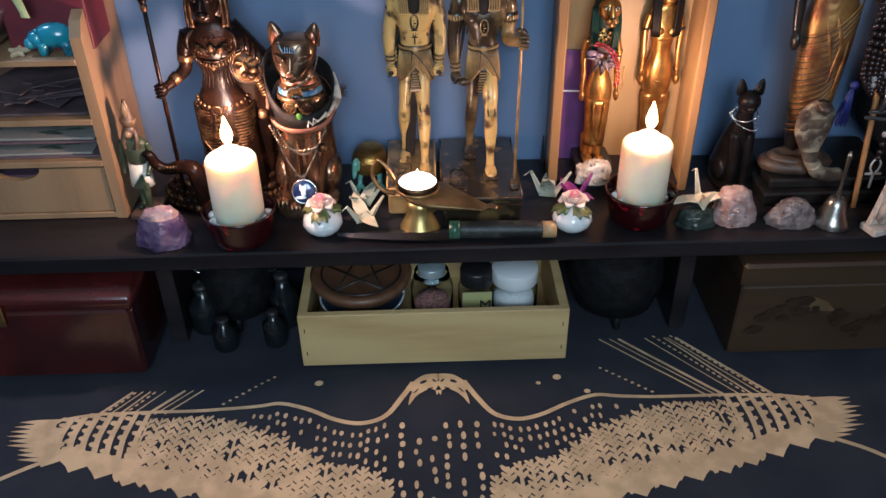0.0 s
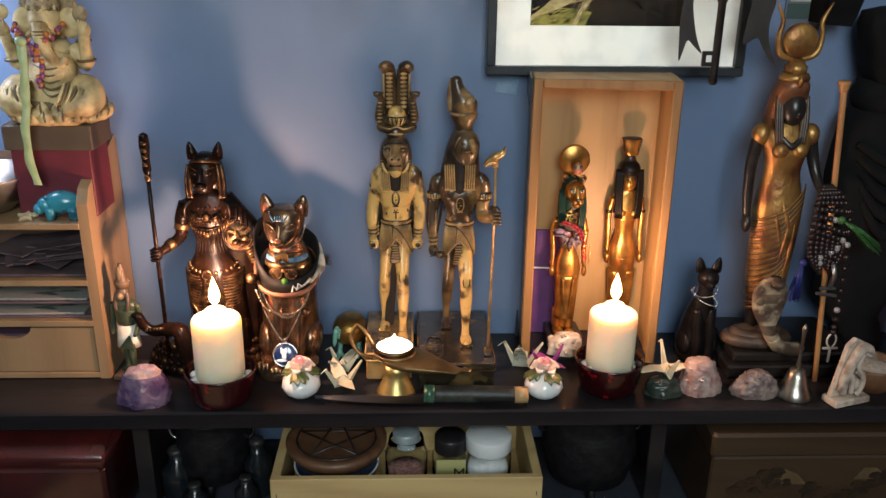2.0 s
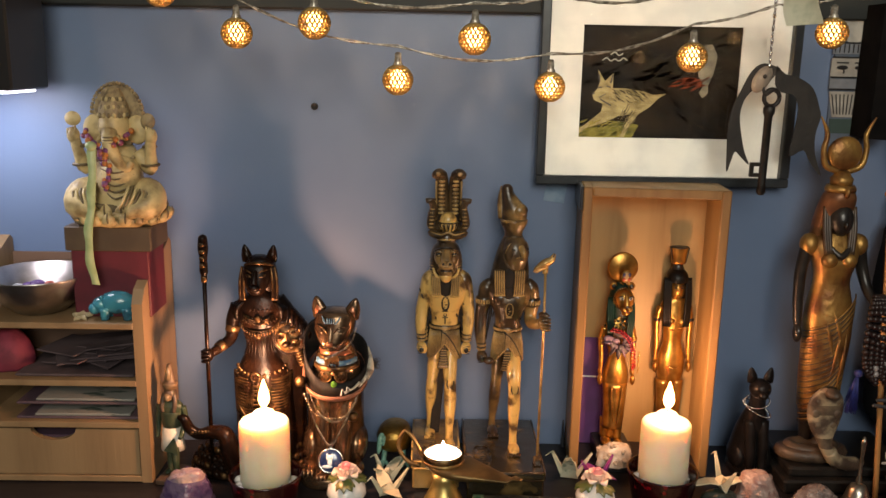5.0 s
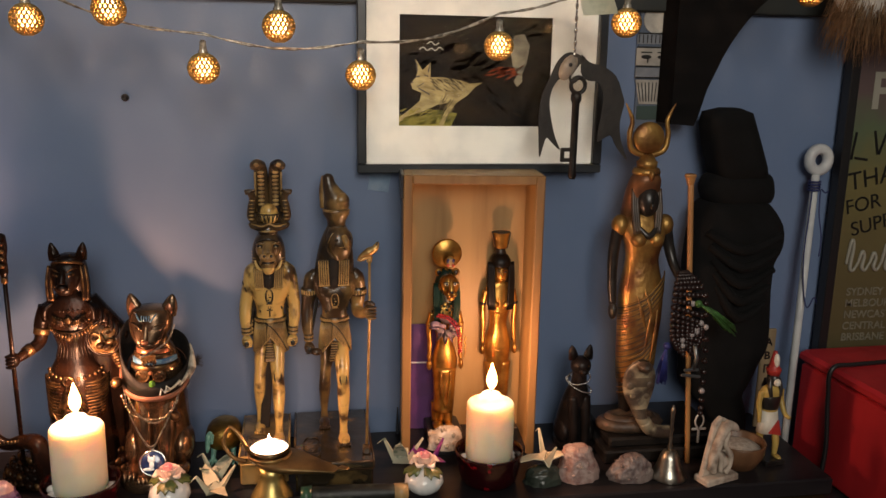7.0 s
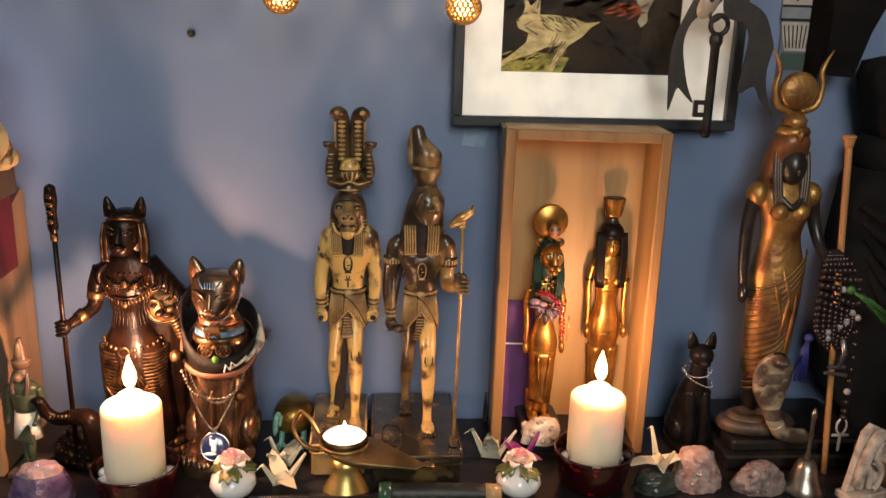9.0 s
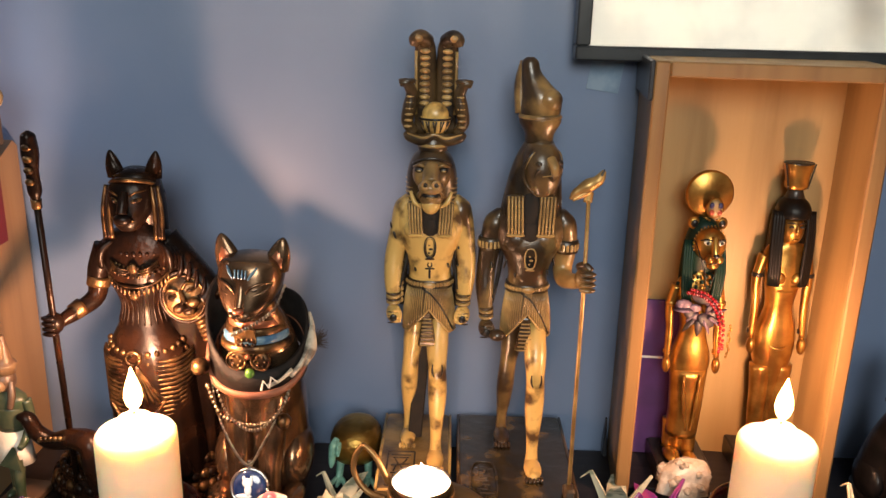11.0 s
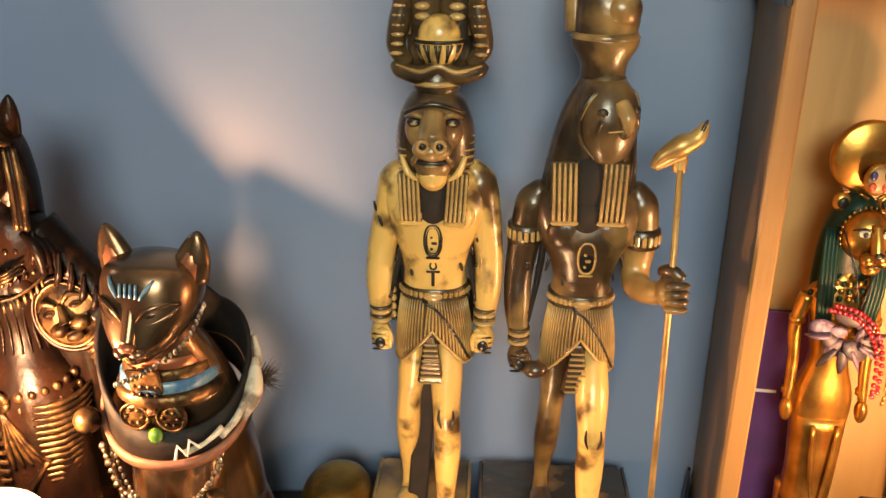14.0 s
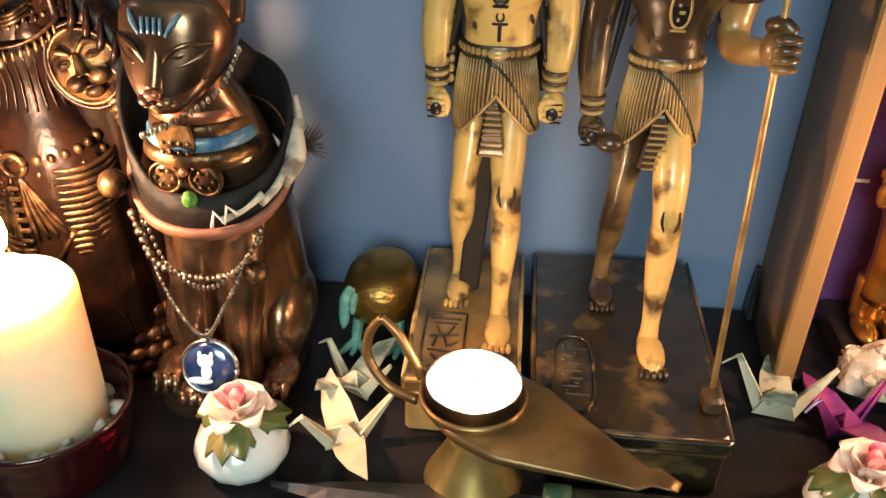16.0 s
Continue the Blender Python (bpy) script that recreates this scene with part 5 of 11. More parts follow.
    limb(b, [(x - 0.0010, y - 0.0232, 1.1178), (x + 0.003, y - 0.0246, 1.1192), (x + 0.0070, y - 0.0232, 1.1178)], [0.0003, 0.0005, 0.0003], 6, 1, 3)
    b.ball((x + 0.003, y - 0.0175, 1.1160), (0.0046, 0.0044, 0.0034), 0, 12, 8)
    for q in range(3):
        for k in range(11):
            a = math.pi * (1.08 + 0.84 * k / 10)
            b.ball((x + (0.0105 + 0.0026 * q) * math.cos(a), y + (0.0085 + 0.0008 * q) * math.sin(a), 1.1035 - 0.0036 * q), (0.0014, 0.0010, 0.0017), 0 if (q + k) % 2 else 2, 6, 5)
    disc = [(x + 0.0005 + 0.0170 * math.cos(a * math.pi / 18), 1.1635 + 0.0170 * math.sin(a * math.pi / 18)) for a in range(36)]
    b.plate(disc, 0.0050, 0, 0.0014, True)
    b.v[-144:] = [Vector((p.x, p.y + y - 0.003, p.z)) for p in b.v[-144:]]
    ex, ey, ez = x + 0.0035, y - 0.0068, 1.1545
    b.ball((ex, ey, ez), (0.0064, 0.0026, 0.0076), 0, 18, 10)
    b.ball((ex, ey - 0.0010, ez), (0.0052, 0.0026, 0.0064), 3, 18, 10)
    for sx in (-1, 1):
        b.ball((ex + sx * 0.0030, ey - 0.0030, ez + 0.0024), (0.0017, 0.0010, 0.0024), 4, 10, 6)
        b.ball((ex + sx * 0.0028, ey - 0.0030, ez - 0.0026), (0.0019, 0.0010, 0.0021), 5, 10, 6)
        limb(b, [(ex + sx * 0.002, ey + 0.001, 1.1450), (ex + sx * 0.006, ey + 0.001, 1.1475)], [0.0009, 0.0007], 6, 0, 3)
    # beaded edge of the head-cloth round the face
    for k in range(19):
        a = math.pi * (-0.12 + 1.24 * k / 18)
        b.ball((x + 0.002 + 0.0114 * math.cos(a), y - 0.0095, 1.1290 + 0.0130 * math.sin(a)), (0.0007, 0.0007, 0.0009), 0, 8, 5)
    green = mat("dark green enamel", (0.003, 0.020, 0.014), 0.4)
    green.node_tree.nodes["Principled BSDF"].inputs["Specular IOR Level"].default_value = 0.2
    solid("lioness_statue", b, [GOLD, BLACK_PAINT, green, mat("cream enamel", (0.27, 0.17, 0.07), 0.4), mat("dark blue enamel", (0.02, 0.02, 0.08), 0.35), mat("dull red enamel", (0.35, 0.05, 0.02), 0.35), mat("white enamel eye", (0.66, 0.60, 0.48), 0.3)], "gold lioness-headed statue with sun disc in the niche", "statue", "niche statues")
    # charm of dark and silvery scraps with a string of red beads that hangs on it
    f = thing("bead_charm", x - 0.003, y - 0.0205, 1.082, "lilac grey and black rag charm with strings of red beads", "charm")
    rnd = random.Random(12)
    foil = mat("lilac grey foil", (0.135, 0.088, 0.130), 0.40, 0.2, second=(0.030, 0.016, 0.030), scale=120, sharp=0.15, bump=0.6, bump_scale=260)
    rag = mat("black scrap", (0.012, 0.009, 0.012), 0.5, second=(0.05, 0.03, 0.035), scale=140)
    for k in range(11):
        a = 2 * math.pi * k / 11 + rnd.uniform(-0.2, 0.2)
        d, q = rnd.uniform(0.004, 0.0125), rnd.uniform(0.0045, 0.0075)
        scrap = Build().ball((d * 1.15 * math.cos(a), rnd.uniform(-0.0015, 0.001), d * 0.9 * math.sin(a) - 0.001), (q, 0.0012 + 0.0006 * rnd.random(), q * rnd.uniform(0.5, 0.9)), 0, 14, 8, (rnd.uniform(-14, 14), rnd.uniform(-60, 60), rnd.uniform(-12, 12)))
        part("scrap", scrap, foil if k % 3 else rag, f)
    for k in range(7):
        a = rnd.uniform(3.0, 6.4)
        tip = Build()
        limb(tip, [(0.008 * math.cos(a), -0.001, 0.007 * math.sin(a)), (0.014 * math.cos(a), -0.002, 0.013 * math.sin(a)), (0.019 * math.cos(a), -0.001, 0.019 * math.sin(a))], [0.0030, 0.0026, 0.0008], 8, 0, 3, 0.5)
        part("scrap", tip, rag if k % 2 else foil, f)
    part("cord", Build().tube([(-0.006, 0.009, 0.050), (0.001, 0.003, 0.030), (0.004, 0.000, 0.012)], 0.0004, 6).tube([(0.012, 0.007, 0.036), (0.008, 0.003, 0.024), (0.004, 0.000, 0.012)], 0.0004, 6), BLACK_PAINT, f, "thin black cord")
    glassy = mat("red glass bead", (0.36, 0.010, 0.016), 0.15, second=(0.20, 0.006, 0.010), scale=300, coat=0.5)
    strand = smooth_path([(-0.009, -0.003, 0.016), (0.002, -0.004, 0.013), (0.011, -0.004, 0.004), (0.016, -0.004, -0.010), (0.017, -0.004, -0.028)], 5)
    bead = None
    for k, q in enumerate(strand):
        for side in (-1, 1):
            q2 = q + Vector((0.0012 * side, 0.0004 * side, 0.0010 * side))
            if bead is None:
                bead = part("bead", Build().ball((0, 0, 0), 0.0013, 0, 8, 6), glassy, f, m=Matrix.Translation(q2))
            else:
                o = new("bead", bead.data)
                o.parent = f
                o.matrix_local = Matrix.Translation(q2)
    for k in range(10):
        part("chain_link", Build().ball((0.0225 + 0.0008 * math.sin(k * 2.0), -0.003, -0.010 - 0.0026 * k), (0.0010, 0.0008, 0.0014), 0, 8, 6), GOLD, f)


def gold_queen():
    b = Build()
    x, y = 0.2380, 0.9180
    b.box((x, y - 0.006, SHELF + 0.0175), (0.042, 0.052, 0.016), 0.0012, 1)
    slim_goddess(b, x, y, SHELF + 0.0255, 1.137, 0, 1, 0.85)
    for sx in (-1, 1):
        limb(b, [(x + sx * 0.0075, y - 0.002, 1.030), (x + sx * 0.0070, y - 0.004, 1.000), (x + sx * 0.0065, y - 0.002, 0.962)], [0.0085, 0.0070, 0.0045], 12, 0)
    b.ball((x, y - 0.0035, 1.1375), (0.0084, 0.0098, 0.0122), 0, 20, 14)
    limb(b, [(x, y - 0.0128, 1.1430), (x, y - 0.0150, 1.1375), (x, y - 0.0140, 1.1355)], [0.0009, 0.0014, 0.0012], 8, 0, 3)
    b.ball((x, y - 0.0122, 1.1312), (0.0024, 0.0012, 0.0008), 0, 10, 6)
    for sx in (-1, 1):
        b.ball((x + sx * 0.0038, y - 0.0124, 1.1408), (0.0021, 0.0009, 0.0008), 1, 8, 6)
        limb(b, [(x + sx * 0.0012, y - 0.0132, 1.1432), (x + sx * 0.0040, y - 0.0128, 1.1440), (x + sx * 0.0068, y - 0.0104, 1.1430)], [0.0003, 0.0005, 0.0003], 6, 1, 3)
    # black wig: cap with a straight fringe, hair behind, long panels beside the face
    b.stack(soft_rows([(1.1462, x, y - 0.0012, 0.0116, 0.0126), (1.1520, x, y - 0.0010, 0.0120, 0.0126), (1.1570, x, y, 0.0100, 0.0106), (1.1605, x, y, 0.0062, 0.0062)], 3), 40, 2, 2.2, True, True, pleats(24, 0.012))
    b.stack(soft_rows([(1.0980, x, y + 0.004, 0.0130, 0.0065), (1.1200, x, y + 0.004, 0.0134, 0.0085), (1.1480, x, y + 0.003, 0.0124, 0.0105)], 3), 40, 2, 2.2, True, True, pleats(20, 0.015))
    for sx in (-1, 1):
        for k in range(4):
            u = 0.0086 + 0.0017 * k
            limb(b, [(x + sx * (u + 0.0002), y - 0.0075 + 0.0010 * k, 1.1510), (x + sx * (u + 0.0006), y - 0.0105 + 0.0008 * k, 1.1280), (x + sx * (u - 0.0004), y - 0.0125 + 0.0008 * k, 1.0960)], [0.0017, 0.0020, 0.0019], 8, 2, 3)
    # broad beaded collar over the shoulders
    for q in range(2):
        for k in range(15):
            a = math.pi * (1.02 + 0.96 * k / 14)
            b.ball((x + (0.0085 + 0.0028 * q) * math.cos(a), y + (0.0075 + 0.0007 * q) * math.sin(a), 1.1145 - 0.0030 * q), (0.0013, 0.0010, 0.0016), 0, 6, 5)
    # girdle line, cup-shaped crown on a narrow neck
    limb(b, [(x - 0.0140, y - 0.004, 1.052), (x, y - 0.0125, 1.046), (x + 0.0140, y - 0.004, 1.052)], [0.0007, 0.0011, 0.0007], 6, 0, 4)
    b.stack([(1.1585, x, y, 0.0066, 0.0062), (1.1600, x, y, 0.0072, 0.0068), (1.1640, x, y, 0.0056, 0.0052), (1.1675, x, y, 0.0052, 0.0048)], 20, 1)
    b.stack(soft_rows([(1.1665, x, y, 0.0068, 0.0058), (1.1690, x, y, 0.0080, 0.0066), (1.1750, x, y, 0.0082, 0.0066), (1.1815, x, y, 0.0098, 0.0072), (1.1850, x, y, 0.0104, 0.0074)], 3), 24, 0, 2.6)
    b.stack([(1.1846, x, y, 0.0098, 0.0068), (1.1853, x, y, 0.0098, 0.0068)], 20, 1, 2.6)
    b.tube([(x + 0.0104 * math.cos(k * math.pi / 12), y + 0.0075 * math.sin(k * math.pi / 12), 1.1850) for k in range(25)], 0.0006, 6, 1)
    for sx in (-1, 1):
        limb(b, [(x + sx * 0.0070, y - 0.0036, 1.1670), (x + sx * 0.0084, y - 0.0038, 1.1745), (x + sx * 0.0106, y - 0.0036, 1.1850)], [0.0005, 0.0006, 0.0006], 6, 1, 3)
    hair = mat("black hair paint", (0.0035, 0.0032, 0.0032), 0.38)
    hair.node_tree.nodes["Principled BSDF"].inputs["Specular IOR Level"].default_value = 0.22
    solid("gold_queen_statue", b, [GOLD, BLACK_PAINT, hair], "gold queen statue with a black wig in the niche", "statue", "niche statues")


lioness_statue()
gold_queen()


def cat_goddess():
    """Cat-headed standing figure with a spear, a mask on her arm and a snake round the mound."""
    b = Build()
    x, y = -0.2205, 0.872
    # mound with overlapping scales and the coiled snake
    b.stack(soft_rows([(SHELF + 0.0005, x - 0.016, y + 0.008, 0.066, 0.038), (SHELF + 0.012, x - 0.016, y + 0.008, 0.066, 0.038), (SHELF + 0.024, x - 0.012, y + 0.007, 0.055, 0.034), (SHELF + 0.034, x, y + 0.004, 0.036, 0.028)]), 36, 0)
    rnd = random.Random(3)
    for j in range(4):
        for k in range(22):
            a = math.pi * (0.98 + 1.04 * (k + 0.5 * (j % 2)) / 21)
            s = j / 3
            rr = 1.0 - 0.20 * s * s
            b.ball((x - 0.016 + 0.003 * s + 0.0655 * rr * math.cos(a), y + 0.008 + 0.0375 * rr * math.sin(a), SHELF + 0.0065 + 0.0078 * j), (0.0052, 0.0030, 0.0042), 1 if rnd.random() < 0.55 else 0, 8, 6, (0, 0, math.degrees(a) + 90))
    limb(b, [(-0.247, 0.842, 0.950), (-0.2520, 0.839, 0.972), (-0.2560, 0.840, 0.989), (-0.2700, 0.845, 0.990), (-0.2860, 0.848, 0.986), (-0.2960, 0.847, 0.993), (-0.3010, 0.846, 1.004), (-0.3075, 0.845, 1.006)], [0.0105, 0.0098, 0.0090, 0.0076, 0.0062, 0.0058, 0.0054, 0.0022], 14, 0)
    for k in range(9):
        f = k / 8
        b.ball((-0.262 - 0.030 * f, 0.8385 + 0.004 * f, 0.994 - 0.004 * f), (0.0026, 0.0016, 0.0022), 1, 7, 5)
    # narrow waist, round hips, long skirt with soft folds
    b.stack(soft_rows([(0.955, x + 0.004, y, 0.0330, 0.027), (0.985, x + 0.003, y, 0.0320, 0.026), (1.015, x + 0.002, y, 0.0310, 0.025), (1.042, x + 0.001, y - 0.001, 0.0295, 0.0235), (1.058, x, y, 0.0250, 0.0195), (1.072, x - 0.001, y, 0.0175, 0.0140), (1.084, x - 0.001, y, 0.0148, 0.0122), (1.096, x - 0.001, y - 0.001, 0.0185, 0.0150), (1.110, x - 0.001, y - 0.001, 0.0232, 0.0165), (1.124, x - 0.001, y, 0.0262, 0.0150), (1.134, x, y, 0.0215, 0.0120), (1.141, x, y, 0.0100, 0.0085), (1.150, x, y, 0.0082, 0.0078)]), 56, 0, 2.2, True, True, lambda a, s: 1 + (0.016 * math.cos(a * 15) if s < 0.30 else 0))
    for sx in (-1, 1):
        b.ball((x + sx * 0.0092, y - 0.0112, 1.1060), (0.0084, 0.0054, 0.0072), 0, 16, 12)
    # girdle of bosses with a ring, fanned apron and hanging strip
    for k in range(13):
        a = math.pi * (1.06 + 0.88 * k / 12)
        zz = 1.058 - 0.006 * math.sin(k * math.pi / 12)
        b.ball((x + 0.0258 * math.cos(a), y + 0.0212 * math.sin(a), zz), (0.0024, 0.0020, 0.0027), 1, 9, 7)
        b.ball((x + 0.0278 * math.cos(a), y + 0.0226 * math.sin(a), zz - 0.0062), (0.0018, 0.0015, 0.0022), 1, 8, 6)
    b.tube([(x - 0.003 + 0.0048 * math.cos(k * math.pi / 8), y - 0.0250, 1.0515 + 0.0048 * math.sin(k * math.pi / 8)) for k in range(17)], 0.0015, 7, 1)
    for sx in (-1, 1):
        for k in range(5):
            q = k / 4
            w = 0.004 + (0.016 if sx > 0 else 0.010) * q
            limb(b, [(x - 0.003 + sx * 0.002, y - 0.0255, 1.047), (x - 0.003 + sx * w * 0.7, y - 0.0275 + 0.003 * q, 1.030 - 0.001 * k), (x - 0.003 + sx * w, y - 0.0265 + 0.004 * q, 1.016 + 0.003 * q)], [0.0008, 0.0013, 0.0008], 6, 1, 4)
        # fold that runs back under the fan
        limb(b, [(x - 0.003 + sx * 0.019, y - 0.0225, 1.019), (x - 0.003 + sx * 0.009, y - 0.0275, 1.004), (x - 0.003 + sx * 0.002, y - 0.0275, 0.992)], [0.0010, 0.0017, 0.0009], 6, 1, 4)
    for k in range(15):
        b.box((x - 0.003, y - 0.0288, 1.043 - 0.0052 * k), (0.0056, 0.0020, 0.0028), 0.0008, 1)
    # ribbed wing wraps round the hips
    for sx in (-1, 1):
        for k in range(13):
            zz = 1.0490 - 0.0034 * k
            pts = []
            for q in range(6):
                a = 1.5 * math.pi + sx * (0.40 - 0.012 * k + (1.10 - 0.012 * k) * q / 5)
                pts.append((x + 0.001 + 0.0312 * math.cos(a), y + 0.0252 * math.sin(a), zz - 0.0020 * math.sin(math.pi * q / 5) + 0.0040 * q / 5))
            b.tube(smooth_path(pts, 3), [0.0004 + 0.0012 * math.sin(math.pi * (i + 0.5) / 16) for i in range(16)], 8, 1)
        for k in range(4):
            limb(b, [(x + sx * 0.0120, y - 0.0225, 1.0005 - 0.004 * k), (x + sx * (0.020 + 0.002 * k), y - 0.0190, 0.985 - 0.004 * k), (x + sx * (0.021 + 0.003 * k), y - 0.0180, 0.960)], [0.0010, 0.0018, 0.0012], 6, 0, 4)
    # broad pectoral: neck rows, winged disc on the breast, fringe of drops
    for j in range(3):
        for k in range(15):
            a = math.pi * (1.08 + 0.84 * k / 14)
            r = 0.0125 + 0.0040 * j
            b.ball((x + r * 1.15 * math.cos(a), y + 0.001 + (0.0115 + 0.0022 * j) * math.sin(a), 1.1320 - 0.0045 * j), (0.0018, 0.0014, 0.0019), 0 if j != 1 else 1, 7, 5)
    b.ball((x, y - 0.0182, 1.1140), (0.0036, 0.0022, 0.0042), 1, 12, 8)
    for sx in (-1, 1):
        for k in range(3):
            limb(b, [(x + sx * 0.0035, y - 0.0185, 1.1130 - 0.0018 * k), (x + sx * 0.0100, y - 0.0192, 1.1150 - 0.0016 * k), (x + sx * 0.0160, y - 0.0150, 1.1190 - 0.0020 * k)], [0.0006, 0.0011, 0.0005], 6, 1, 4)
    edge = [(x + 0.0222 * math.cos(math.pi * (1.04 + 0.92 * k / 20)), y - 0.001 + 0.0182 * math.sin(math.pi * (1.04 + 0.92 * k / 20)), 1.1130 - 0.0120 * math.sin(math.pi * k / 20)) for k in range(21)]
    b.tube(edge, 0.0009, 6, 1)
    for k in range(2, 19):
        q = edge[k]
        b.ball((q[0], q[1] - 0.0006, q[2] - 0.0036), (0.0010, 0.0009, 0.0026), 1, 7, 5)
    for j in range(3):
        for k in range(17):
            a = math.pi * (1.08 + 0.84 * k / 16)
            dip = math.sin(math.pi * k / 16)
            b.ball((x + (0.0200 + 0.0010 * j) * math.cos(a), y - 0.001 + (0.0174 + 0.0006 * j) * math.sin(a), 1.1215 - 0.0030 * j - 0.0070 * dip), (0.0012, 0.0009, 0.0013), 1 if j != 1 else 0, 6, 5)
    # pleated bodice under the breast
    for k in range(11):
        a = math.pi * (1.12 + 0.76 * k / 10)
        limb(b, [(x - 0.001 + 0.0186 * math.cos(a), y - 0.001 + 0.0152 * math.sin(a), 1.0960), (x - 0.001 + 0.0150 * math.cos(a), y + 0.0128 * math.sin(a), 1.0840), (x - 0.001 + 0.0182 * math.cos(a), y + 0.0148 * math.sin(a), 1.0715)], [0.0005, 0.0009, 0.0005], 6, 0, 4)
    b.ball((x, y - 0.0195, 1.0950), (0.0030, 0.0018, 0.0034), 1, 12, 8)
    # ruffled cloak on the shoulders
    for sx in (-1, 1):
        for k in range(7):
            f = k / 6
            limb(b, [(x + sx * (0.0155 + 0.011 * f), y - 0.0100 + 0.014 * f, 1.1310 - 0.004 * f), (x + sx * (0.0230 + 0.008 * f), y - 0.0125 + 0.015 * f, 1.1240 - 0.003 * f), (x + sx * (0.0235 + 0.010 * f), y - 0.0115 + 0.015 * f, 1.1120)], [0.0016, 0.0030, 0.0018], 7, 0, 4)
    # bent arm that holds the spear, with gilded armlet and cuff
    limb(b, [(x - 0.0240, y, 1.1240), (x - 0.0300, y - 0.002, 1.1080), (-0.2520, y - 0.006, 1.0900), (-0.2610, y - 0.018, 1.0830), (-0.2690, 0.8435, 1.0785)], [0.0085, 0.0074, 0.0064, 0.0056, 0.0042], 14, 0)
    limb(b, [(-0.2500, y - 0.003, 1.1030), (-0.2512, y - 0.004, 1.0965)], [0.0080, 0.0078], 14, 1, 3)
    limb(b, [(-0.2585, y - 0.0150, 1.0852), (-0.2632, y - 0.0205, 1.0822)], [0.0066, 0.0060], 14, 1, 3)
    b.ball((-0.2712, 0.8405, 1.0790), (0.0066, 0.0066, 0.0078), 0, 14, 10)
    for k in range(4):
        b.ball((-0.2722, 0.8350, 1.0735 + 0.0037 * k), (0.0050, 0.0030, 0.0019), 0, 10, 6)
    # spear with a ribbed, leaf-shaped head
    b.tube([(-0.2745, 0.8535, 0.946), (-0.2712, 0.8403, 1.079), (-0.2690, 0.8322, 1.172)], 0.0022, 10, 0)
    limb(b, [(-0.2692, 0.8325, 1.166), (-0.2690, 0.8320, 1.172), (-0.2688, 0.8314, 1.183), (-0.2686, 0.8308, 1.196), (-0.2684, 0.8304, 1.206), (-0.2683, 0.8302, 1.2095)], [0.0026, 0.0044, 0.0040, 0.0054, 0.0046, 0.0010], 12, 0)
    for k in range(4):
        b.ball((-0.2690 + 0.0002 * k, 0.8272 - 0.0003 * k, 1.178 + 0.0072 * k), (0.0034, 0.0018, 0.0024), 1, 8, 5)
    limb(b, [(-0.2694, 0.8330, 1.160), (-0.2692, 0.8326, 1.166)], [0.0032, 0.0034], 10, 1, 3)
    # sleeved arm that reaches out and bends back to the round lion mask
    limb(b, [(x + 0.0160, y + 0.001, 1.1300), (x + 0.0270, y + 0.002, 1.1160), (x + 0.0400, y + 0.002, 1.1000), (x + 0.0455, y - 0.001, 1.0930), (x + 0.0400, y - 0.007, 1.0880)], [0.0105, 0.0100, 0.0098, 0.0088, 0.0066], 14, 0)
    for k in range(6):
        f = k / 5
        limb(b, [(x + 0.020 + 0.024 * f, y - 0.008 + 0.002 * f, 1.1330 - 0.028 * f), (x + 0.0200 + 0.024 * f, y - 0.0115 + 0.002 * f, 1.1210 - 0.024 * f), (x + 0.015 + 0.024 * f, y - 0.008 + 0.002 * f, 1.1120 - 0.022 * f)], [0.0009, 0.0018, 0.0009], 6, 0, 4)
    mx, my, mz = -0.1905, 0.8660, 1.0910
    m0 = Matrix.Translation((mx, my, mz)) @ Euler((radians(-8), radians(-22), radians(10))).to_matrix().to_4x4() @ Matrix.Translation((-mx, -my, -mz))
    b.at = m0
    b.ball((mx, my, mz), (0.0165, 0.0070, 0.0185), 1, 24, 14)
    b.tube([(mx + 0.0160 * math.cos(k * math.pi / 16), my - 0.0025, mz + 0.0180 * math.sin(k * math.pi / 16)) for k in range(33)], 0.0014, 8, 0)
    b.tube([(mx + 0.0138 * math.cos(k * math.pi / 16), my - 0.0046, mz + 0.0156 * math.sin(k * math.pi / 16)) for k in range(33)], 0.0008, 8, 1)
    limb(b, [(mx, my - 0.0066, mz + 0.0060), (mx, my - 0.0095, mz), (mx, my - 0.0100, mz - 0.0026)], [0.0014, 0.0022, 0.0030], 10, 1, 4)
    b.ball((mx, my - 0.0066, mz - 0.0100), (0.0046, 0.0036, 0.0030), 1, 12, 8)
    for sx in (-1, 1):
        b.ball((mx + sx * 0.0050, my - 0.0076, mz - 0.0050), (0.0048, 0.0036, 0.0036), 1, 12, 8)
        b.ball((mx + sx * 0.0064, my - 0.0062, mz + 0.0036), (0.0036, 0.0018, 0.0018), 1, 10, 6)
        b.ball((mx + sx * 0.0064, my - 0.0078, mz + 0.0036), (0.0022, 0.0006, 0.0007), 0, 8, 6)
        limb(b, [(mx + sx * 0.0016, my - 0.0076, mz + 0.0062), (mx + sx * 0.0062, my - 0.0074, mz + 0.0092), (mx + sx * 0.0112, my - 0.0050, mz + 0.0062)], [0.0009, 0.0015, 0.0009], 8, 1, 3)
    limb(b, [(mx - 0.0060, my - 0.0076, mz - 0.0084), (mx, my - 0.0100, mz - 0.0072), (mx + 0.0060, my - 0.0076, mz - 0.0084)], [0.0005, 0.0008, 0.0005], 6, 0, 3)
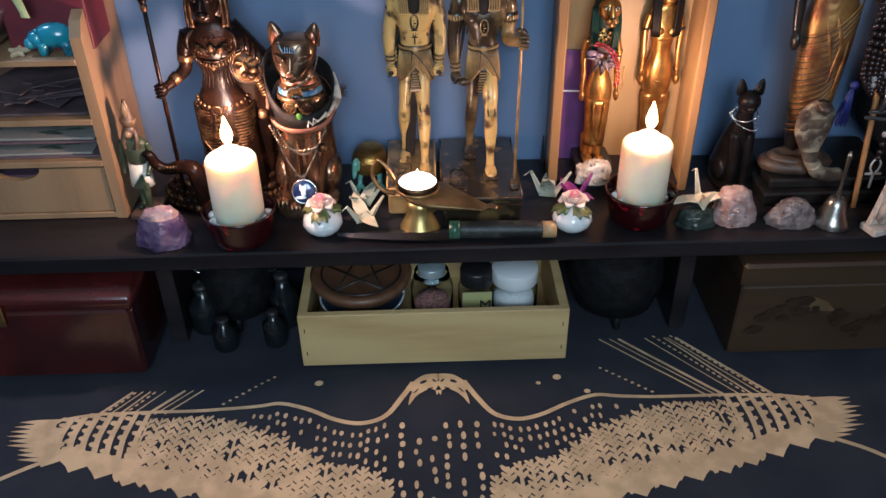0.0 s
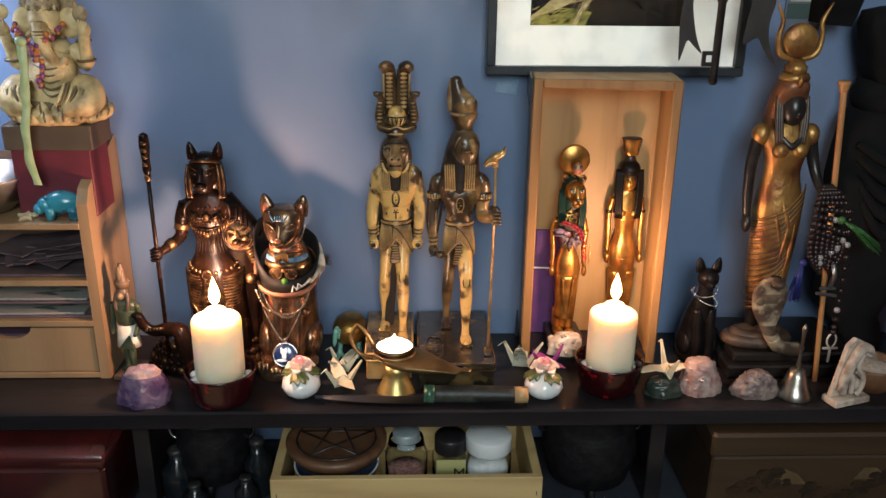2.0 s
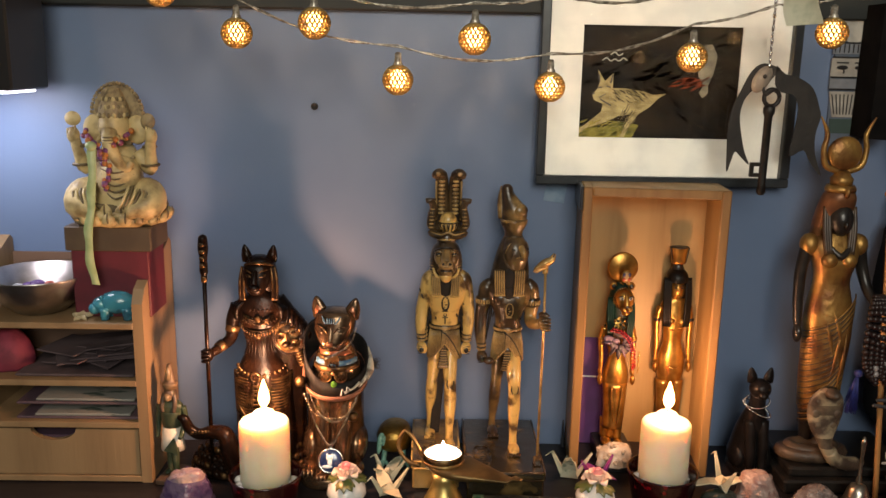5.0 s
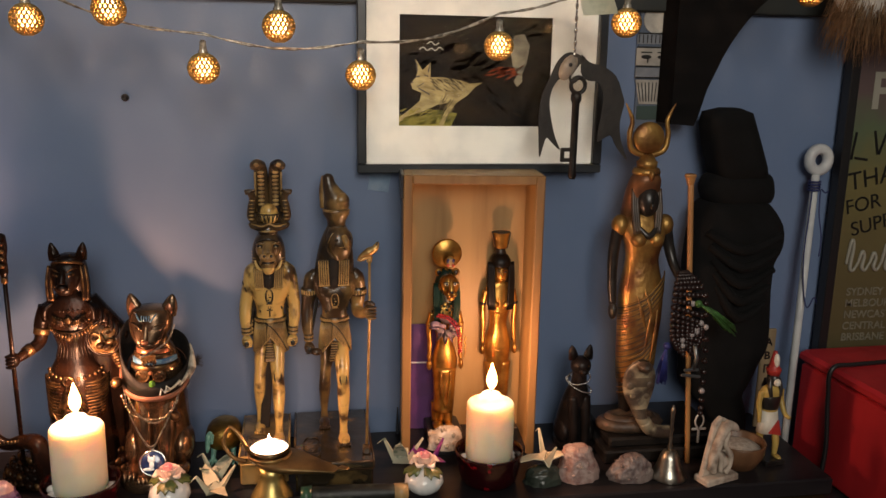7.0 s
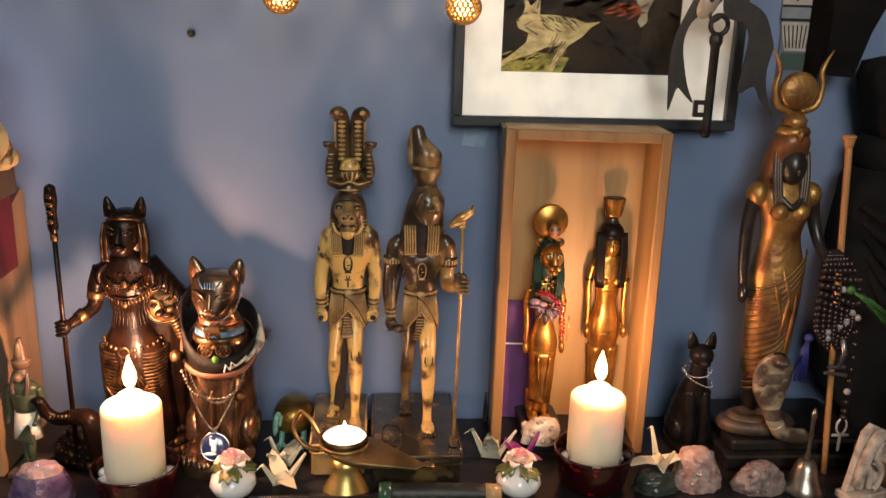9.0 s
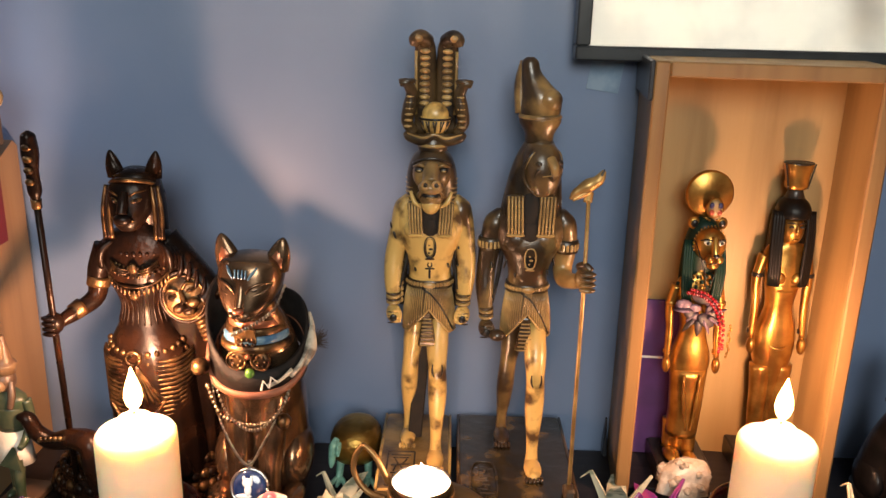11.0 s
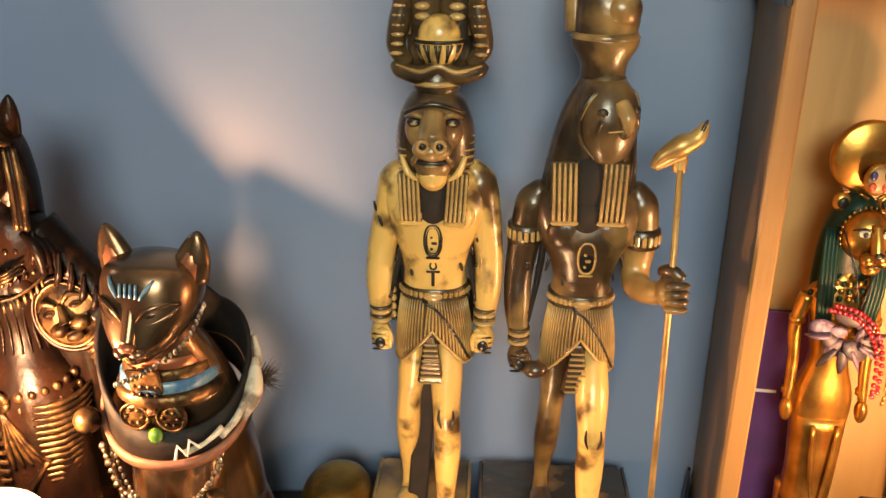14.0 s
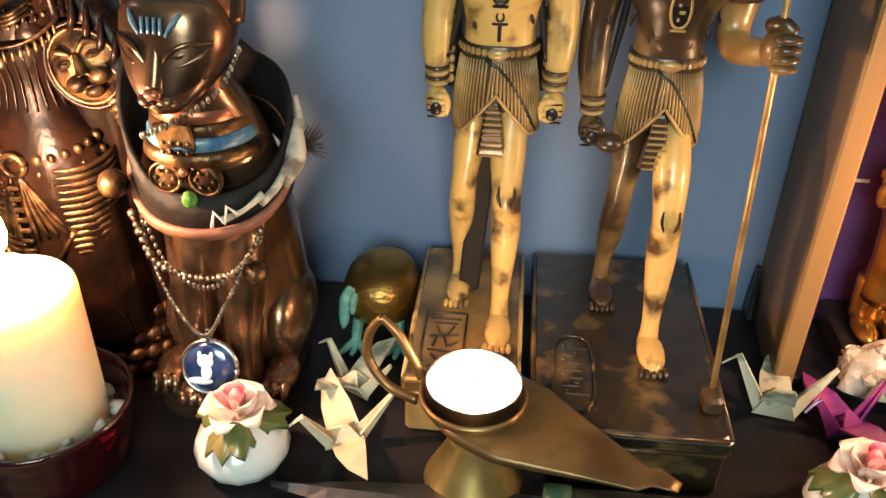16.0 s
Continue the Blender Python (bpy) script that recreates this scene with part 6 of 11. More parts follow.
    # its ribbed grip
    for k in range(6):
        b.stack([(mz - 0.0185 - 0.0032 * k, mx + 0.003, my + 0.001, 0.0046, 0.0046), (mz - 0.0170 - 0.0032 * k, mx + 0.003, my + 0.001, 0.0054, 0.0054), (mz - 0.0155 - 0.0032 * k, mx + 0.003, my + 0.001, 0.0046, 0.0046)], 12, 1)
    b.at = Matrix.Identity(4)
    # cloak that falls from the arm to the mound
    b.stack(soft_rows([(0.948, x + 0.024, y + 0.010, 0.0200, 0.013), (0.985, x + 0.025, y + 0.010, 0.0195, 0.012), (1.03, x + 0.026, y + 0.010, 0.0205, 0.012), (1.070, x + 0.027, y + 0.009, 0.0210, 0.012), (1.090, x + 0.027, y + 0.008, 0.0190, 0.011), (1.108, x + 0.018, y + 0.008, 0.0150, 0.009)]), 40, 0, 2.0, True, True, lambda a, s: 1 + 0.055 * math.cos(a * 11 + 2 * s))
    # cat head: smooth face, gilded brow band, braided ends of the head-cloth
    b.stack(soft_rows([(1.130, x + 0.001, y + 0.006, 0.0165, 0.0085), (1.150, x + 0.001, y + 0.004, 0.0172, 0.0115), (1.166, x, y + 0.002, 0.0166, 0.0130), (1.176, x, y, 0.0130, 0.0115), (1.1795, x, y, 0.0060, 0.0055)]), 40, 0, 2.3, True, True, pleats(20, 0.012))
    b.stack(soft_rows([(1.1400, x - 0.002, y - 0.0120, 0.0060, 0.0060), (1.1450, x - 0.002, y - 0.0115, 0.0100, 0.0090), (1.1530, x - 0.001, y - 0.0085, 0.0136, 0.0115), (1.1620, x - 0.001, y - 0.0065, 0.0146, 0.0118), (1.1700, x - 0.001, y - 0.0050, 0.0138, 0.0110), (1.1760, x, y - 0.002, 0.0105, 0.0090)]), 28, 0, 2.3)
    limb(b, [(x - 0.0015, y - 0.0165, 1.1660), (x - 0.002, y - 0.0205, 1.1590), (x - 0.0025, y - 0.0225, 1.1530)], [0.0024, 0.0034, 0.0036], 12, 0)
    b.ball((x - 0.0025, y - 0.0215, 1.1490), (0.0062, 0.0046, 0.0040), 0, 14, 8)
    for k in range(9):
        q = (k - 4) / 4
        b.ball((x - 0.0025 + 0.0078 * q, y - 0.0235 + 0.0060 * q * q, 1.1462 + 0.0030 * q * q), (0.0010, 0.0008, 0.0010), 1, 7, 5)
    for sx in (-1, 1):
        ex = x - 0.0015 + sx * 0.0074
        b.ball((ex, y - 0.0176, 1.1610), (0.0038, 0.0012, 0.0017), 1, 12, 6, (0, sx * -16, sx * 26))
        b.ball((ex, y - 0.0186, 1.1610), (0.0016, 0.0008, 0.0013), 0, 8, 6)
        limb(b, [(ex - sx * 0.0040, y - 0.0195, 1.1640), (ex + sx * 0.0005, y - 0.0186, 1.1668), (ex + sx * 0.0056, y - 0.0140, 1.1672)], [0.0005, 0.0008, 0.0005], 6, 1, 3)
        ear(b, (x + sx * 0.0120, y - 0.001, 1.1725), 0.0062, 0.0185, 0, sx * 10)
        for k in range(3):
            u = 0.0140 + 0.0021 * k
            limb(b, [(x + sx * (u - 0.001), y - 0.008, 1.1690), (x + sx * (u + 0.0012), y - 0.0105, 1.1520), (x + sx * (u + 0.0008), y - 0.0110, 1.1330)], [0.0012, 0.0017, 0.0018], 8, 1 if k != 1 else 0)
    limb(b, [(x - 0.0150, y - 0.0060, 1.1700), (x - 0.0085, y - 0.0142, 1.1735), (x, y - 0.0172, 1.1745), (x + 0.0085, y - 0.0142, 1.1735), (x + 0.0150, y - 0.0060, 1.1700)], [0.0013, 0.0015, 0.0016, 0.0015, 0.0013], 8, 1)
    solid("cat_goddess_statue", b, [BRONZE, BRONZE_HI], "dark bronze cat-headed goddess statue holding a spear and mask", "statue")


def ear(b, c, r, h, slot, lean=0.0, inner=None):
    """A pointed cat's ear with a hollow front."""
    x, y, z = c
    k = math.tan(radians(lean))
    b.stack(soft_rows([(z, x, y, r, r * 0.55), (z + h * 0.4, x + k * h * 0.4, y, r * 0.90, r * 0.48), (z + h * 0.75, x + k * h * 0.75, y, r * 0.58, r * 0.34), (z + h * 0.94, x + k * h * 0.94, y, r * 0.26, r * 0.20), (z + h, x + k * h, y, r * 0.06, r * 0.06)], 3), 16, slot)
    b.stack([(z + h * 0.06, x, y - r * 0.35, r * 0.66, r * 0.26), (z + h * 0.4, x + k * h * 0.4, y - r * 0.28, r * 0.54, r * 0.25), (z + h * 0.8, x + k * h * 0.8, y - r * 0.10, r * 0.12, r * 0.20)], 12, slot if inner is None else inner)


cat_goddess()


# ---------------------------------------------------------------- candles
def candle(x, y, r, z0, z1, group):
    d = thing("candle_holder", x, y, SHELF, "low dark red glass dish with mottled sides on the shelf", "candle holder", group)
    R = 0.0372
    prof = [(R * 0.76, 0.001), (R * 0.82, 0.004), (R * 0.87, 0.012), (R * 0.98, 0.033), (R, 0.0355), (R * 0.985, 0.0368), (R * 0.95, 0.0364), (R * 0.92, 0.031), (R * 0.82, 0.010), (R * 0.76, 0.006)]
    part("dish", Build().lathe(prof, 48), RED_GLASS, d)
    white = mat("white pebble", (0.62, 0.60, 0.56), 0.4, second=(0.16, 0.13, 0.11), scale=160, mix=0.3, sharp=0.1)
    part("gravel_bed", Build().lathe([(R * 0.80, 0.008), (R * 0.80, 0.017), (R * 0.24, 0.018)], 24), white, d)
    rnd = random.Random(8)
    first = None
    for k in range(26):
        a, q = rnd.uniform(0, 6.28), R * 0.80 * (0.72 + 0.26 * rnd.random())
        m = pose(q * math.cos(a), q * math.sin(a), 0.018 + 0.011 * rnd.random(), rnd.uniform(0, 90), 0, rnd.uniform(0, 180))
        if first is None:
            first = part("pebble", Build().ball((0, 0, 0), (0.0058, 0.0046, 0.0036), 0, 10, 7), white, d, m=m)
        else:
            o = new("pebble", first.data)
            o.parent, o.matrix_local = d, m
    c = thing("pillar_candle", x, y, z0, "thick ivory pillar candle burning in a red glass dish", "candle", group)
    h = z1 - z0
    b = Build().lathe([(r * 0.9, 0.0), (r, 0.003), (r, h * 0.5), (r, h - 0.006), (r * 0.985, h - 0.003), (r * 0.93, h - 0.0008), (r * 0.80, h + 0.0008), (r * 0.62, h + 0.0015), (r * 0.50, h + 0.0040), (r * 0.40, h + 0.0085), (r * 0.26, h + 0.0105), (r * 0.10, h + 0.0108)], 40, wave=lambda a, s: 1 + 0.006 * math.sin(3 * a + 1) + 0.03 * s * s * math.sin(2 * a))
    h += 0.0085
    part("wax", b, WAX, c)
    part("wick", Build().tube([(0, 0, h), (0.0004, 0, h + 0.006), (0.0012, 0, h + 0.0105)], 0.0007, 6), BLACK_PAINT, c)
    f = part("flame", Build().lathe([(0.0014, 0), (0.0044, 0.0042), (0.0058, 0.0092), (0.0051, 0.0150), (0.0031, 0.0212), (0.0015, 0.0258), (0.0003, 0.0295)], 18, c=(0.0006, 0, h + 0.005)), FLAME, c, "yellow candle flame")
    f.visible_shadow = False
    g = part("flame_core", Build().lathe([(0.0006, 0), (0.0028, 0.0040), (0.0038, 0.0100), (0.0030, 0.0160), (0.0003, 0.0240)], 14, c=(0.0006, 0, h + 0.007)), FLAME_CORE, f)
    g.visible_shadow = False


candle(-0.2058, 0.7970, 0.0254, 0.946, 1.0265, "burning candles")
candle(0.2078, 0.8140, 0.0256, 0.946, 1.0230, "burning candles")


def sitting_cat():
    """Bronze seated cat with painted collar, big leather strap, chains and a round pendant."""
    b = Build()
    x, y = -0.1420, 0.871
    b.stack(soft_rows([(SHELF + 0.0005, x - 0.006, y + 0.002, 0.034, 0.047), (SHELF + 0.004, x - 0.006, y + 0.002, 0.0355, 0.0485), (SHELF + 0.011, x - 0.006, y + 0.002, 0.0345, 0.0475), (SHELF + 0.014, x - 0.006, y + 0.002, 0.0325, 0.0455)], 3), 32, 0, 2.4)
    z = SHELF + 0.013
    # haunches, back and chest
    b.stack(soft_rows([(z, x, y + 0.006, 0.0265, 0.032), (z + 0.020, x, y + 0.008, 0.0315, 0.034), (z + 0.050, x, y + 0.008, 0.0310, 0.031), (z + 0.085, x + 0.002, y - 0.004, 0.0295, 0.0265), (z + 0.115, x + 0.004, y - 0.016, 0.0268, 0.0225), (z + 0.138, x + 0.005, y - 0.024, 0.0205, 0.0180), (z + 0.152, x + 0.006, y - 0.029, 0.0140, 0.0140), (z + 0.165, x + 0.006, y - 0.030, 0.0130, 0.0130)]), 32, 0)
    for sx in (-1, 1):
        b.ball((x + sx * 0.0235, y + 0.004, z + 0.022), (0.0125, 0.0260, 0.0230), 0, 18, 12)
        b.ball((x + sx * 0.0255, y - 0.026, z + 0.005), (0.0085, 0.0150, 0.0062), 0, 14, 8)
        limb(b, [(x + sx * 0.012, y - 0.014, z + 0.085), (x + sx * 0.0115, y - 0.024, z + 0.050), (x + sx * 0.0105, y - 0.029, z + 0.020), (x + sx * 0.0105, y - 0.031, z + 0.004)], [0.0115, 0.0098, 0.0080, 0.0085], 14, 0)
        b.ball((x + sx * 0.0108, y - 0.038, z + 0.004), (0.0078, 0.0110, 0.0052), 0, 14, 8)
        for k in range(3):
            limb(b, [(x + sx * 0.0108 + 0.004 * (k - 1), y - 0.045, z + 0.007), (x + sx * 0.0108 + 0.004 * (k - 1), y - 0.049, z + 0.001)], [0.0022, 0.0018], 8, 0, 2)
            limb(b, [(x + sx * 0.0258 + 0.0045 * (k - 1), y - 0.036, z + 0.009), (x + sx * 0.0258 + 0.0045 * (k - 1), y - 0.0415, z + 0.001)], [0.0026, 0.0020], 8, 0, 2)
    # head turned and bowed a little: broad skull, cheeks, short muzzle, wide-set ears
    hx, hy, hz = x + 0.0045, y - 0.0330, 1.1140
    turned = Matrix.Translation((hx, hy, hz)) @ Euler((radians(-2), 0, radians(-9))).to_matrix().to_4x4() @ Matrix.Translation((-hx, -hy, -hz))
    b.at = turned
    b.stack(soft_rows([(hz - 0.0225, hx, hy - 0.0130, 0.0050, 0.0055), (hz - 0.0170, hx, hy - 0.0105, 0.0118, 0.0120), (hz - 0.0080, hx, hy - 0.0040, 0.0186, 0.0172), (hz + 0.0020, hx, hy, 0.0212, 0.0190), (hz + 0.0100, hx, hy + 0.001, 0.0206, 0.0182), (hz + 0.0152, hx, hy + 0.001, 0.0178, 0.0156), (hz + 0.0180, hx, hy + 0.001, 0.0120, 0.0105), (hz + 0.0193, hx, hy + 0.001, 0.0040, 0.0036)]), 36, 0, 2.25)
    b.stack(soft_rows([(hz - 0.0215, hx, hy - 0.0165, 0.0046, 0.0056), (hz - 0.0180, hx, hy - 0.0150, 0.0076, 0.0080), (hz - 0.0130, hx, hy - 0.0125, 0.0086, 0.0086), (hz - 0.0060, hx, hy - 0.0095, 0.0086, 0.0080), (hz + 0.0010, hx, hy - 0.0080, 0.0070, 0.0070)]), 28, 0, 2.15)
    limb(b, [(hx, hy - 0.0140, hz + 0.0090), (hx, hy - 0.0160, hz + 0.0010), (hx, hy - 0.0190, hz - 0.0075), (hx, hy - 0.0215, hz - 0.0125)], [0.0022, 0.0032, 0.0036, 0.0034], 18, 0)
    b.ball((hx, hy - 0.0232, hz - 0.0135), (0.0036, 0.0026, 0.0020), 3, 16, 10)
    for sx in (-1, 1):
        b.ball((hx + sx * 0.0036, hy - 0.0205, hz - 0.0168), (0.0040, 0.0036, 0.0030), 0, 16, 10)
        limb(b, [(hx, hy - 0.0238, hz - 0.0165), (hx + sx * 0.0034, hy - 0.0240, hz - 0.0184), (hx + sx * 0.0074, hy - 0.0205, hz - 0.0168)], [0.0003, 0.0004, 0.0003], 6, 2, 3)
        ex, ez = hx + sx * 0.0098, hz - 0.0008
        b.ball((ex, hy - 0.0156, ez), (0.0064, 0.0022, 0.0027), 2, 18, 10, (0, sx * -18, sx * 30))
        limb(b, [(ex - sx * 0.0072, hy - 0.0196, ez - 0.0040), (ex - sx * 0.0030, hy - 0.0194, ez + 0.0018), (ex + sx * 0.0026, hy - 0.0166, ez + 0.0042), (ex + sx * 0.0090, hy - 0.0106, ez + 0.0040)], [0.0004, 0.0010, 0.0011, 0.0004], 8, 0, 4)
        limb(b, [(ex - sx * 0.0070, hy - 0.0196, ez - 0.0042), (ex - sx * 0.0010, hy - 0.0184, ez - 0.0034), (ex + sx * 0.0046, hy - 0.0150, ez - 0.0008), (ex + sx * 0.0088, hy - 0.0108, ez + 0.0030)], [0.0004, 0.0008, 0.0008, 0.0004], 8, 0, 4)
        ear(b, (hx + sx * 0.0148, hy + 0.003, hz + 0.0070), 0.0094, 0.0225, 0, sx * 15, 3)
        # blue strokes that run down from the brow to the eye
        limb(b, [(hx + sx * 0.0100, hy - 0.0148, hz + 0.0135), (hx + sx * 0.0076, hy - 0.0172, hz + 0.0100), (hx + sx * 0.0050, hy - 0.0186, hz + 0.0060)], [0.0005, 0.0010, 0.0005], 6, 4, 3)
    for k in range(4):
        limb(b, [(hx - 0.0036 + 0.0024 * k, hy - 0.0176, hz + 0.0120), (hx - 0.0034 + 0.0023 * k, hy - 0.0186, hz + 0.0065)], [0.0006, 0.0007], 6, 4, 3)
    turned = Matrix.Translation((x + 0.005, y - 0.026, 1.08)) @ Euler((0, 0, radians(-6))).to_matrix().to_4x4() @ Matrix.Translation((-x - 0.005, -y + 0.026, -1.08))
    b.at = turned
    # painted collar: red, gold and blue bands with a gold plaque
    for k, (dz, r, slot) in enumerate(((0.0, 0.0172, 3), (-0.0050, 0.0188, 5), (-0.0100, 0.0205, 4), (-0.0155, 0.0226, 5))):
        cz = 1.0865 + dz
        b.stack([(cz - 0.0030, x + 0.005, y - 0.026 + 0.0004 * k, r + 0.0006, r * 0.98), (cz - 0.0020, x + 0.005, y - 0.026, r + 0.0014, r + 0.0008), (cz + 0.0020, x + 0.005, y - 0.026, r + 0.0008, r), (cz + 0.0030, x + 0.005, y - 0.026, r - 0.0008, r - 0.001)], 32, slot)
    b.box((x + 0.004, y - 0.0468, 1.0800), (0.0150, 0.0020, 0.0130), 0.0006, 5, (14, 0, 0))
    for k in range(4):
        for q in range(4):
            b.ball((x - 0.0010 + 0.0034 * q, y - 0.0482 + 0.0009 * k, 1.0748 + 0.0034 * k), (0.0012, 0.0009, 0.0012), 5, 6, 5)
    for q, (dx, dy) in enumerate(((-0.0030, -0.0445), (0.0130, -0.0435))):
        b.ball((x + dx, y + dy, 1.0625), (0.0068, 0.0026, 0.0068), 5, 18, 8)
        b.tube([(x + dx + 0.0062 * math.cos(k * math.pi / 9), y + dy - 0.0022, 1.0625 + 0.0062 * math.sin(k * math.pi / 9)) for k in range(19)], 0.0007, 6, 5)
        for k in range(6):
            b.ball((x + dx + 0.0036 * math.cos(k * 1.047), y + dy - 0.0026, 1.0625 + 0.0036 * math.sin(k * 1.047)), (0.0011, 0.0007, 0.0011), 5, 7, 5)
    b.ball((x + 0.0052, y - 0.0470, 1.0660), (0.0020, 0.0018, 0.0020), 3, 10, 6)
    b.ball((x + 0.0062, y - 0.0475, 1.0545), (0.0034, 0.0030, 0.0036), 6, 10, 6)
    b.at = Matrix.Identity(4)
    green = mat("green glass bead", (0.045, 0.14, 0.018), 0.2, second=(0.08, 0.20, 0.03), scale=200)
    solid("cat_statue", b, [CATBRONZE, BLACK_PAINT, mat("dark bronze eye", (0.05, 0.03, 0.02), 0.2, 0.8), mat("copper red", (0.40, 0.15, 0.08), 0.3, 0.7), mat("blue enamel", (0.035, 0.11, 0.22), 0.3, second=(0.10, 0.20, 0.28), scale=200), BRONZE_HI, green, GOLD], "polished bronze seated cat statue with painted collar", "statue")
    # leather strap that lies slanting round its shoulders
    s = thing("leather_collar", x + 0.0030, y - 0.0150, 1.0660, "worn black and brown leather collar slung round the cat statue", "collar")
    def strap(r0, r1, h, n=48):
        rings = [[], [], [], []]
        for i in range(n):
            a = 2 * math.pi * i / n
            lean = 0.021 * math.sin(a)
            deep = h / 2 + (0.016 * max(0.0, math.cos(a - 0.75)) if h > 0.01 else 0.0)
            high = h / 2 + (0.020 * max(0.0, math.cos(a - 2.75)) if h > 0.01 else 0.0)
            for j, (r, zz) in enumerate(((r0, -deep), (r1, -deep), (r1 + 0.001, high), (r0 + 0.001, high))):
                rings[j].append((r * 1.04 * math.cos(a), r * 0.94 * math.sin(a), zz + lean + 0.0015 * math.sin(3 * a)))
        q = Build()
        q.loft(rings + [rings[0]], 0, True, False)
        return q
    hide = mat("black leather", (0.0045, 0.0040, 0.0040), 0.6, second=(0.012, 0.010, 0.009), scale=60, bump=0.4)
    hide.node_tree.nodes["Principled BSDF"].inputs["Specular IOR Level"].default_value = 0.2
    part("strap", strap(0.0300, 0.0322, 0.017), hide, s, "black leather strap")
    part("edge", strap(0.0302, 0.0335, 0.0050), mat("brown leather", (0.22, 0.085, 0.045), 0.6, second=(0.13, 0.05, 0.03), scale=60, bump=0.4), s, "brown leather edge", m=pose(0, 0, -0.0090))
    pale = mat("pale worn paint", (0.50, 0.45, 0.36), 0.6, second=(0.12, 0.10, 0.08), scale=120, mix=0.35)
    for a, w, h in ((-0.55, 0.018, 0.005), (-0.18, 0.010, 0.013), (0.25, 0.016, 0.005), (-1.0, 0.012, 0.003)):
        q = Build()
        limb(q, [(0.0368 * math.cos(a - 0.25), 0.0318 * math.sin(a - 0.25), 0.0215 * math.sin(a - 0.25) - h * 0.4), (0.0372 * math.cos(a), 0.0322 * math.sin(a), 0.0215 * math.sin(a)), (0.0368 * math.cos(a + 0.25), 0.0318 * math.sin(a + 0.25), 0.0215 * math.sin(a + 0.25) + h * 0.6)], [0.0016, h * 0.35, 0.0016], 8)
        part("pale_patch", q, pale, s)
    mark = Build()
    mark.tube([(0.008, -0.0318, -0.024), (0.0095, -0.0318, -0.017), (0.013, -0.0308, -0.0225), (0.0145, -0.0302, -0.0150), (0.018, -0.0288, -0.0190)], 0.0008, 6)
    part("white_mark", mark, mat("white marker", (0.7, 0.68, 0.62), 0.6), s)
    tuft = Build()
    rnd = random.Random(2)
    for k in range(110):
        dx, dz = rnd.uniform(0.004, 0.014), rnd.uniform(-0.010, 0.007)
        tuft.tube([(0.034, 0.006 + rnd.uniform(-0.004, 0.004), -0.004), (0.034 + dx * 0.6, 0.004, dz * 0.5 - 0.002), (0.034 + dx, 0.003 + rnd.uniform(-0.006, 0.006), dz)], [0.00026, 0.0002, 0.00007], 4)
    tagged(part("hair_tuft", tuft, mat("dark hair", (0.03, 0.022, 0.018), 0.6), s, "tuft of dark hair"), kind="stuff")
    # chain with the pendant
    p = thing("pendant_necklace", x + 0.002, y - 0.038, 0.955, "silver chain with a round blue glass pendant on the cat statue", "necklace")
    px, pz = -0.0023, 0.0130
    link = Build()
    path = smooth_path([(-0.030, 0.012, 0.088), (-0.024, 0.001, 0.066), (-0.013, -0.007, 0.044), (px, -0.0075, pz + 0.017), (0.008, -0.006, 0.046), (0.018, 0.000, 0.066), (0.026, 0.010, 0.085)], 11)
    path += smooth_path([(-0.026, 0.004, 0.086), (-0.014, -0.006, 0.066), (0.004, -0.010, 0.058), (0.020, -0.002, 0.070), (0.027, 0.010, 0.088)], 9)
    path += smooth_path([(-0.004, -0.026, 0.134), (0.008, -0.024, 0.139), (0.020, -0.012, 0.146), (0.024, 0.004, 0.156)], 8)
    for i, q in enumerate(path):
        link.ball(q, (0.0010, 0.0007, 0.0015), 0, 7, 5, (0, 0, 90 * (i % 2)))
    tagged(part("chain", link, mat("dull silver chain", (0.42, 0.38, 0.33), 0.28, 1.0, second=(0.2, 0.17, 0.14), scale=200), p, "silver link chain"), kind="stuff")
    beads = Build()
    for i, q in enumerate(smooth_path([(-0.031, 0.006, 0.082), (-0.020, -0.004, 0.066), (-0.002, -0.006, 0.060), (0.014, -0.004, 0.063), (0.024, 0.004, 0.076)], 7)):
        beads.ball(q, 0.0015 if i % 3 else 0.0020, 0, 8, 6)
    tagged(part("bead_string", beads, mat("brown metal beads", (0.16, 0.10, 0.06), 0.25, 0.9, second=(0.40, 0.32, 0.24), scale=300, sharp=0.1), p, "string of bronze beads"), kind="stuff")
    for i, (bx, by, bz, r) in enumerate(((-0.034, 0.002, 0.098, 0.0062), (0.021, 0.000, 0.060, 0.0055))):
        part("large_bead", Build().ball((bx, by, bz), r, 0, 14, 10), BRONZE_HI, p)
    tilt = pose(px, -0.0080, pz, -18, 0, 0)
    rim = Build()
    rim.tube([(0.0125 * math.cos(a * math.pi / 16), 0, 0.0125 * math.sin(a * math.pi / 16)) for a in range(33)], 0.0013, 8)
    rim.plate([(0.0125 * math.cos(a * math.pi / 16), 0.0125 * math.sin(a * math.pi / 16)) for a in range(32)], 0.002)
    pend = part("pendant", rim, SILVER, p, "silver pendant rim", m=tilt)
    part("blue_glass", Build().ball((0, 0.0002, 0), (0.0117, 0.0028, 0.0117), 0, 24, 12), mat("deep blue glass", (0.008, 0.02, 0.085), 0.08, second=(0.02, 0.045, 0.14), scale=160, coat=1.0), pend, "deep blue glass")
    pic = Build()
    pic.ball((-0.001, -0.0024, 0.0035), (0.0038, 0.0008, 0.0034), 0, 12, 6)
    pic.ball((-0.0005, -0.0026, -0.0015), (0.0026, 0.0008, 0.0040), 0, 12, 6)
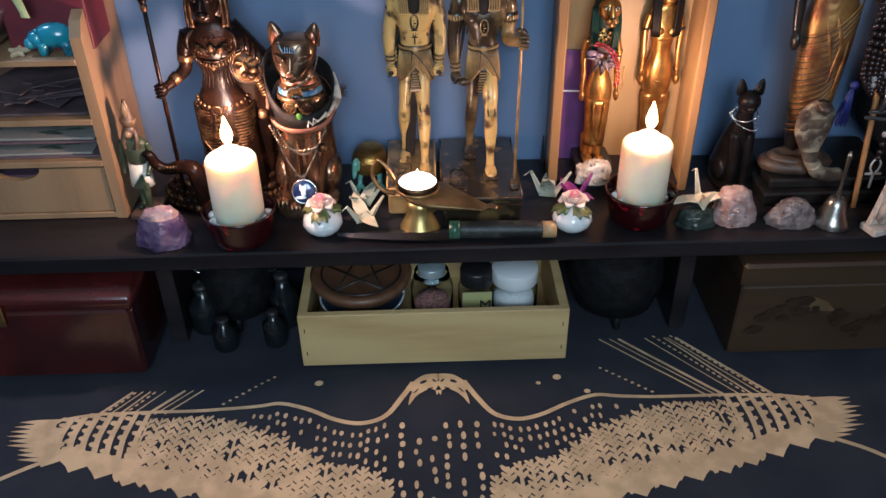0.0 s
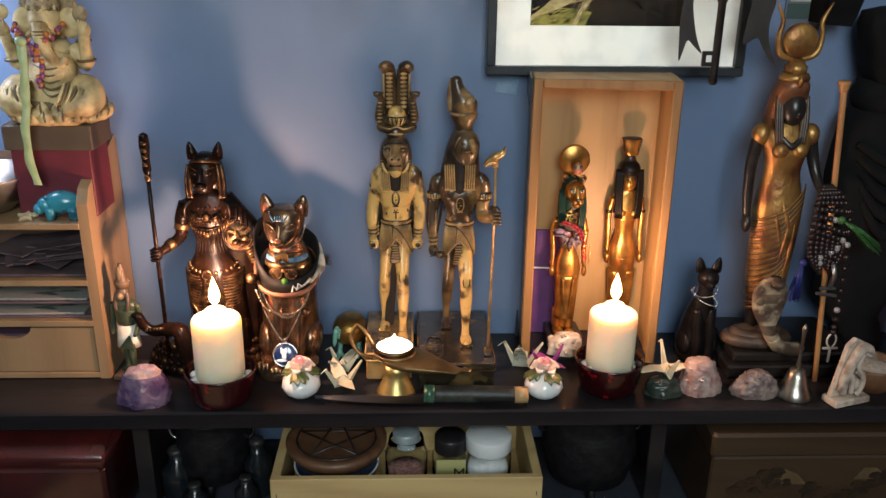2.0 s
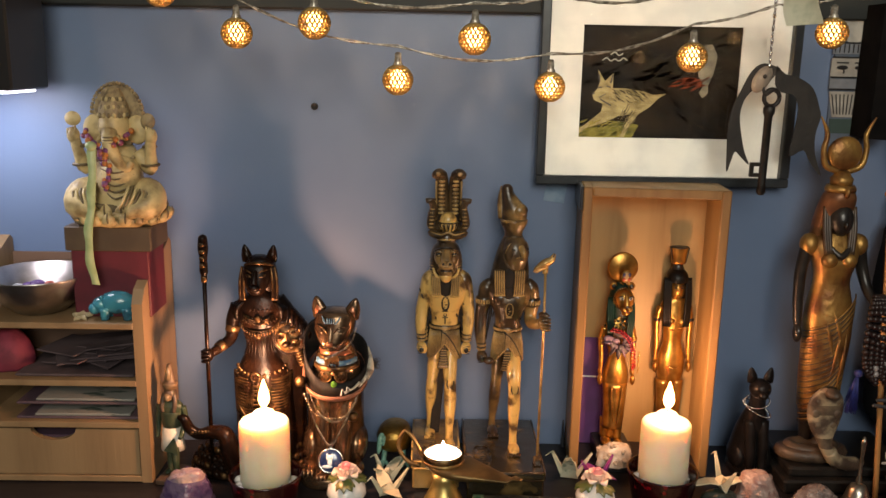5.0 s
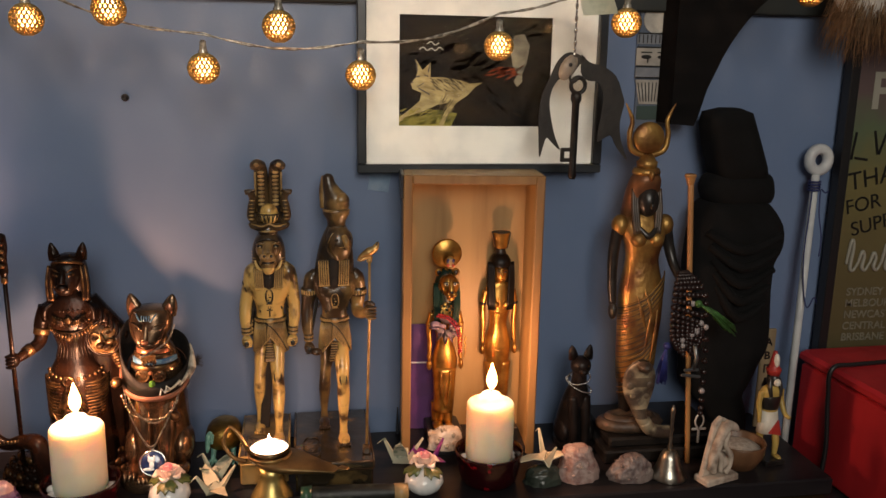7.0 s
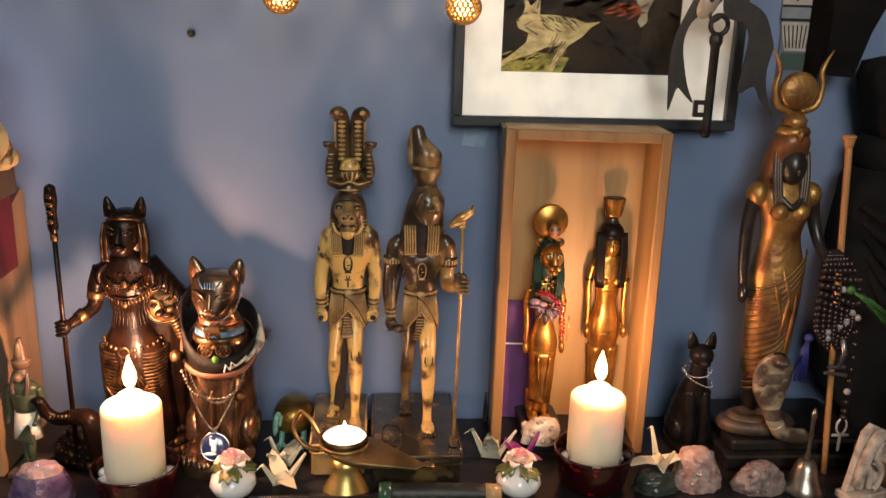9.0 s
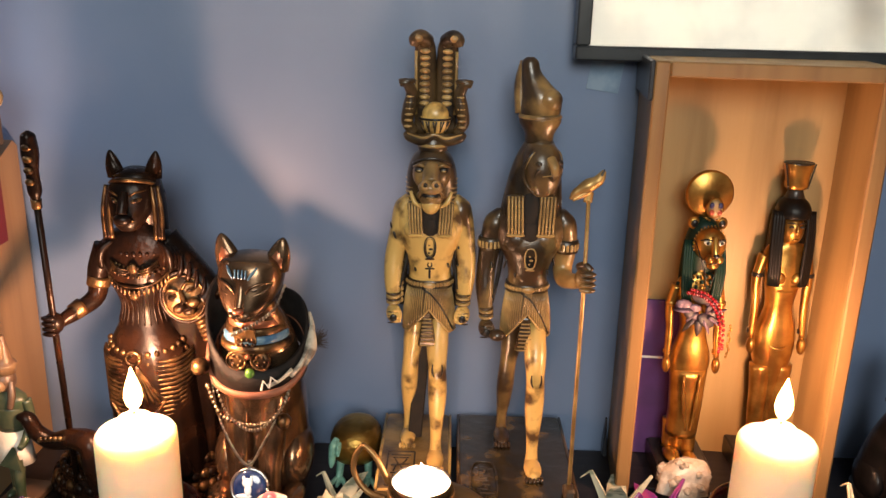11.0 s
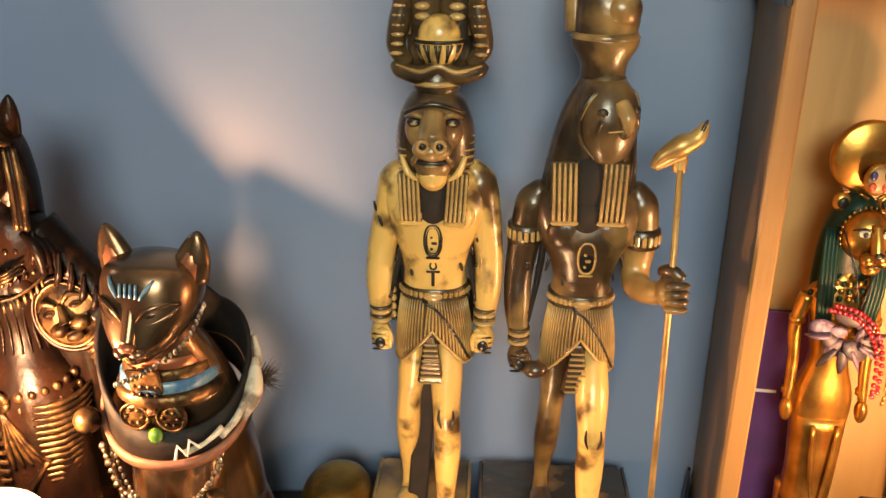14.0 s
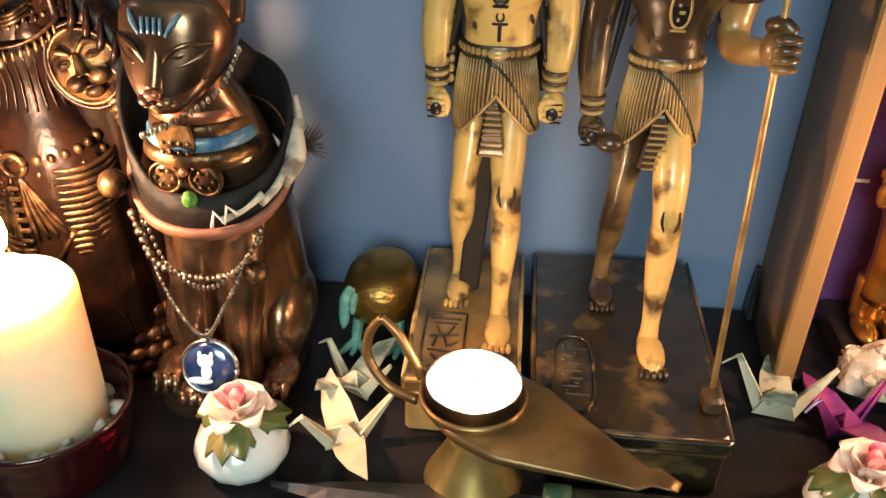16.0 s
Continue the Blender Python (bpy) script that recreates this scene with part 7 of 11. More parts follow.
    pic.ball((-0.0035, -0.0022, -0.0058), (0.0060, 0.0007, 0.0018), 0, 12, 6)
    for sx in (-1, 1):
        pic.ball((-0.001 + sx * 0.0026, -0.0022, 0.0065), (0.0011, 0.0006, 0.0018), 0, 8, 5)
    part("pale_picture", pic, mat("pale blue print", (0.55, 0.72, 0.85), 0.2, second=(0.75, 0.85, 0.9), scale=200, coat=1.0), pend, "pale blue printed shape")
    part("bail", Build().box((0, 0.0, 0.0155), (0.0036, 0.0030, 0.0065), 0.0008), SILVER, pend)


sitting_cat()


def black_cat():
    b = Build()
    x, y = 0.3270, 0.885
    z = SHELF
    b.stack(soft_rows([(z + 0.0005, x, y, 0.0215, 0.030), (z + 0.006, x, y, 0.0225, 0.031), (z + 0.008, x, y, 0.021, 0.029)], 2), 28, 0, 2.6)
    b.stack(soft_rows([(z + 0.006, x, y + 0.004, 0.0205, 0.024), (z + 0.022, x, y + 0.005, 0.0215, 0.024), (z + 0.045, x, y + 0.003, 0.0185, 0.020), (z + 0.068, x, y - 0.003, 0.0140, 0.0150), (z + 0.082, x, y - 0.007, 0.0095, 0.0105), (z + 0.096, x, y - 0.009, 0.0082, 0.0090)]), 28, 0)
    for sx in (-1, 1):
        b.ball((x + sx * 0.0150, y + 0.002, z + 0.020), (0.0085, 0.0190, 0.0160), 0, 16, 10)
        limb(b, [(x + sx * 0.0070, y - 0.010, z + 0.066), (x + sx * 0.0068, y - 0.018, z + 0.036), (x + sx * 0.0062, y - 0.021, z + 0.010)], [0.0072, 0.0058, 0.0050], 12, 0)
        b.ball((x + sx * 0.0062, y - 0.025, z + 0.0095), (0.0046, 0.0072, 0.0036), 0, 12, 8)
        ear(b, (x + sx * 0.0082, y - 0.009, z + 0.1105), 0.0062, 0.0175, 0, sx * 9)
    b.ball((x, y - 0.0110, z + 0.1040), (0.0120, 0.0125, 0.0115), 0, 20, 14)
    b.ball((x, y - 0.0210, z + 0.0995), (0.0056, 0.0062, 0.0046), 0, 14, 8)
    for sx in (-1, 1):
        b.ball((x + sx * 0.0052, y - 0.0205, z + 0.1060), (0.0024, 0.0014, 0.0015), 1, 8, 6)
    jet = mat("satin black paint", (0.005, 0.0045, 0.0045), 0.30, second=(0.010, 0.008, 0.008), scale=60, bump=0.2, bump_scale=200)
    jet.node_tree.nodes["Principled BSDF"].inputs["Specular IOR Level"].default_value = 0.16
    solid("black_cat_statue", b, [jet, BRONZE_HI], "small black seated cat statue with pointed ears", "statue")
    c = thing("bead_necklace", x, y - 0.006, z + 0.083, "short string of silver beads round the black cat's neck", "necklace")
    for j, (r, dz, lean) in enumerate(((0.0128, 0.0045, 0.003), (0.0148, -0.0040, -0.006))):
        q = Build()
        for k in range(34):
            a = 2 * math.pi * k / 34
            q.ball((r * math.cos(a), r * 1.05 * math.sin(a) - 0.001, dz + lean * math.cos(a) + 0.003 * math.sin(a)), 0.0012, 0, 7, 5)
        tagged(part("bead_string", q, SILVER, c), kind="stuff")


def throne_goddess():
    """Tall gold and black goddess with horned sun disc on a black stepped plinth."""
    b = Build()
    x, y = 0.3970, 0.884
    z = SHELF
    b.box((0.4210, 0.886, z + 0.0080), (0.150, 0.112, 0.015), 0.002, 1)
    b.box((0.4230, 0.888, z + 0.0212), (0.138, 0.098, 0.0115), 0.0025, 1)
    z0 = z + 0.0272
    # black lower legs, gilded scale dress
    for sx in (-1, 1):
        limb(b, [(x + sx * 0.010, y - 0.003 * sx, 1.030), (x + sx * 0.0100, y - 0.003, z0 + 0.010), (x + sx * 0.0100, y - 0.005, z0)], [0.0105, 0.0075, 0.0070], 12, 1)
        b.ball((x + sx * 0.0100, y - 0.014, z0 + 0.004), (0.0070, 0.0160, 0.0048), 1, 12, 8)
    b.stack(soft_rows([(1.012, x - 0.001, y, 0.0205, 0.0180), (1.045, x - 0.001, y, 0.0228, 0.0180), (1.080, x, y - 0.001, 0.0250, 0.0190), (1.110, x + 0.0005, y, 0.0262, 0.0195), (1.130, x, y, 0.0245, 0.0175), (1.158, x - 0.001, y, 0.0192, 0.0142), (1.178, x - 0.001, y - 0.001, 0.0230, 0.0165), (1.192, x - 0.002, y, 0.0265, 0.0160), (1.204, x - 0.002, y, 0.0240, 0.0130), (1.212, x - 0.003, y, 0.0110, 0.0095)]), 60, 0, 2.2)
    # diagonal feather bands on the dress
    for k in range(17):
        zc = 1.010 + 0.0066 * k
        for lift, slot in ((0.0, 3), (0.0024, 0)):
            pts = []
            for j in range(11):
                a = math.pi * (1.05 + 0.90 * j / 10)
                q = max(0.0, min(1.0, (zc - 1.0) / 0.095))
                rx, ry = 0.0215 + 0.0055 * q, 0.0185 + 0.0015 * q
                pts.append((x + rx * math.cos(a), y + ry * math.sin(a), zc + lift + 0.020 * math.cos(a) + 0.006 * abs(math.cos(a))))
            b.tube(pts, 0.0006 if slot else 0.0008, 5, slot)
    # folds from the hip
    for dx, zt, ex, zb in ((-0.012, 1.128, 0.004, 1.070), (-0.004, 1.135, 0.012, 1.085), (0.010, 1.120, 0.002, 1.050), (0.016, 1.110, 0.010, 1.040)):
        limb(b, [(x + dx, y - 0.0150, zt), (x + (dx + ex) / 2, y - 0.0190, (zt + zb) / 2), (x + ex, y - 0.0185, zb)], [0.0008, 0.0026, 0.0008], 8, 0, 4)
    limb(b, [(x - 0.0130, y - 0.0130, 1.1985), (x - 0.0020, y - 0.0172, 1.1880), (x + 0.0090, y - 0.0130, 1.1985)], [0.0024, 0.0040, 0.0024], 10, 1, 4)
    for sx in (-1, 1):
        b.ball((x - 0.002 + sx * 0.0102, y - 0.0140, 1.1835), (0.0090, 0.0078, 0.0084), 0, 14, 10)
        b.ball((x - 0.003 + sx * 0.0265, y, 1.1980), (0.0100, 0.0105, 0.0125), 0, 14, 10)
    # black arms: one straight, one reaching to the stick
    limb(b, [(x - 0.0315, y, 1.196), (x - 0.0355, y, 1.168), (x - 0.0360, y - 0.002, 1.135), (x - 0.0350, y - 0.006, 1.108)], [0.0072, 0.0064, 0.0056, 0.0044], 12, 1)
    b.ball((x - 0.0350, y - 0.007, 1.100), (0.0050, 0.0075, 0.0105), 1, 12, 8)
    limb(b, [(x + 0.0250, y, 1.196), (x + 0.0310, y, 1.172), (x + 0.0350, y - 0.008, 1.152), (x + 0.0380, y - 0.024, 1.138)], [0.0072, 0.0064, 0.0056, 0.0044], 12, 1)
    b.ball((x + 0.0385, y - 0.030, 1.135), (0.0062, 0.0066, 0.0075), 1, 12, 8)
    # black face, gold head-cloth with lappets
    b.ball((x - 0.002, y - 0.006, 1.226), (0.0130, 0.0140, 0.0180), 1, 20, 14)
    b.ball((x - 0.002, y - 0.0205, 1.2230), (0.0022, 0.0030, 0.0040), 1, 8, 6)
    b.stack(soft_rows([(1.196, x - 0.010, y + 0.010, 0.0165, 0.0090), (1.205, x - 0.008, y + 0.008, 0.0190, 0.0125), (1.230, x - 0.005, y + 0.005, 0.0190, 0.0155), (1.250, x - 0.003, y + 0.001, 0.0170, 0.0165), (1.259, x - 0.003, y, 0.0110, 0.0110)]), 40, 2, 2.2, True, True, pleats(20, 0.012))
    for sx in (-1, 1):
        for k in range(3):
            u = 0.0105 + 0.0024 * k
            limb(b, [(x - 0.003 + sx * (u + 0.0005), y - 0.004, 1.240), (x - 0.003 + sx * (u + 0.0008), y - 0.0100, 1.216), (x - 0.003 + sx * (u - 0.0015), y - 0.0150, 1.190)], [0.0022, 0.0026, 0.0024], 8, 3, 4)
    b.stack([(1.256, x - 0.003, y, 0.0155, 0.0150), (1.259, x - 0.003, y, 0.0160, 0.0155), (1.263, x - 0.003, y, 0.0140, 0.0135)], 24, 0)
    b.ball((x - 0.003, y - 0.0160, 1.2560), (0.0030, 0.0040, 0.0060), 0, 10, 8)
    b.stack([(1.262, x - 0.003, y, 0.0110, 0.0105), (1.270, x - 0.003, y, 0.0120, 0.0115), (1.272, x - 0.003, y, 0.0095, 0.0090), (1.278, x - 0.003, y, 0.0070, 0.0060)], 24, 0)
    b.ball((x - 0.003, y, 1.2960), (0.0185, 0.0070, 0.0180), 0, 28, 16)
    for sx in (-1, 1):
        limb(b, [(x - 0.003 + sx * 0.004, y, 1.2770), (x - 0.003 + sx * 0.0185, y, 1.2830), (x - 0.003 + sx * 0.0225, y, 1.3000), (x - 0.003 + sx * 0.0205, y, 1.3160), (x - 0.003 + sx * 0.0290, y, 1.3340)], [0.0034, 0.0034, 0.0030, 0.0024, 0.0008], 10, 0)
    solid("horned_goddess_statue", b, [OLDGOLD, BLACK_PAINT, mat("copper brown paint", (0.24, 0.10, 0.04), 0.4, 0.5, second=(0.14, 0.06, 0.03), scale=60), mat("dark brown strands", (0.035, 0.020, 0.012), 0.4, second=(0.07, 0.04, 0.02), scale=80)], "gold and black goddess statue with horned sun disc on black plinth", "statue")


def cobra():
    b = Build()
    x, y, z = 0.3840, 0.842, SHELF + 0.0272
    pts = []
    for k in range(40):
        a = k * 0.33
        r = 0.034 - 0.0004 * k
        pts.append((x + 0.004 + r * 1.15 * math.cos(a), y + 0.022 + r * 0.62 * math.sin(a), z + 0.0065 + 0.0002 * k))
    b.tube(pts, [0.0020 + 0.0052 * min(1, k / 9) for k in range(40)], 10, 0)
    rows = soft_rows([(z + 0.010, x + 0.016, y - 0.004, 0.0075, 0.0065), (z + 0.022, x + 0.005, y - 0.012, 0.0072, 0.0060), (z + 0.036, x - 0.001, y - 0.012, 0.0084, 0.0055), (z + 0.054, x - 0.003, y - 0.010, 0.0160, 0.0060), (z + 0.070, x - 0.003, y - 0.010, 0.0192, 0.0060), (z + 0.084, x - 0.003, y - 0.011, 0.0172, 0.0062), (z + 0.094, x - 0.003, y - 0.014, 0.0100, 0.0066), (z + 0.098, x - 0.003, y - 0.018, 0.0055, 0.0056)])
    for k in range(0, len(rows) - 1, 3):
        b.stack(rows[k:k + 4], 24, 2 if (k // 3) % 3 == 2 else 1, 2.0, False)
    limb(b, [(x + 0.040, y - 0.004, z + 0.006), (x + 0.028, y - 0.008, z + 0.008), (x + 0.014, y - 0.009, z + 0.013), (x + 0.006, y - 0.012, z + 0.024)], [0.0075, 0.0078, 0.0078, 0.0076], 12, 1)
    b.ball((x - 0.003, y - 0.022, z + 0.0935), (0.0075, 0.0110, 0.0050), 0, 14, 8)
    for sx in (-1, 1):
        for dz, u, q in ((0.055, 0.0075, 0.0042), (0.068, 0.0112, 0.0052), (0.081, 0.0090, 0.0046)):
            b.ball((x - 0.003 + sx * u, y - 0.0148, z + dz), (q, 0.0012, q * 0.9), 2, 10, 6)
    m = mat("banded snake belly", (0.36, 0.28, 0.18), 0.45, second=(0.07, 0.045, 0.032), scale=38, mix=0.48, sharp=0.12, bump=0.4, bump_scale=220)
    solid("cobra_figurine", b, [mat("brown snake skin", (0.050, 0.032, 0.022), 0.45, second=(0.10, 0.065, 0.04), scale=50, bump=0.5, bump_scale=260), m, mat("dark snake band", (0.06, 0.038, 0.027), 0.45, second=(0.16, 0.11, 0.07), scale=60, bump=0.4, bump_scale=220)], "coiled brown and cream cobra figurine on the black plinth", "figurine")


black_cat()
throne_goddess()
cobra()


def stick_and_beads():
    b = Build()
    limb(b, [(0.4420, 0.822, SHELF + 0.001), (0.4370, 0.838, 1.10), (0.4335, 0.851, 1.235), (0.4328, 0.853, 1.250)], [0.0028, 0.0030, 0.0032, 0.0034], 10, 0)
    limb(b, [(0.4328, 0.853, 1.248), (0.4327, 0.853, 1.254), (0.4326, 0.8535, 1.258), (0.4326, 0.8535, 1.260)], [0.0036, 0.0050, 0.0066, 0.0058], 12, 0, 3)
    solid("wooden_staff", b, [wood("polished stick", (0.42, 0.20, 0.07), (0.28, 0.12, 0.04), 20, 0.35)], "slim polished wooden staff with flared top beside the goddess", "staff")
    t = thing("prayer_beads", 0.4340, 0.834, 1.02, "dark wooden prayer beads with tassels hanging from the staff", "prayer beads")
    dark = mat("dark wooden bead", (0.010, 0.006, 0.006), 0.3, second=(0.022, 0.010, 0.009), scale=80)
    pearl = mat("pearly bead", (0.48, 0.42, 0.40), 0.2, second=(0.3, 0.26, 0.26), scale=80, coat=0.5)
    rnd = random.Random(4)
    one = Build().ball((0, 0, 0), 0.0034, 0, 10, 7)
    mesh = None
    strands = []
    for k in range(7):
        u = -0.0195 + 0.0056 * k
        strands.append([(-0.006 + 0.25 * u, 0.006, 0.132), (u * 0.85 - 0.002, -0.004, 0.118), (u - 0.002, -0.008, 0.090 - 0.002 * k), (u - 0.001, -0.008, 0.065), (u * 0.7, -0.006, 0.050 - 0.004 * (k % 3))])
    strands.append([(0.014, -0.008, 0.110), (0.018, -0.010, 0.06), (0.019, -0.010, 0.01), (0.0195, -0.010, -0.028)])
    for st in strands:
        for k, q in enumerate(smooth_path(st, 4)):
            lightb = rnd.random() < 0.05
            if mesh is None:
                ob = part("bead", one, dark, t, m=Matrix.Translation(q))
                mesh = ob.data
                pm = mesh.copy()
                pm.materials.clear()
                pm.materials.append(pearl)
            else:
                ob = new("bead", pm if lightb else mesh)
                ob.parent = t
                ob.matrix_local = Matrix.Translation(q)
    def tassel(name, top, spread, length, material, lean, label):
        h = Build()
        r2 = random.Random(7)
        h.ball(top, 0.0042, 0, 10, 7)
        for k in range(70):
            dx, dy = r2.uniform(-spread, spread), r2.uniform(-spread, spread)
            e = (top[0] + lean[0] * length + dx, top[1] + dy, top[2] - length * lean[1] + r2.uniform(-0.006, 0.006) + dx * lean[2])
            mid = tuple((p + q) / 2 for p, q in zip(top, e))
            h.tube([top, (mid[0], mid[1], mid[2] + 0.003), e], [0.0008, 0.0008, 0.0005], 4)
        tagged(part(name, h, material, t, label), kind="stuff")
    tassel("tassel", (0.006, -0.010, 0.101), 0.008, 0.052, mat("green silk", (0.045, 0.16, 0.035), 0.6, second=(0.03, 0.10, 0.02), scale=200), (0.75, 0.55, -0.5), "green silk tassel")
    tassel("tassel", (-0.026, -0.008, 0.053), 0.006, 0.038, mat("blue silk", (0.02, 0.03, 0.20), 0.6, second=(0.015, 0.02, 0.12), scale=200), (-0.10, 1.0, 0.0), "blue silk tassel")
    ank = Build()
    ank.tube([(0.0050 * math.sin(a * math.pi / 10), 0, 0.0085 - 0.0080 * math.cos(a * math.pi / 10) + 0.0) for a in range(1, 20)], 0.0011, 8)
    ank.box((0, 0, -0.009), (0.0030, 0.0018, 0.019), 0.0006)
    ank.box((0, 0, -0.001), (0.0175, 0.0018, 0.0030), 0.0006)
    part("ankh", ank, mat("bright nickel", (0.66, 0.62, 0.56), 0.4, 0.35), t, "silver ankh pendant", m=pose(0.0195, -0.010, -0.046))
    part("silver_charm", Build().box((0.002, -0.014, 0.026), (0.018, 0.003, 0.0035), 0.001).box((0.002, -0.014, 0.019), (0.024, 0.003, 0.0035), 0.001, turn=(0, 8, 0)).tube([(0.004, -0.014, 0.027), (0.007, -0.015, 0.040), (0.004, -0.014, 0.054)], 0.0026, 8), mat("dull pewter", (0.24, 0.25, 0.26), 0.35, 0.9), t, "dull pewter charm")


stick_and_beads()


def hooded_figure():
    """Large matt black draped figure behind the staff."""
    b = Build()
    y = 0.905
    rows = ((SHELF + 0.0005, 0.536, 0.030), (0.960, 0.531, 0.032), (0.980, 0.518, 0.038), (0.999, 0.513, 0.048), (1.026, 0.518, 0.054), (1.053, 0.523, 0.058), (1.116, 0.519, 0.058),
            (1.146, 0.518, 0.059), (1.168, 0.522, 0.062), (1.194, 0.523, 0.060), (1.213, 0.519, 0.053), (1.222, 0.517, 0.044))
    b.stack(soft_rows([(z, x - 0.005, y, rx - 0.006, rx * 0.60) for z, x, rx in rows], 3), 40, 0, 2.8, True, True, lambda a, q: 1 + 0.018 * math.sin(a * 5 + q * 14) + 0.010 * math.sin(a * 9 - q * 25))
    # rolled collar, block-like hood with a flat slanting top
    b.stack(soft_rows([(1.221, 0.517, y, 0.038, 0.026), (1.229, 0.516, y, 0.042, 0.029), (1.241, 0.515, y, 0.042, 0.029), (1.251, 0.516, y, 0.038, 0.026), (1.255, 0.518, y, 0.030, 0.022)], 3), 36, 0, 3.0)
    b.stack([(1.250, 0.516, y, 0.031, 0.026), (1.263, 0.5125, y, 0.0315, 0.027), (1.286, 0.5045, y, 0.0305, 0.027), (1.310, 0.4970, y, 0.0290, 0.025), (1.3240, 0.4955, y, 0.0255, 0.022), (1.3290, 0.4975, y, 0.0110, 0.010)], 36, 0, 4.0)
    for k in range(5):
        limb(b, [(0.470 + 0.004 * k, y - 0.030, 1.190 - 0.016 * k), (0.510, y - 0.041, 1.170 - 0.020 * k), (0.560 - 0.003 * k, y - 0.032, 1.185 - 0.020 * k)], [0.004, 0.006, 0.004], 8, 0, 4)
    black_stone = mat("matt black stone", (0.0022, 0.0022, 0.0025), 0.95, second=(0.004, 0.004, 0.0045), scale=30, bump=0.3)
    black_stone.node_tree.nodes["Principled BSDF"].inputs["Specular IOR Level"].default_value = 0.28
    solid("hooded_statue", b, [black_stone], "tall matt black hooded statue standing on the shelf", "statue")


def painted_figurine(x, y, z, h, name, mats, label, turn=0, mirror=1, tall=True):
    """A small striding painted figure with a tall crown on a thin base."""
    b = Build()
    s = h / 0.13
    def P(u, v, w):
        return (u * s * mirror, v * s, w * s)
    b.box((0, 0, 0.003 * s), (0.026 * s, 0.040 * s, 0.006 * s), 0.001, 3)
    for sx, dy in ((-1, 0.004), (1, -0.008)):
        limb(b, [P(sx * 0.0055, 0, 0.048), P(sx * 0.0060, dy, 0.028), P(sx * 0.0062, dy, 0.007)], [0.0048 * s, 0.0040 * s, 0.0029 * s], 10, 0)
        b.ball(P(sx * 0.0062, dy - 0.004, 0.0075), (0.0036 * s, 0.0075 * s, 0.0026 * s), 0, 10, 6)
    b.stack([(z0 * s, 0, 0, rx * s, ry * s) for z0, rx, ry in ((0.034, 0.0135, 0.0105), (0.046, 0.0120, 0.0095), (0.060, 0.0100, 0.0080))], 20, 1)
    b.box(P(0.004, -0.0100, 0.0420), (0.017 * s, 0.003 * s, 0.017 * s), 0.0004, 8, (0, 12, 0), taper=0.12)
    b.stack([(z0 * s, 0, 0, rx * s, ry * s) for z0, rx, ry in ((0.0625, 0.0103, 0.0084), (0.0640, 0.0108, 0.0088), (0.0770, 0.0124, 0.0092), (0.0785, 0.0118, 0.0088))], 20, 7)
    b.ball(P(0, -0.0030, 0.1190), (0.0034 * s, 0.0040 * s, 0.0090 * s), 4, 12, 8)
    b.stack(soft_rows([(z0 * s, 0, 0, rx * s, ry * s) for z0, rx, ry in ((0.058, 0.0095, 0.0078), (0.070, 0.0108, 0.0082), (0.082, 0.0135, 0.0085), (0.087, 0.0105, 0.0070), (0.091, 0.0040, 0.0040))]), 20, 2)
    for sx in (-1, 1):
        limb(b, [P(sx * 0.0130, 0, 0.083), P(sx * 0.0150, 0, 0.070), P(sx * 0.0146, -0.002 if sx < 0 else -0.008, 0.057), P(sx * 0.0155, -0.004 if sx < 0 else -0.016, 0.048 if sx < 0 else 0.054)], [0.0036 * s, 0.0031 * s, 0.0027 * s, 0.0022 * s], 10, 0)
    b.ball(P(0, -0.001, 0.097), (0.0072 * s, 0.0078 * s, 0.0085 * s), 3, 14, 10)
    b.ball(P(0, -0.0075, 0.0955), (0.0040 * s, 0.0050 * s, 0.0045 * s), 4, 12, 8)
    for sx in (-1, 1):
        limb(b, [P(sx * 0.0055, -0.003, 0.098), P(sx * 0.0070, -0.006, 0.088), P(sx * 0.0060, -0.008, 0.079)], [0.0022 * s, 0.0026 * s, 0.0022 * s], 8, 3)
    b.stack(soft_rows([(z0 * s, 0, 0, r * s, r * s) for z0, r in ((0.103, 0.0068), (0.109, 0.0075), (0.112, 0.0060), (0.118, 0.0048), (0.126, 0.0030), (0.130, 0.0022))]), 16, 5)
    b.stack([(0.1025 * s, 0, 0, 0.0070 * s, 0.0070 * s), (0.1085 * s, 0, 0, 0.0084 * s, 0.0084 * s), (0.1100 * s, 0, 0, 0.0080 * s, 0.0080 * s)], 16, 6)
    solid(name, b, mats, label, "figurine", m=pose(x, y, z, 0, 0, turn))


hooded_figure()
YELLOW = mat("ochre skin paint", (0.50, 0.34, 0.09), 0.4, second=(0.40, 0.26, 0.07), scale=80)
REDP = mat("red paint", (0.42, 0.035, 0.025), 0.4)
WHITEP = mat("white paint", (0.72, 0.68, 0.60), 0.4, second=(0.6, 0.55, 0.46), scale=90)
GREENP = mat("dull green paint", (0.022, 0.040, 0.022), 0.4, second=(0.050, 0.060, 0.034), scale=80)
painted_figurine(0.5370, 0.822, SHELF + 0.0005, 0.131, "falcon_figurine", [YELLOW, WHITEP, YELLOW, BLACK_PAINT, WHITEP, REDP, REDP, BLACK_PAINT, REDP], "small painted falcon-headed figurine with red and white crown", 8)
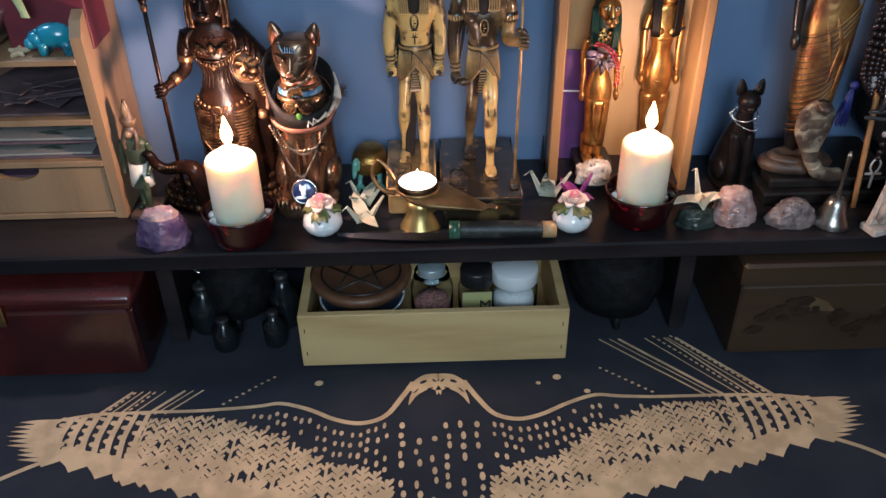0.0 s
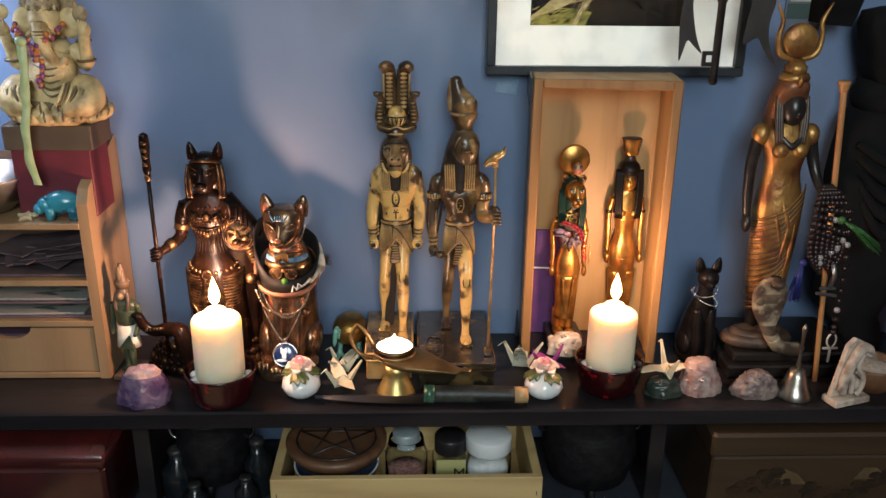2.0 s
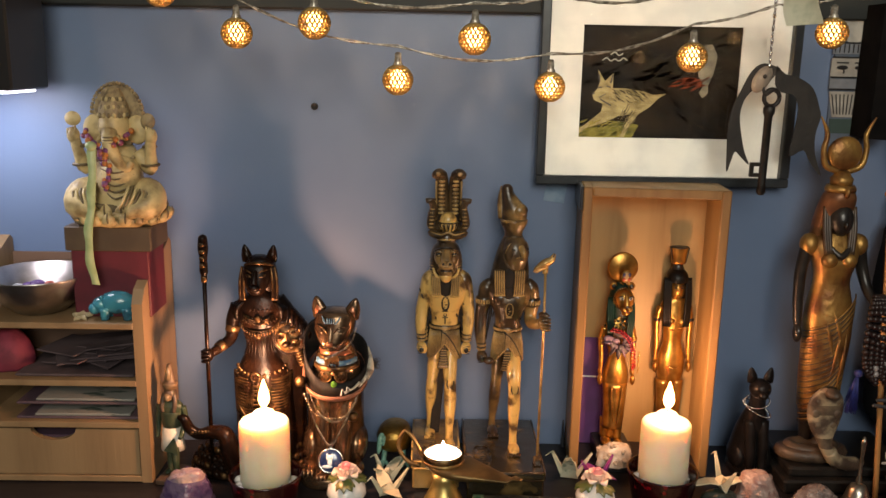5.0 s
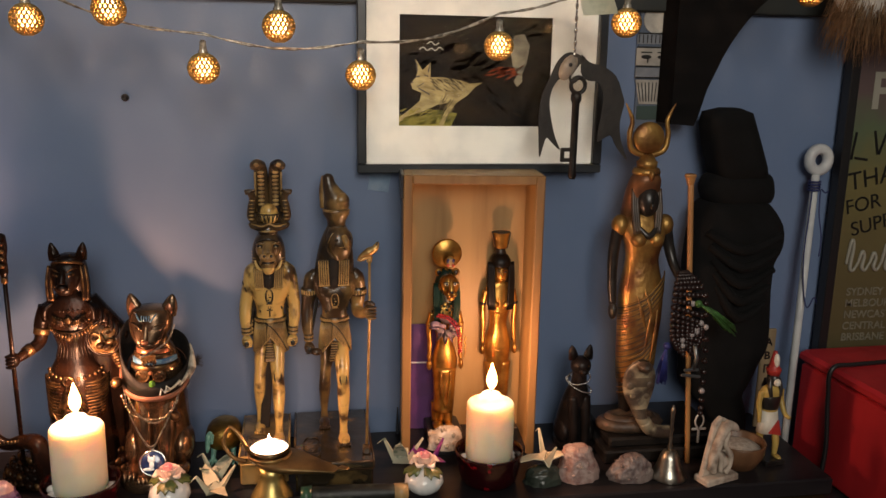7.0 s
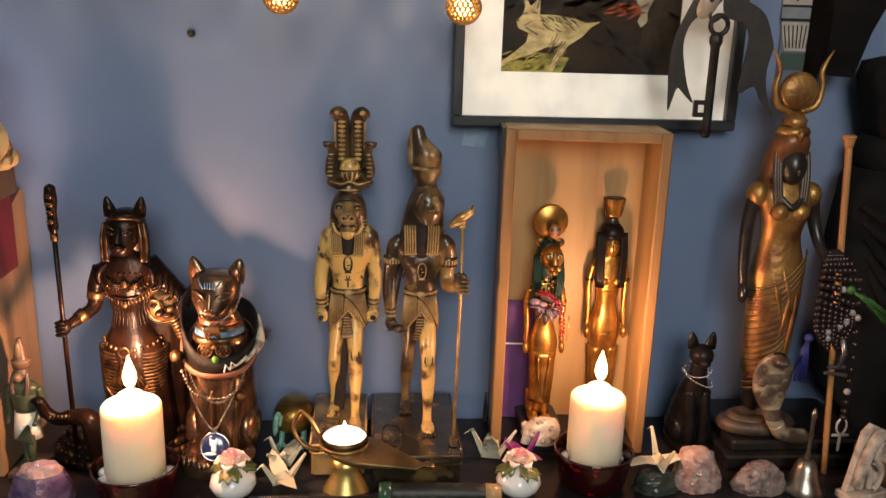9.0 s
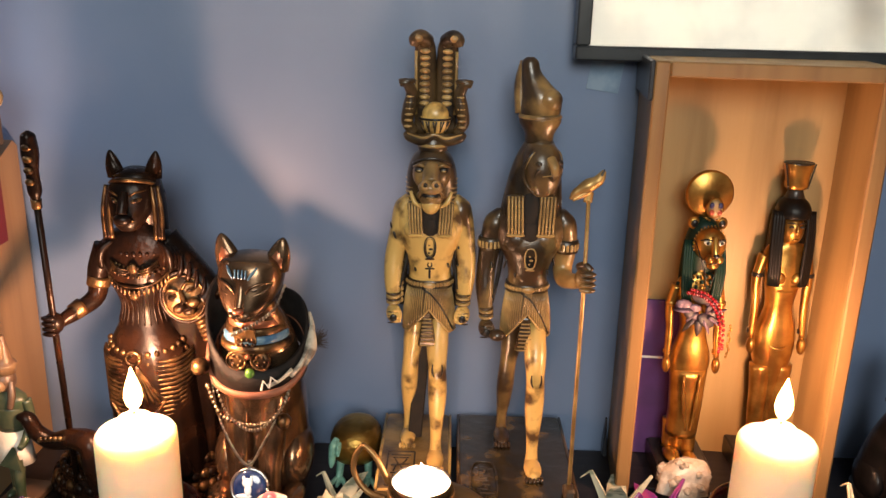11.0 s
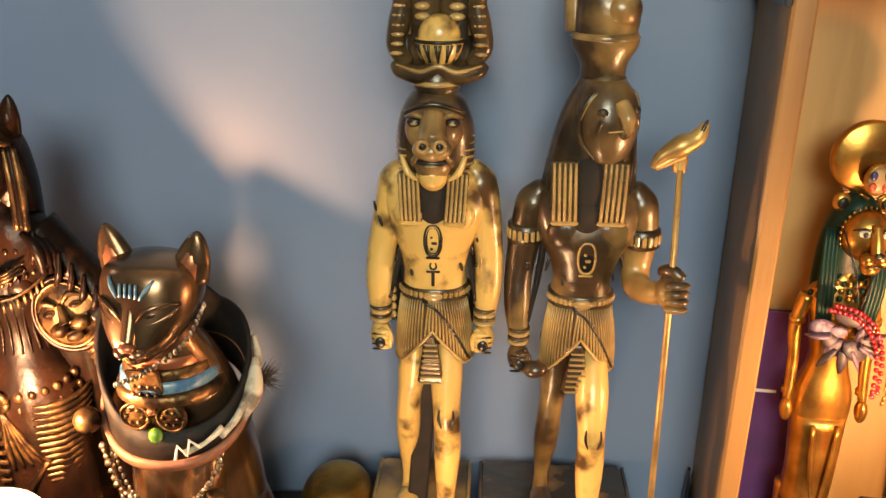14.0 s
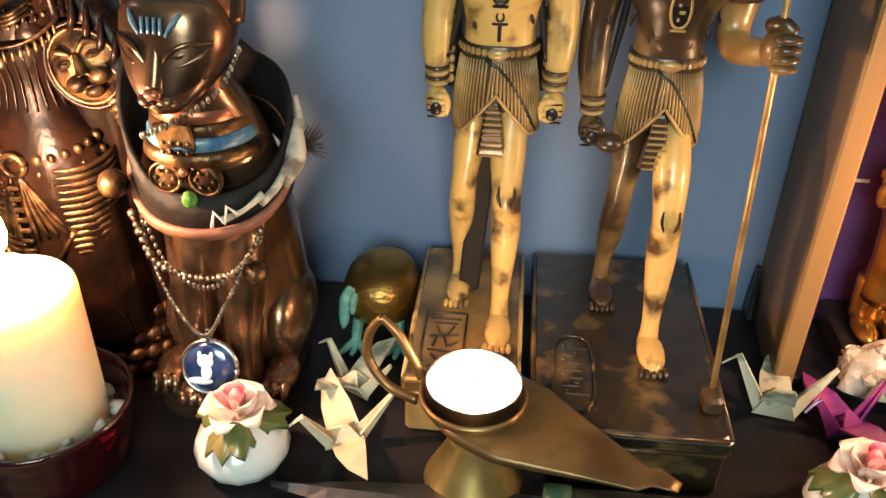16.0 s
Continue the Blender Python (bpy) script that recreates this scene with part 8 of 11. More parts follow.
painted_figurine(-0.3160, 0.853, SHELF + 0.0005, 0.131, "green_figurine", [GREENP, WHITEP, GREENP, mat("brown paint", (0.07, 0.045, 0.03), 0.4), mat("dull brown paint", (0.16, 0.11, 0.06), 0.4), mat("brown crown paint", (0.10, 0.06, 0.035), 0.4), mat("worn brown band", (0.14, 0.09, 0.05), 0.4), GREENP, GREENP], "small green and white painted striding figurine", -8)


# ---------------------------------------------------------------- small things on the shelf
def rock(name, x, y, rx, ry, h, mats, label, category, seed, spikes=60, size=0.006, turn=0.0, top=0.62, soft=True):
    """An uneven stone, paler over its top, with crystal points here and there."""
    b = Build()
    rnd = random.Random(seed)
    n, m = 44, 22
    rings = []
    for j in range(m + 1):
        t = math.pi * (0.5 * j / m) if j else 0.0
        ring = []
        for i in range(n):
            a = 2 * math.pi * i / n
            q = Vector((math.cos(a) * math.cos(t), math.sin(a) * math.cos(t), math.sin(t)))
            k = 1 + 0.20 * noise.noise(q * 1.6 + Vector((seed, 0, 0))) + 0.11 * noise.noise(q * 4.5 + Vector((0, seed, 0)))
            k += 0.05 * noise.noise(q * 11 + Vector((0, 0, seed))) + 0.02 * noise.noise(q * 26 + Vector((0, 0, seed)))
            c = max(0.02, math.cos(t))
            ring.append((rx * k * c ** 0.62 * math.cos(a), ry * k * c ** 0.62 * math.sin(a), h * math.sin(t) * (0.55 + 0.45 * k)))
        rings.append(ring)
    cut = int(m * top)
    b.loft(rings[:cut + 1], 0, soft, False)
    b.loft(rings[cut:], 2 if len(mats) > 2 else 0, soft, False)
    b.add(rings[0], [tuple(reversed(range(n)))], 0, False)
    b.add(rings[-1], [tuple(range(n))], 2 if len(mats) > 2 else 0, False)
    for k in range(spikes):
        a, t = rnd.uniform(0, 6.283), rnd.uniform(0.05, 1.35)
        d = Vector((math.cos(a) * math.cos(t) / rx, math.sin(a) * math.cos(t) / ry, math.sin(t) / h)).normalized()
        p = Vector((rx * math.cos(a) * math.cos(t) ** 0.8 * 0.96, ry * math.sin(a) * math.cos(t) ** 0.8 * 0.96, h * math.sin(t) * 0.96))
        r = size * rnd.uniform(0.35, 0.8)
        d = (d + Vector((rnd.uniform(-0.4, 0.4), rnd.uniform(-0.4, 0.4), rnd.uniform(-0.2, 0.4)))).normalized()
        up = d.orthogonal().normalized()
        sd = d.cross(up)
        def ring(c, rad):
            return [c + (up * math.cos(i * math.pi / 3) + sd * math.sin(i * math.pi / 3)) * rad for i in range(6)]
        b.loft([ring(p - d * size * 0.6, r), ring(p + d * size * 0.5, r), ring(p + d * size * 0.95, r * 0.15)], 1 if rnd.random() < 0.7 else 0, False)
    return solid(name, b, mats, label, category, m=pose(x, y, SHELF + 0.0005, 0, 0, turn))


AMETHYST = mat("amethyst crystal", (0.050, 0.026, 0.085), 0.18, second=(0.115, 0.070, 0.150), scale=60, coat=0.6)
AMBASE = mat("violet amethyst crust", (0.070, 0.040, 0.105), 0.26, second=(0.150, 0.100, 0.165), scale=70, coat=0.5, bump=0.8, bump_scale=260)
AMTOP = mat("pale amethyst crown", (0.34, 0.26, 0.19), 0.3, second=(0.16, 0.10, 0.16), scale=60, coat=0.4, bump=0.8, bump_scale=260, sharp=0.4)
ROSEQ = mat("rose quartz crystal", (0.30, 0.165, 0.145), 0.34, second=(0.46, 0.33, 0.29), scale=90, coat=0.3, bump=1.0, bump_scale=240)
GREYQ = mat("grey pink crystal", (0.13, 0.090, 0.085), 0.32, second=(0.25, 0.19, 0.17), scale=90, coat=0.3, bump=1.0, bump_scale=260)
rock("amethyst", -0.2850, 0.793, 0.0262, 0.019, 0.040, [AMBASE, AMETHYST, AMTOP], "purple amethyst lump with pale top on the shelf", "crystal", 11, 10, 0.0035)
rock("rose_quartz", 0.3055, 0.806, 0.0220, 0.018, 0.037, [ROSEQ, ROSEQ], "pale pink rough rose quartz crystal on the shelf", "crystal", 23, 34, 0.0036)
rock("geode_slice", 0.3645, 0.797, 0.0245, 0.014, 0.026, [GREYQ, GREYQ], "greyish pink crystal geode lying on the shelf", "crystal", 31, 14, 0.0032)
rock("dark_stone", 0.2650, 0.801, 0.020, 0.014, 0.020, [mat("dark green stone", (0.02, 0.028, 0.022), 0.3, second=(0.04, 0.05, 0.04), scale=60), DARK], "dark green polished stone on the shelf", "stone", 41, 0)
ob = rock("quartz_chunk", 0.1715, 0.8790, 0.0205, 0.012, 0.025, [mat("clear quartz", (0.62, 0.55, 0.46), 0.22, second=(0.42, 0.34, 0.26), scale=70, coat=0.5, bump=1.0, bump_scale=200), mat("cream quartz", (0.50, 0.43, 0.34), 0.25, second=(0.34, 0.27, 0.2), scale=90, coat=0.4)], "rough clear quartz chunk at the lioness statue's feet", "crystal", 53, 12, 0.006)
ob.location.z = SHELF + 0.0095


def rose_vase(x, y, turn):
    v = thing("rose_vase", x, y, SHELF + 0.0005, "small white porcelain vase topped with a pink china rose", "vase", "rose vases", turn)
    v.scale = (0.93, 0.93, 0.93)
    part("bowl", Build().lathe([(0.0125, 0), (0.0140, 0.001), (0.0195, 0.006), (0.0222, 0.0125), (0.0205, 0.0195), (0.0140, 0.0260), (0.0085, 0.0285)], 40, wave=lambda a, s: 1 + 0.018 * math.cos(14 * a + 3 * s)), WHITE_CHINA, v)
    leaf = Build()
    for k in range(3):
        a0 = k * 2.09 + 0.5
        rim, mid = [], []
        for i in range(13):
            f = i / 12
            a = a0 + (f - 0.5) * 1.7
            r = 0.0228 * math.sin(math.pi * (0.12 + 0.76 * f)) ** 0.5 * (1 + 0.10 * math.cos(f * 26))
            rim.append((r * math.cos(a), r * math.sin(a), 0.0268 - 0.0022 * math.cos(f * 26)))
            mid.append((0.006 * math.cos(a), 0.006 * math.sin(a), 0.0315))
        low = [(p[0] * 0.98, p[1] * 0.98, p[2] - 0.0022) for p in rim]
        lowm = [(p[0], p[1], p[2] - 0.0022) for p in mid]
        leaf.loft([mid, rim, low, lowm], 0, True, False, False)
    part("leaves", leaf, GREEN_CHINA, v, "green china leaves")
    pinks = (PINK_CHINA, mat("deep pink china", (0.74, 0.26, 0.32), 0.3, second=(0.80, 0.42, 0.42), scale=120))
    rose = part("rose", Build().ball((0, 0, 0.0400), (0.0034, 0.0034, 0.0068), 0, 14, 8), pinks[1], v, "pink china rose")
    def petal(a, r_in, length, wide, z0, rise, cup, curl, slot):
        rows = []
        for j in range(7):
            v = j / 6
            hw = wide * math.sin(math.pi * (0.14 + 0.76 * v)) ** 0.75
            row = []
            for i in range(9):
                u = i / 4 - 1
                d = r_in + length * v - 0.18 * length * v * u * u
                z = z0 + rise * math.sin(v * 1.45) + cup * (u * hw / wide) ** 2 * v - curl * max(0.0, v - 0.7) ** 2 * 11
                row.append((d * math.cos(a) - u * hw * math.sin(a), d * math.sin(a) + u * hw * math.cos(a), z))
            rows.append(row)
        back = [[(q[0] * 0.96, q[1] * 0.96, q[2] - 0.0007) for q in row] for row in reversed(rows)]
        leafy = Build()
        leafy.loft(rows + back, 0, True, False, False)
        part("petal", leafy, pinks[slot], rose)
    for k in range(6):
        petal(k * 1.047 + 0.3, 0.0030, 0.0145, 0.0088, 0.0300, 0.0085 + 0.0015 * (k % 2), 0.0030, 0.0040, 0)
    for k in range(4):
        petal(k * 1.571 + 0.9, 0.0022, 0.0078, 0.0080, 0.0320, 0.0125, 0.0010, 0.0014, 0)
    for k in range(3):
        petal(k * 2.094, 0.0012, 0.0040, 0.0052, 0.0345, 0.0125, 0.0, 0.0, 1)


rose_vase(-0.1235, 0.8040, 0)
rose_vase(0.1350, 0.7985, 40)


def crane(x, y, z, turn, s, material, label, lean=0.0, open_wings=1.0, tall=1.0):
    """A folded paper crane: creased diamond body, two bent wings, thin neck with beak, pointed tail."""
    t = 0.0005
    root = thing("paper_crane", x, y, z, label, "origami crane", "folded paper cranes", turn)
    def sheet(b, pts):
        p = [Vector(q) * s for q in pts]
        n = (p[1] - p[0]).cross(p[2] - p[0]).normalized() * t
        k = len(p)
        b.add([q + n for q in p] + [q - n for q in p], [tuple(range(k)), tuple(reversed(range(k, 2 * k)))] + [(i, (i + 1) % k + 0, (i + 1) % k + k, i + k) for i in range(k)], 0, False)
    w = open_wings
    body, neck, tail = Build(), Build(), Build()
    for sy in (-1, 1):
        # keel and shoulders
        sheet(body, [(-0.013, 0, 0.001), (0.013, 0, 0.001), (0.0085, sy * 0.0068, 0.0125), (-0.0085, sy * 0.0068, 0.0125)])
        sheet(body, [(-0.0085, sy * 0.0068, 0.0125), (0.0085, sy * 0.0068, 0.0125), (0.0020, 0, 0.0200), (-0.0020, 0, 0.0200)])
        # wing: inner panel, outer panel bent at a crease, drawn to a point
        wing = Build()
        sheet(wing, [(-0.0105, sy * 0.0055, 0.0118), (0.0105, sy * 0.0055, 0.0118), (0.0105, sy * 0.0200, 0.0150 + 0.006 * w), (-0.0080, sy * 0.0200, 0.0165 + 0.006 * w)])
        sheet(wing, [(-0.0080, sy * 0.0200, 0.0165 + 0.006 * w), (0.0105, sy * 0.0200, 0.0150 + 0.006 * w), (0.0070, sy * 0.0340, 0.0160 + 0.013 * w), (-0.0020, sy * 0.0460, 0.0150 + 0.018 * w)])
        part("wing", wing, material, root, m=pose(0, 0, 0, lean, 0, 0))
        # neck with a folded beak, tail
        sheet(neck, [(0.0120, 0, 0.002), (0.0085, sy * 0.0038, 0.0125), (0.0255, sy * 0.0012, 0.0370 * tall), (0.0285, 0, 0.0355 * tall)])
        sheet(neck, [(0.0252, sy * 0.0012, 0.0368 * tall), (0.0285, 0, 0.0357 * tall), (0.0365, 0, 0.0285 * tall)])
        sheet(tail, [(-0.0120, 0, 0.002), (-0.0085, sy * 0.0038, 0.0125), (-0.0300, sy * 0.0010, 0.0400), (-0.0318, 0, 0.0385)])
    for nm, b in (("body", body), ("neck", neck), ("tail", tail)):
        part(nm, b, material, root, m=pose(0, 0, 0, lean, 0, 0))


NOTE = mat("printed banknote paper", (0.54, 0.53, 0.40), 0.7, second=(0.22, 0.26, 0.19), scale=95, mix=0.40, sharp=0.10)
CREAM = mat("cream paper", (0.74, 0.66, 0.47), 0.7, second=(0.64, 0.55, 0.37), scale=70)
PURPLE = mat("purple foil paper", (0.17, 0.022, 0.21), 0.3, second=(0.42, 0.07, 0.24), scale=60, coat=0.5)
crane(-0.0840, 0.8535, SHELF + 0.0005, 150, 0.66, NOTE, "paper crane folded from a greyish green banknote", 8, 0.8)
crane(-0.0815, 0.8190, SHELF + 0.0005, 205, 0.72, CREAM, "paper crane folded from cream paper beside the oil lamp", -6, 0.5)
crane(0.1180, 0.8600, SHELF + 0.0005, 168, 0.76, NOTE, "paper crane folded from a pale green banknote", 22, 1.0)
crane(0.1480, 0.8520, SHELF + 0.0005, 205, 0.70, PURPLE, "paper crane folded from shiny purple paper", 6, 0.3)
crane(0.2690, 0.8060, SHELF + 0.0175, 98, 0.80, CREAM, "cream paper crane perched on a dark stone", 0, -0.35, 1.15)


def oil_lamp():
    """Brass genie lamp with pointed spout, ring handle and a tea light set in its bowl."""
    l = thing("oil_lamp", -0.0225, 0.8060, SHELF + 0.0005, "worn brass oil lamp with long pointed spout on the shelf", "oil lamp")
    part("foot", Build().lathe([(0.0208, 0), (0.0215, 0.0015), (0.0198, 0.005), (0.0160, 0.012), (0.0125, 0.020), (0.0115, 0.026), (0.013, 0.034)], 36), mat("bright worn brass", (0.62, 0.46, 0.17), 0.36, 0.9, second=(0.40, 0.29, 0.10), scale=40, bump=0.1), l, "flared brass foot")
    b = Build()
    # bowl drawn out to the spout along +x
    rings = []
    for j in range(26):
        f = j / 25
        a = f * math.pi
        xx = -0.0265 + 0.112 * f
        if f < 0.42:
            w = 0.0238 * math.sin(min(1.0, f / 0.30) * math.pi / 2) ** 0.75
        else:
            w = 0.0212 * max(0.0, 1 - (f - 0.42) / 0.58) ** 1.1 + 0.0026
        low = 0.0125 * min(1.0, w / 0.024)
        z = 0.0475 - 0.006 * f + (0.004 if f > 0.9 else 0)
        w = max(w, 0.0012)
        rings.append([(xx, w * math.cos(k * math.pi / 8), z + (low * 0.20 if math.sin(k * math.pi / 8) > 0 else low) * math.sin(k * math.pi / 8)) for k in range(16)])
    turn = math.radians(-26)
    rings = [[(p[0] * math.cos(turn) - p[1] * math.sin(turn), p[0] * math.sin(turn) + p[1] * math.cos(turn), p[2]) for p in r] for r in rings]
    b.loft(rings)
    bowl = part("bowl", b, mat("dull olive brass", (0.22, 0.145, 0.060), 0.40, 0.75, second=(0.115, 0.075, 0.032), scale=36, bump=0.25, bump_scale=120), l, "dull brass bowl with engraved spout")
    # engraved scallops along the spout, rubbed tip
    cut = Build()
    for j in range(7):
        for side in (-1, 1):
            u, v = 0.020 + 0.0080 * j, side * (0.0085 - 0.0009 * j)
            arc = []
            for q in range(7):
                a = math.pi * q / 6
                px, py = u + 0.0042 * math.sin(a), v + (0.0052 - 0.0005 * j) * math.cos(a)
                f = (px + 0.0265) / 0.112
                arc.append((px * math.cos(turn) - py * math.sin(turn), px * math.sin(turn) + py * math.cos(turn), 0.0475 - 0.006 * f + 0.0021 * (1 - f)))
            cut.tube(arc, 0.00022, 5)
    tagged(part("engraving", cut, mat("rubbed engraved lines", (0.55, 0.41, 0.18), 0.35, 0.8), bowl, "rubbed engraved scallops"), kind="stuff")
    h = Build()
    limb(h, [(-0.025, 0.006, 0.038), (-0.038, 0.010, 0.041), (-0.0470, 0.014, 0.052), (-0.0465, 0.016, 0.064), (-0.0410, 0.0150, 0.0735)], [0.0024, 0.0022, 0.0021, 0.0021, 0.0016], 10)
    limb(h, [(-0.0410, 0.0150, 0.0735), (-0.0335, 0.012, 0.0675), (-0.0275, 0.009, 0.0580), (-0.0235, 0.008, 0.0490)], [0.0016, 0.0021, 0.0022, 0.0022], 10)
    part("handle", h, mat("brown brass handle", (0.26, 0.16, 0.065), 0.38, 0.8, second=(0.15, 0.085, 0.035), scale=50), l, "coppery ring handle")
    rim = Build().lathe([(0.0215, 0.046), (0.0225, 0.048), (0.0218, 0.0505), (0.0208, 0.050), (0.0206, 0.046)], 36, c=(-0.0015, 0.001, 0))
    part("rim", rim, BRASS, l)
    t = thing("tea_light", -0.0240, 0.8070, SHELF + 0.0425, "white tea light in an aluminium cup burning in the oil lamp", "tea light")
    part("cup", Build().lathe([(0.0192, 0), (0.0194, 0.0005), (0.0196, 0.0135), (0.0199, 0.0140), (0.0193, 0.0140), (0.0190, 0.0100), (0.0188, 0.002)], 36), SILVER, t, "thin aluminium cup")
    # the wax emits by itself, in place of flame light shining through it
    part("wax", Build().lathe([(0.0186, 0.001), (0.0188, 0.0118), (0.0180, 0.0124), (0.010, 0.0118), (0.002, 0.0118)], 36), mat("self-lit white wax", (0.92, 0.86, 0.74), 0.35, sss=0.6, emit=(1.0, 0.82, 0.56, 5)), t, "melted white wax with a glow put into its material")
    part("wick", Build().tube([(0, 0, 0.0115), (0.0002, 0, 0.0160)], 0.0006, 6), BLACK_PAINT, t)
    f = part("flame", Build().lathe([(0.0006, 0), (0.0020, 0.003), (0.0022, 0.005), (0.0012, 0.009), (0.0002, 0.012)], 12, c=(0, 0, 0.0150)), FLAME_CORE, t, "small flame")
    f.visible_shadow = False


oil_lamp()


def beetle():
    """Round gilded shell on turquoise legs."""
    b = thing("gilded_beetle", -0.0784, 0.9080, SHELF + 0.0005, "round gilded creature figurine with turquoise legs", "figurine")
    shell = Build().stack(soft_rows([(0.0110, 0, 0.001, 0.0110, 0.0120), (0.0140, 0, 0.001, 0.0168, 0.0180), (0.0200, 0, 0, 0.0194, 0.0205), (0.0285, 0, 0, 0.0198, 0.0212), (0.0355, 0.0005, 0.001, 0.0180, 0.0196), (0.0405, 0.001, 0.002, 0.0138, 0.0156), (0.0430, 0.001, 0.003, 0.0076, 0.0095), (0.0438, 0.001, 0.003, 0.0020, 0.0030)], 4), 36, 0, 2.25)
    part("shell", shell, mat("gilded shell", (0.40, 0.235, 0.05), 0.30, 0.85, second=(0.085, 0.052, 0.014), scale=26, stretch=(1, 1, 2.2), bump=0.35, bump_scale=150, sharp=0.35), b)
    part("shell_rim", Build().tube([(0.0197 * math.cos(a * math.pi / 20), 0.002 + 0.0210 * math.sin(a * math.pi / 20), 0.0260 + 0.004 * math.sin(a * math.pi / 20)) for a in range(41)], 0.0008, 6), mat("dark worn gilding", (0.05, 0.034, 0.014), 0.4, 0.6), b, "dark seam round the shell")
    teal = mat("verdigris paint", (0.16, 0.40, 0.34), 0.5, second=(0.07, 0.21, 0.18), scale=120, bump=0.3)
    for sx in (-1, 1):
        leg = Build()
        limb(leg, [(sx * 0.0105, -0.008, 0.016), (sx * 0.0110, -0.015, 0.009), (sx * 0.0112, -0.018, 0.004)], [0.0036, 0.0030, 0.0026], 8)
        for k in (-1, 0, 1):
            limb(leg, [(sx * 0.0112, -0.017, 0.004), (sx * 0.0112 + k * 0.0040, -0.022, 0.0024), (sx * 0.0112 + k * 0.0068 - 0.001, -0.0275, 0.0016)], [0.0024, 0.0021, 0.0012], 8, 0, 3)
        part("leg", leg, teal, b, "turquoise webbed leg")
    arm = Build()
    limb(arm, [(-0.0130, -0.014, 0.0345), (-0.0152, -0.0180, 0.0310), (-0.0160, -0.0195, 0.0250), (-0.0165, -0.0195, 0.0180), (-0.0172, -0.0190, 0.0130)], [0.0026, 0.0034, 0.0030, 0.0026, 0.0012], 8)
    limb(arm, [(-0.0110, -0.0165, 0.0330), (-0.0118, -0.0195, 0.0295), (-0.0120, -0.0205, 0.0235)], [0.0022, 0.0026, 0.0014], 8)
    part("arm", arm, teal, b, "turquoise hanging arm")


beetle()


def knife():
    k = thing("ritual_knife", 0.012, 0.7855, SHELF + 0.0005, "broad steel knife with dark green and black handle on the shelf", "knife", turn=-2)
    b = Build()
    rows = []
    for f in [i / 14 for i in range(15)]:
        xx = -0.120 + 0.116 * f
        w = 0.0105 * math.sin(min(1, f * 1.25) * math.pi / 2) ** 0.7
        rows.append([(xx, -max(w, 0.0004), 0.0035), (xx, 0, 0.0062), (xx, max(w, 0.0004), 0.0035), (xx, 0, 0.0012)])
    b.loft(rows, 0, False)
    part("blade", b, STEEL, k)
    part("guard", Build().tube([(-0.005, 0, 0.0095), (0.006, 0, 0.0095)], 0.0098, 20), mat("green stone guard", (0.02, 0.075, 0.045), 0.25, second=(0.07, 0.13, 0.09), scale=60), k, "green stone guard")
    h = Build()
    limb(h, [(0.004, 0, 0.0095), (0.035, 0, 0.0098), (0.070, 0, 0.0095), (0.092, 0, 0.0092)], [0.0086, 0.0094, 0.0090, 0.0082], 20)
    part("handle", h, mat("black green handle", (0.008, 0.010, 0.009), 0.5, second=(0.05, 0.055, 0.04), scale=70, mix=0.35, bump=0.4, bump_scale=120), k)
    part("pommel", Build().tube([(0.090, 0, 0.0092), (0.104, 0, 0.0092)], 0.0087, 20), mat("pale horn", (0.42, 0.27, 0.12), 0.35), k, "pale horn end")


knife()


PEWTER = mat("tarnished silver", (0.42, 0.39, 0.34), 0.30, 0.95, second=(0.24, 0.21, 0.17), scale=60, bump=0.1)


def bell():
    b = thing("hand_bell", 0.4065, 0.7945, SHELF + 0.0005, "small silver hand bell with slim handle", "bell")
    part("cup", Build().lathe([(0.0195, 0), (0.0200, 0.0012), (0.0165, 0.007), (0.0125, 0.016), (0.0105, 0.024), (0.0075, 0.030), (0.0025, 0.0325)], 36), PEWTER, b)
    part("handle", Build().lathe([(0.0024, 0.031), (0.0032, 0.036), (0.0018, 0.040), (0.0016, 0.052), (0.0026, 0.056), (0.0016, 0.060), (0.0020, 0.072), (0.0028, 0.078), (0.0012, 0.084)], 16), PEWTER, b)


bell()


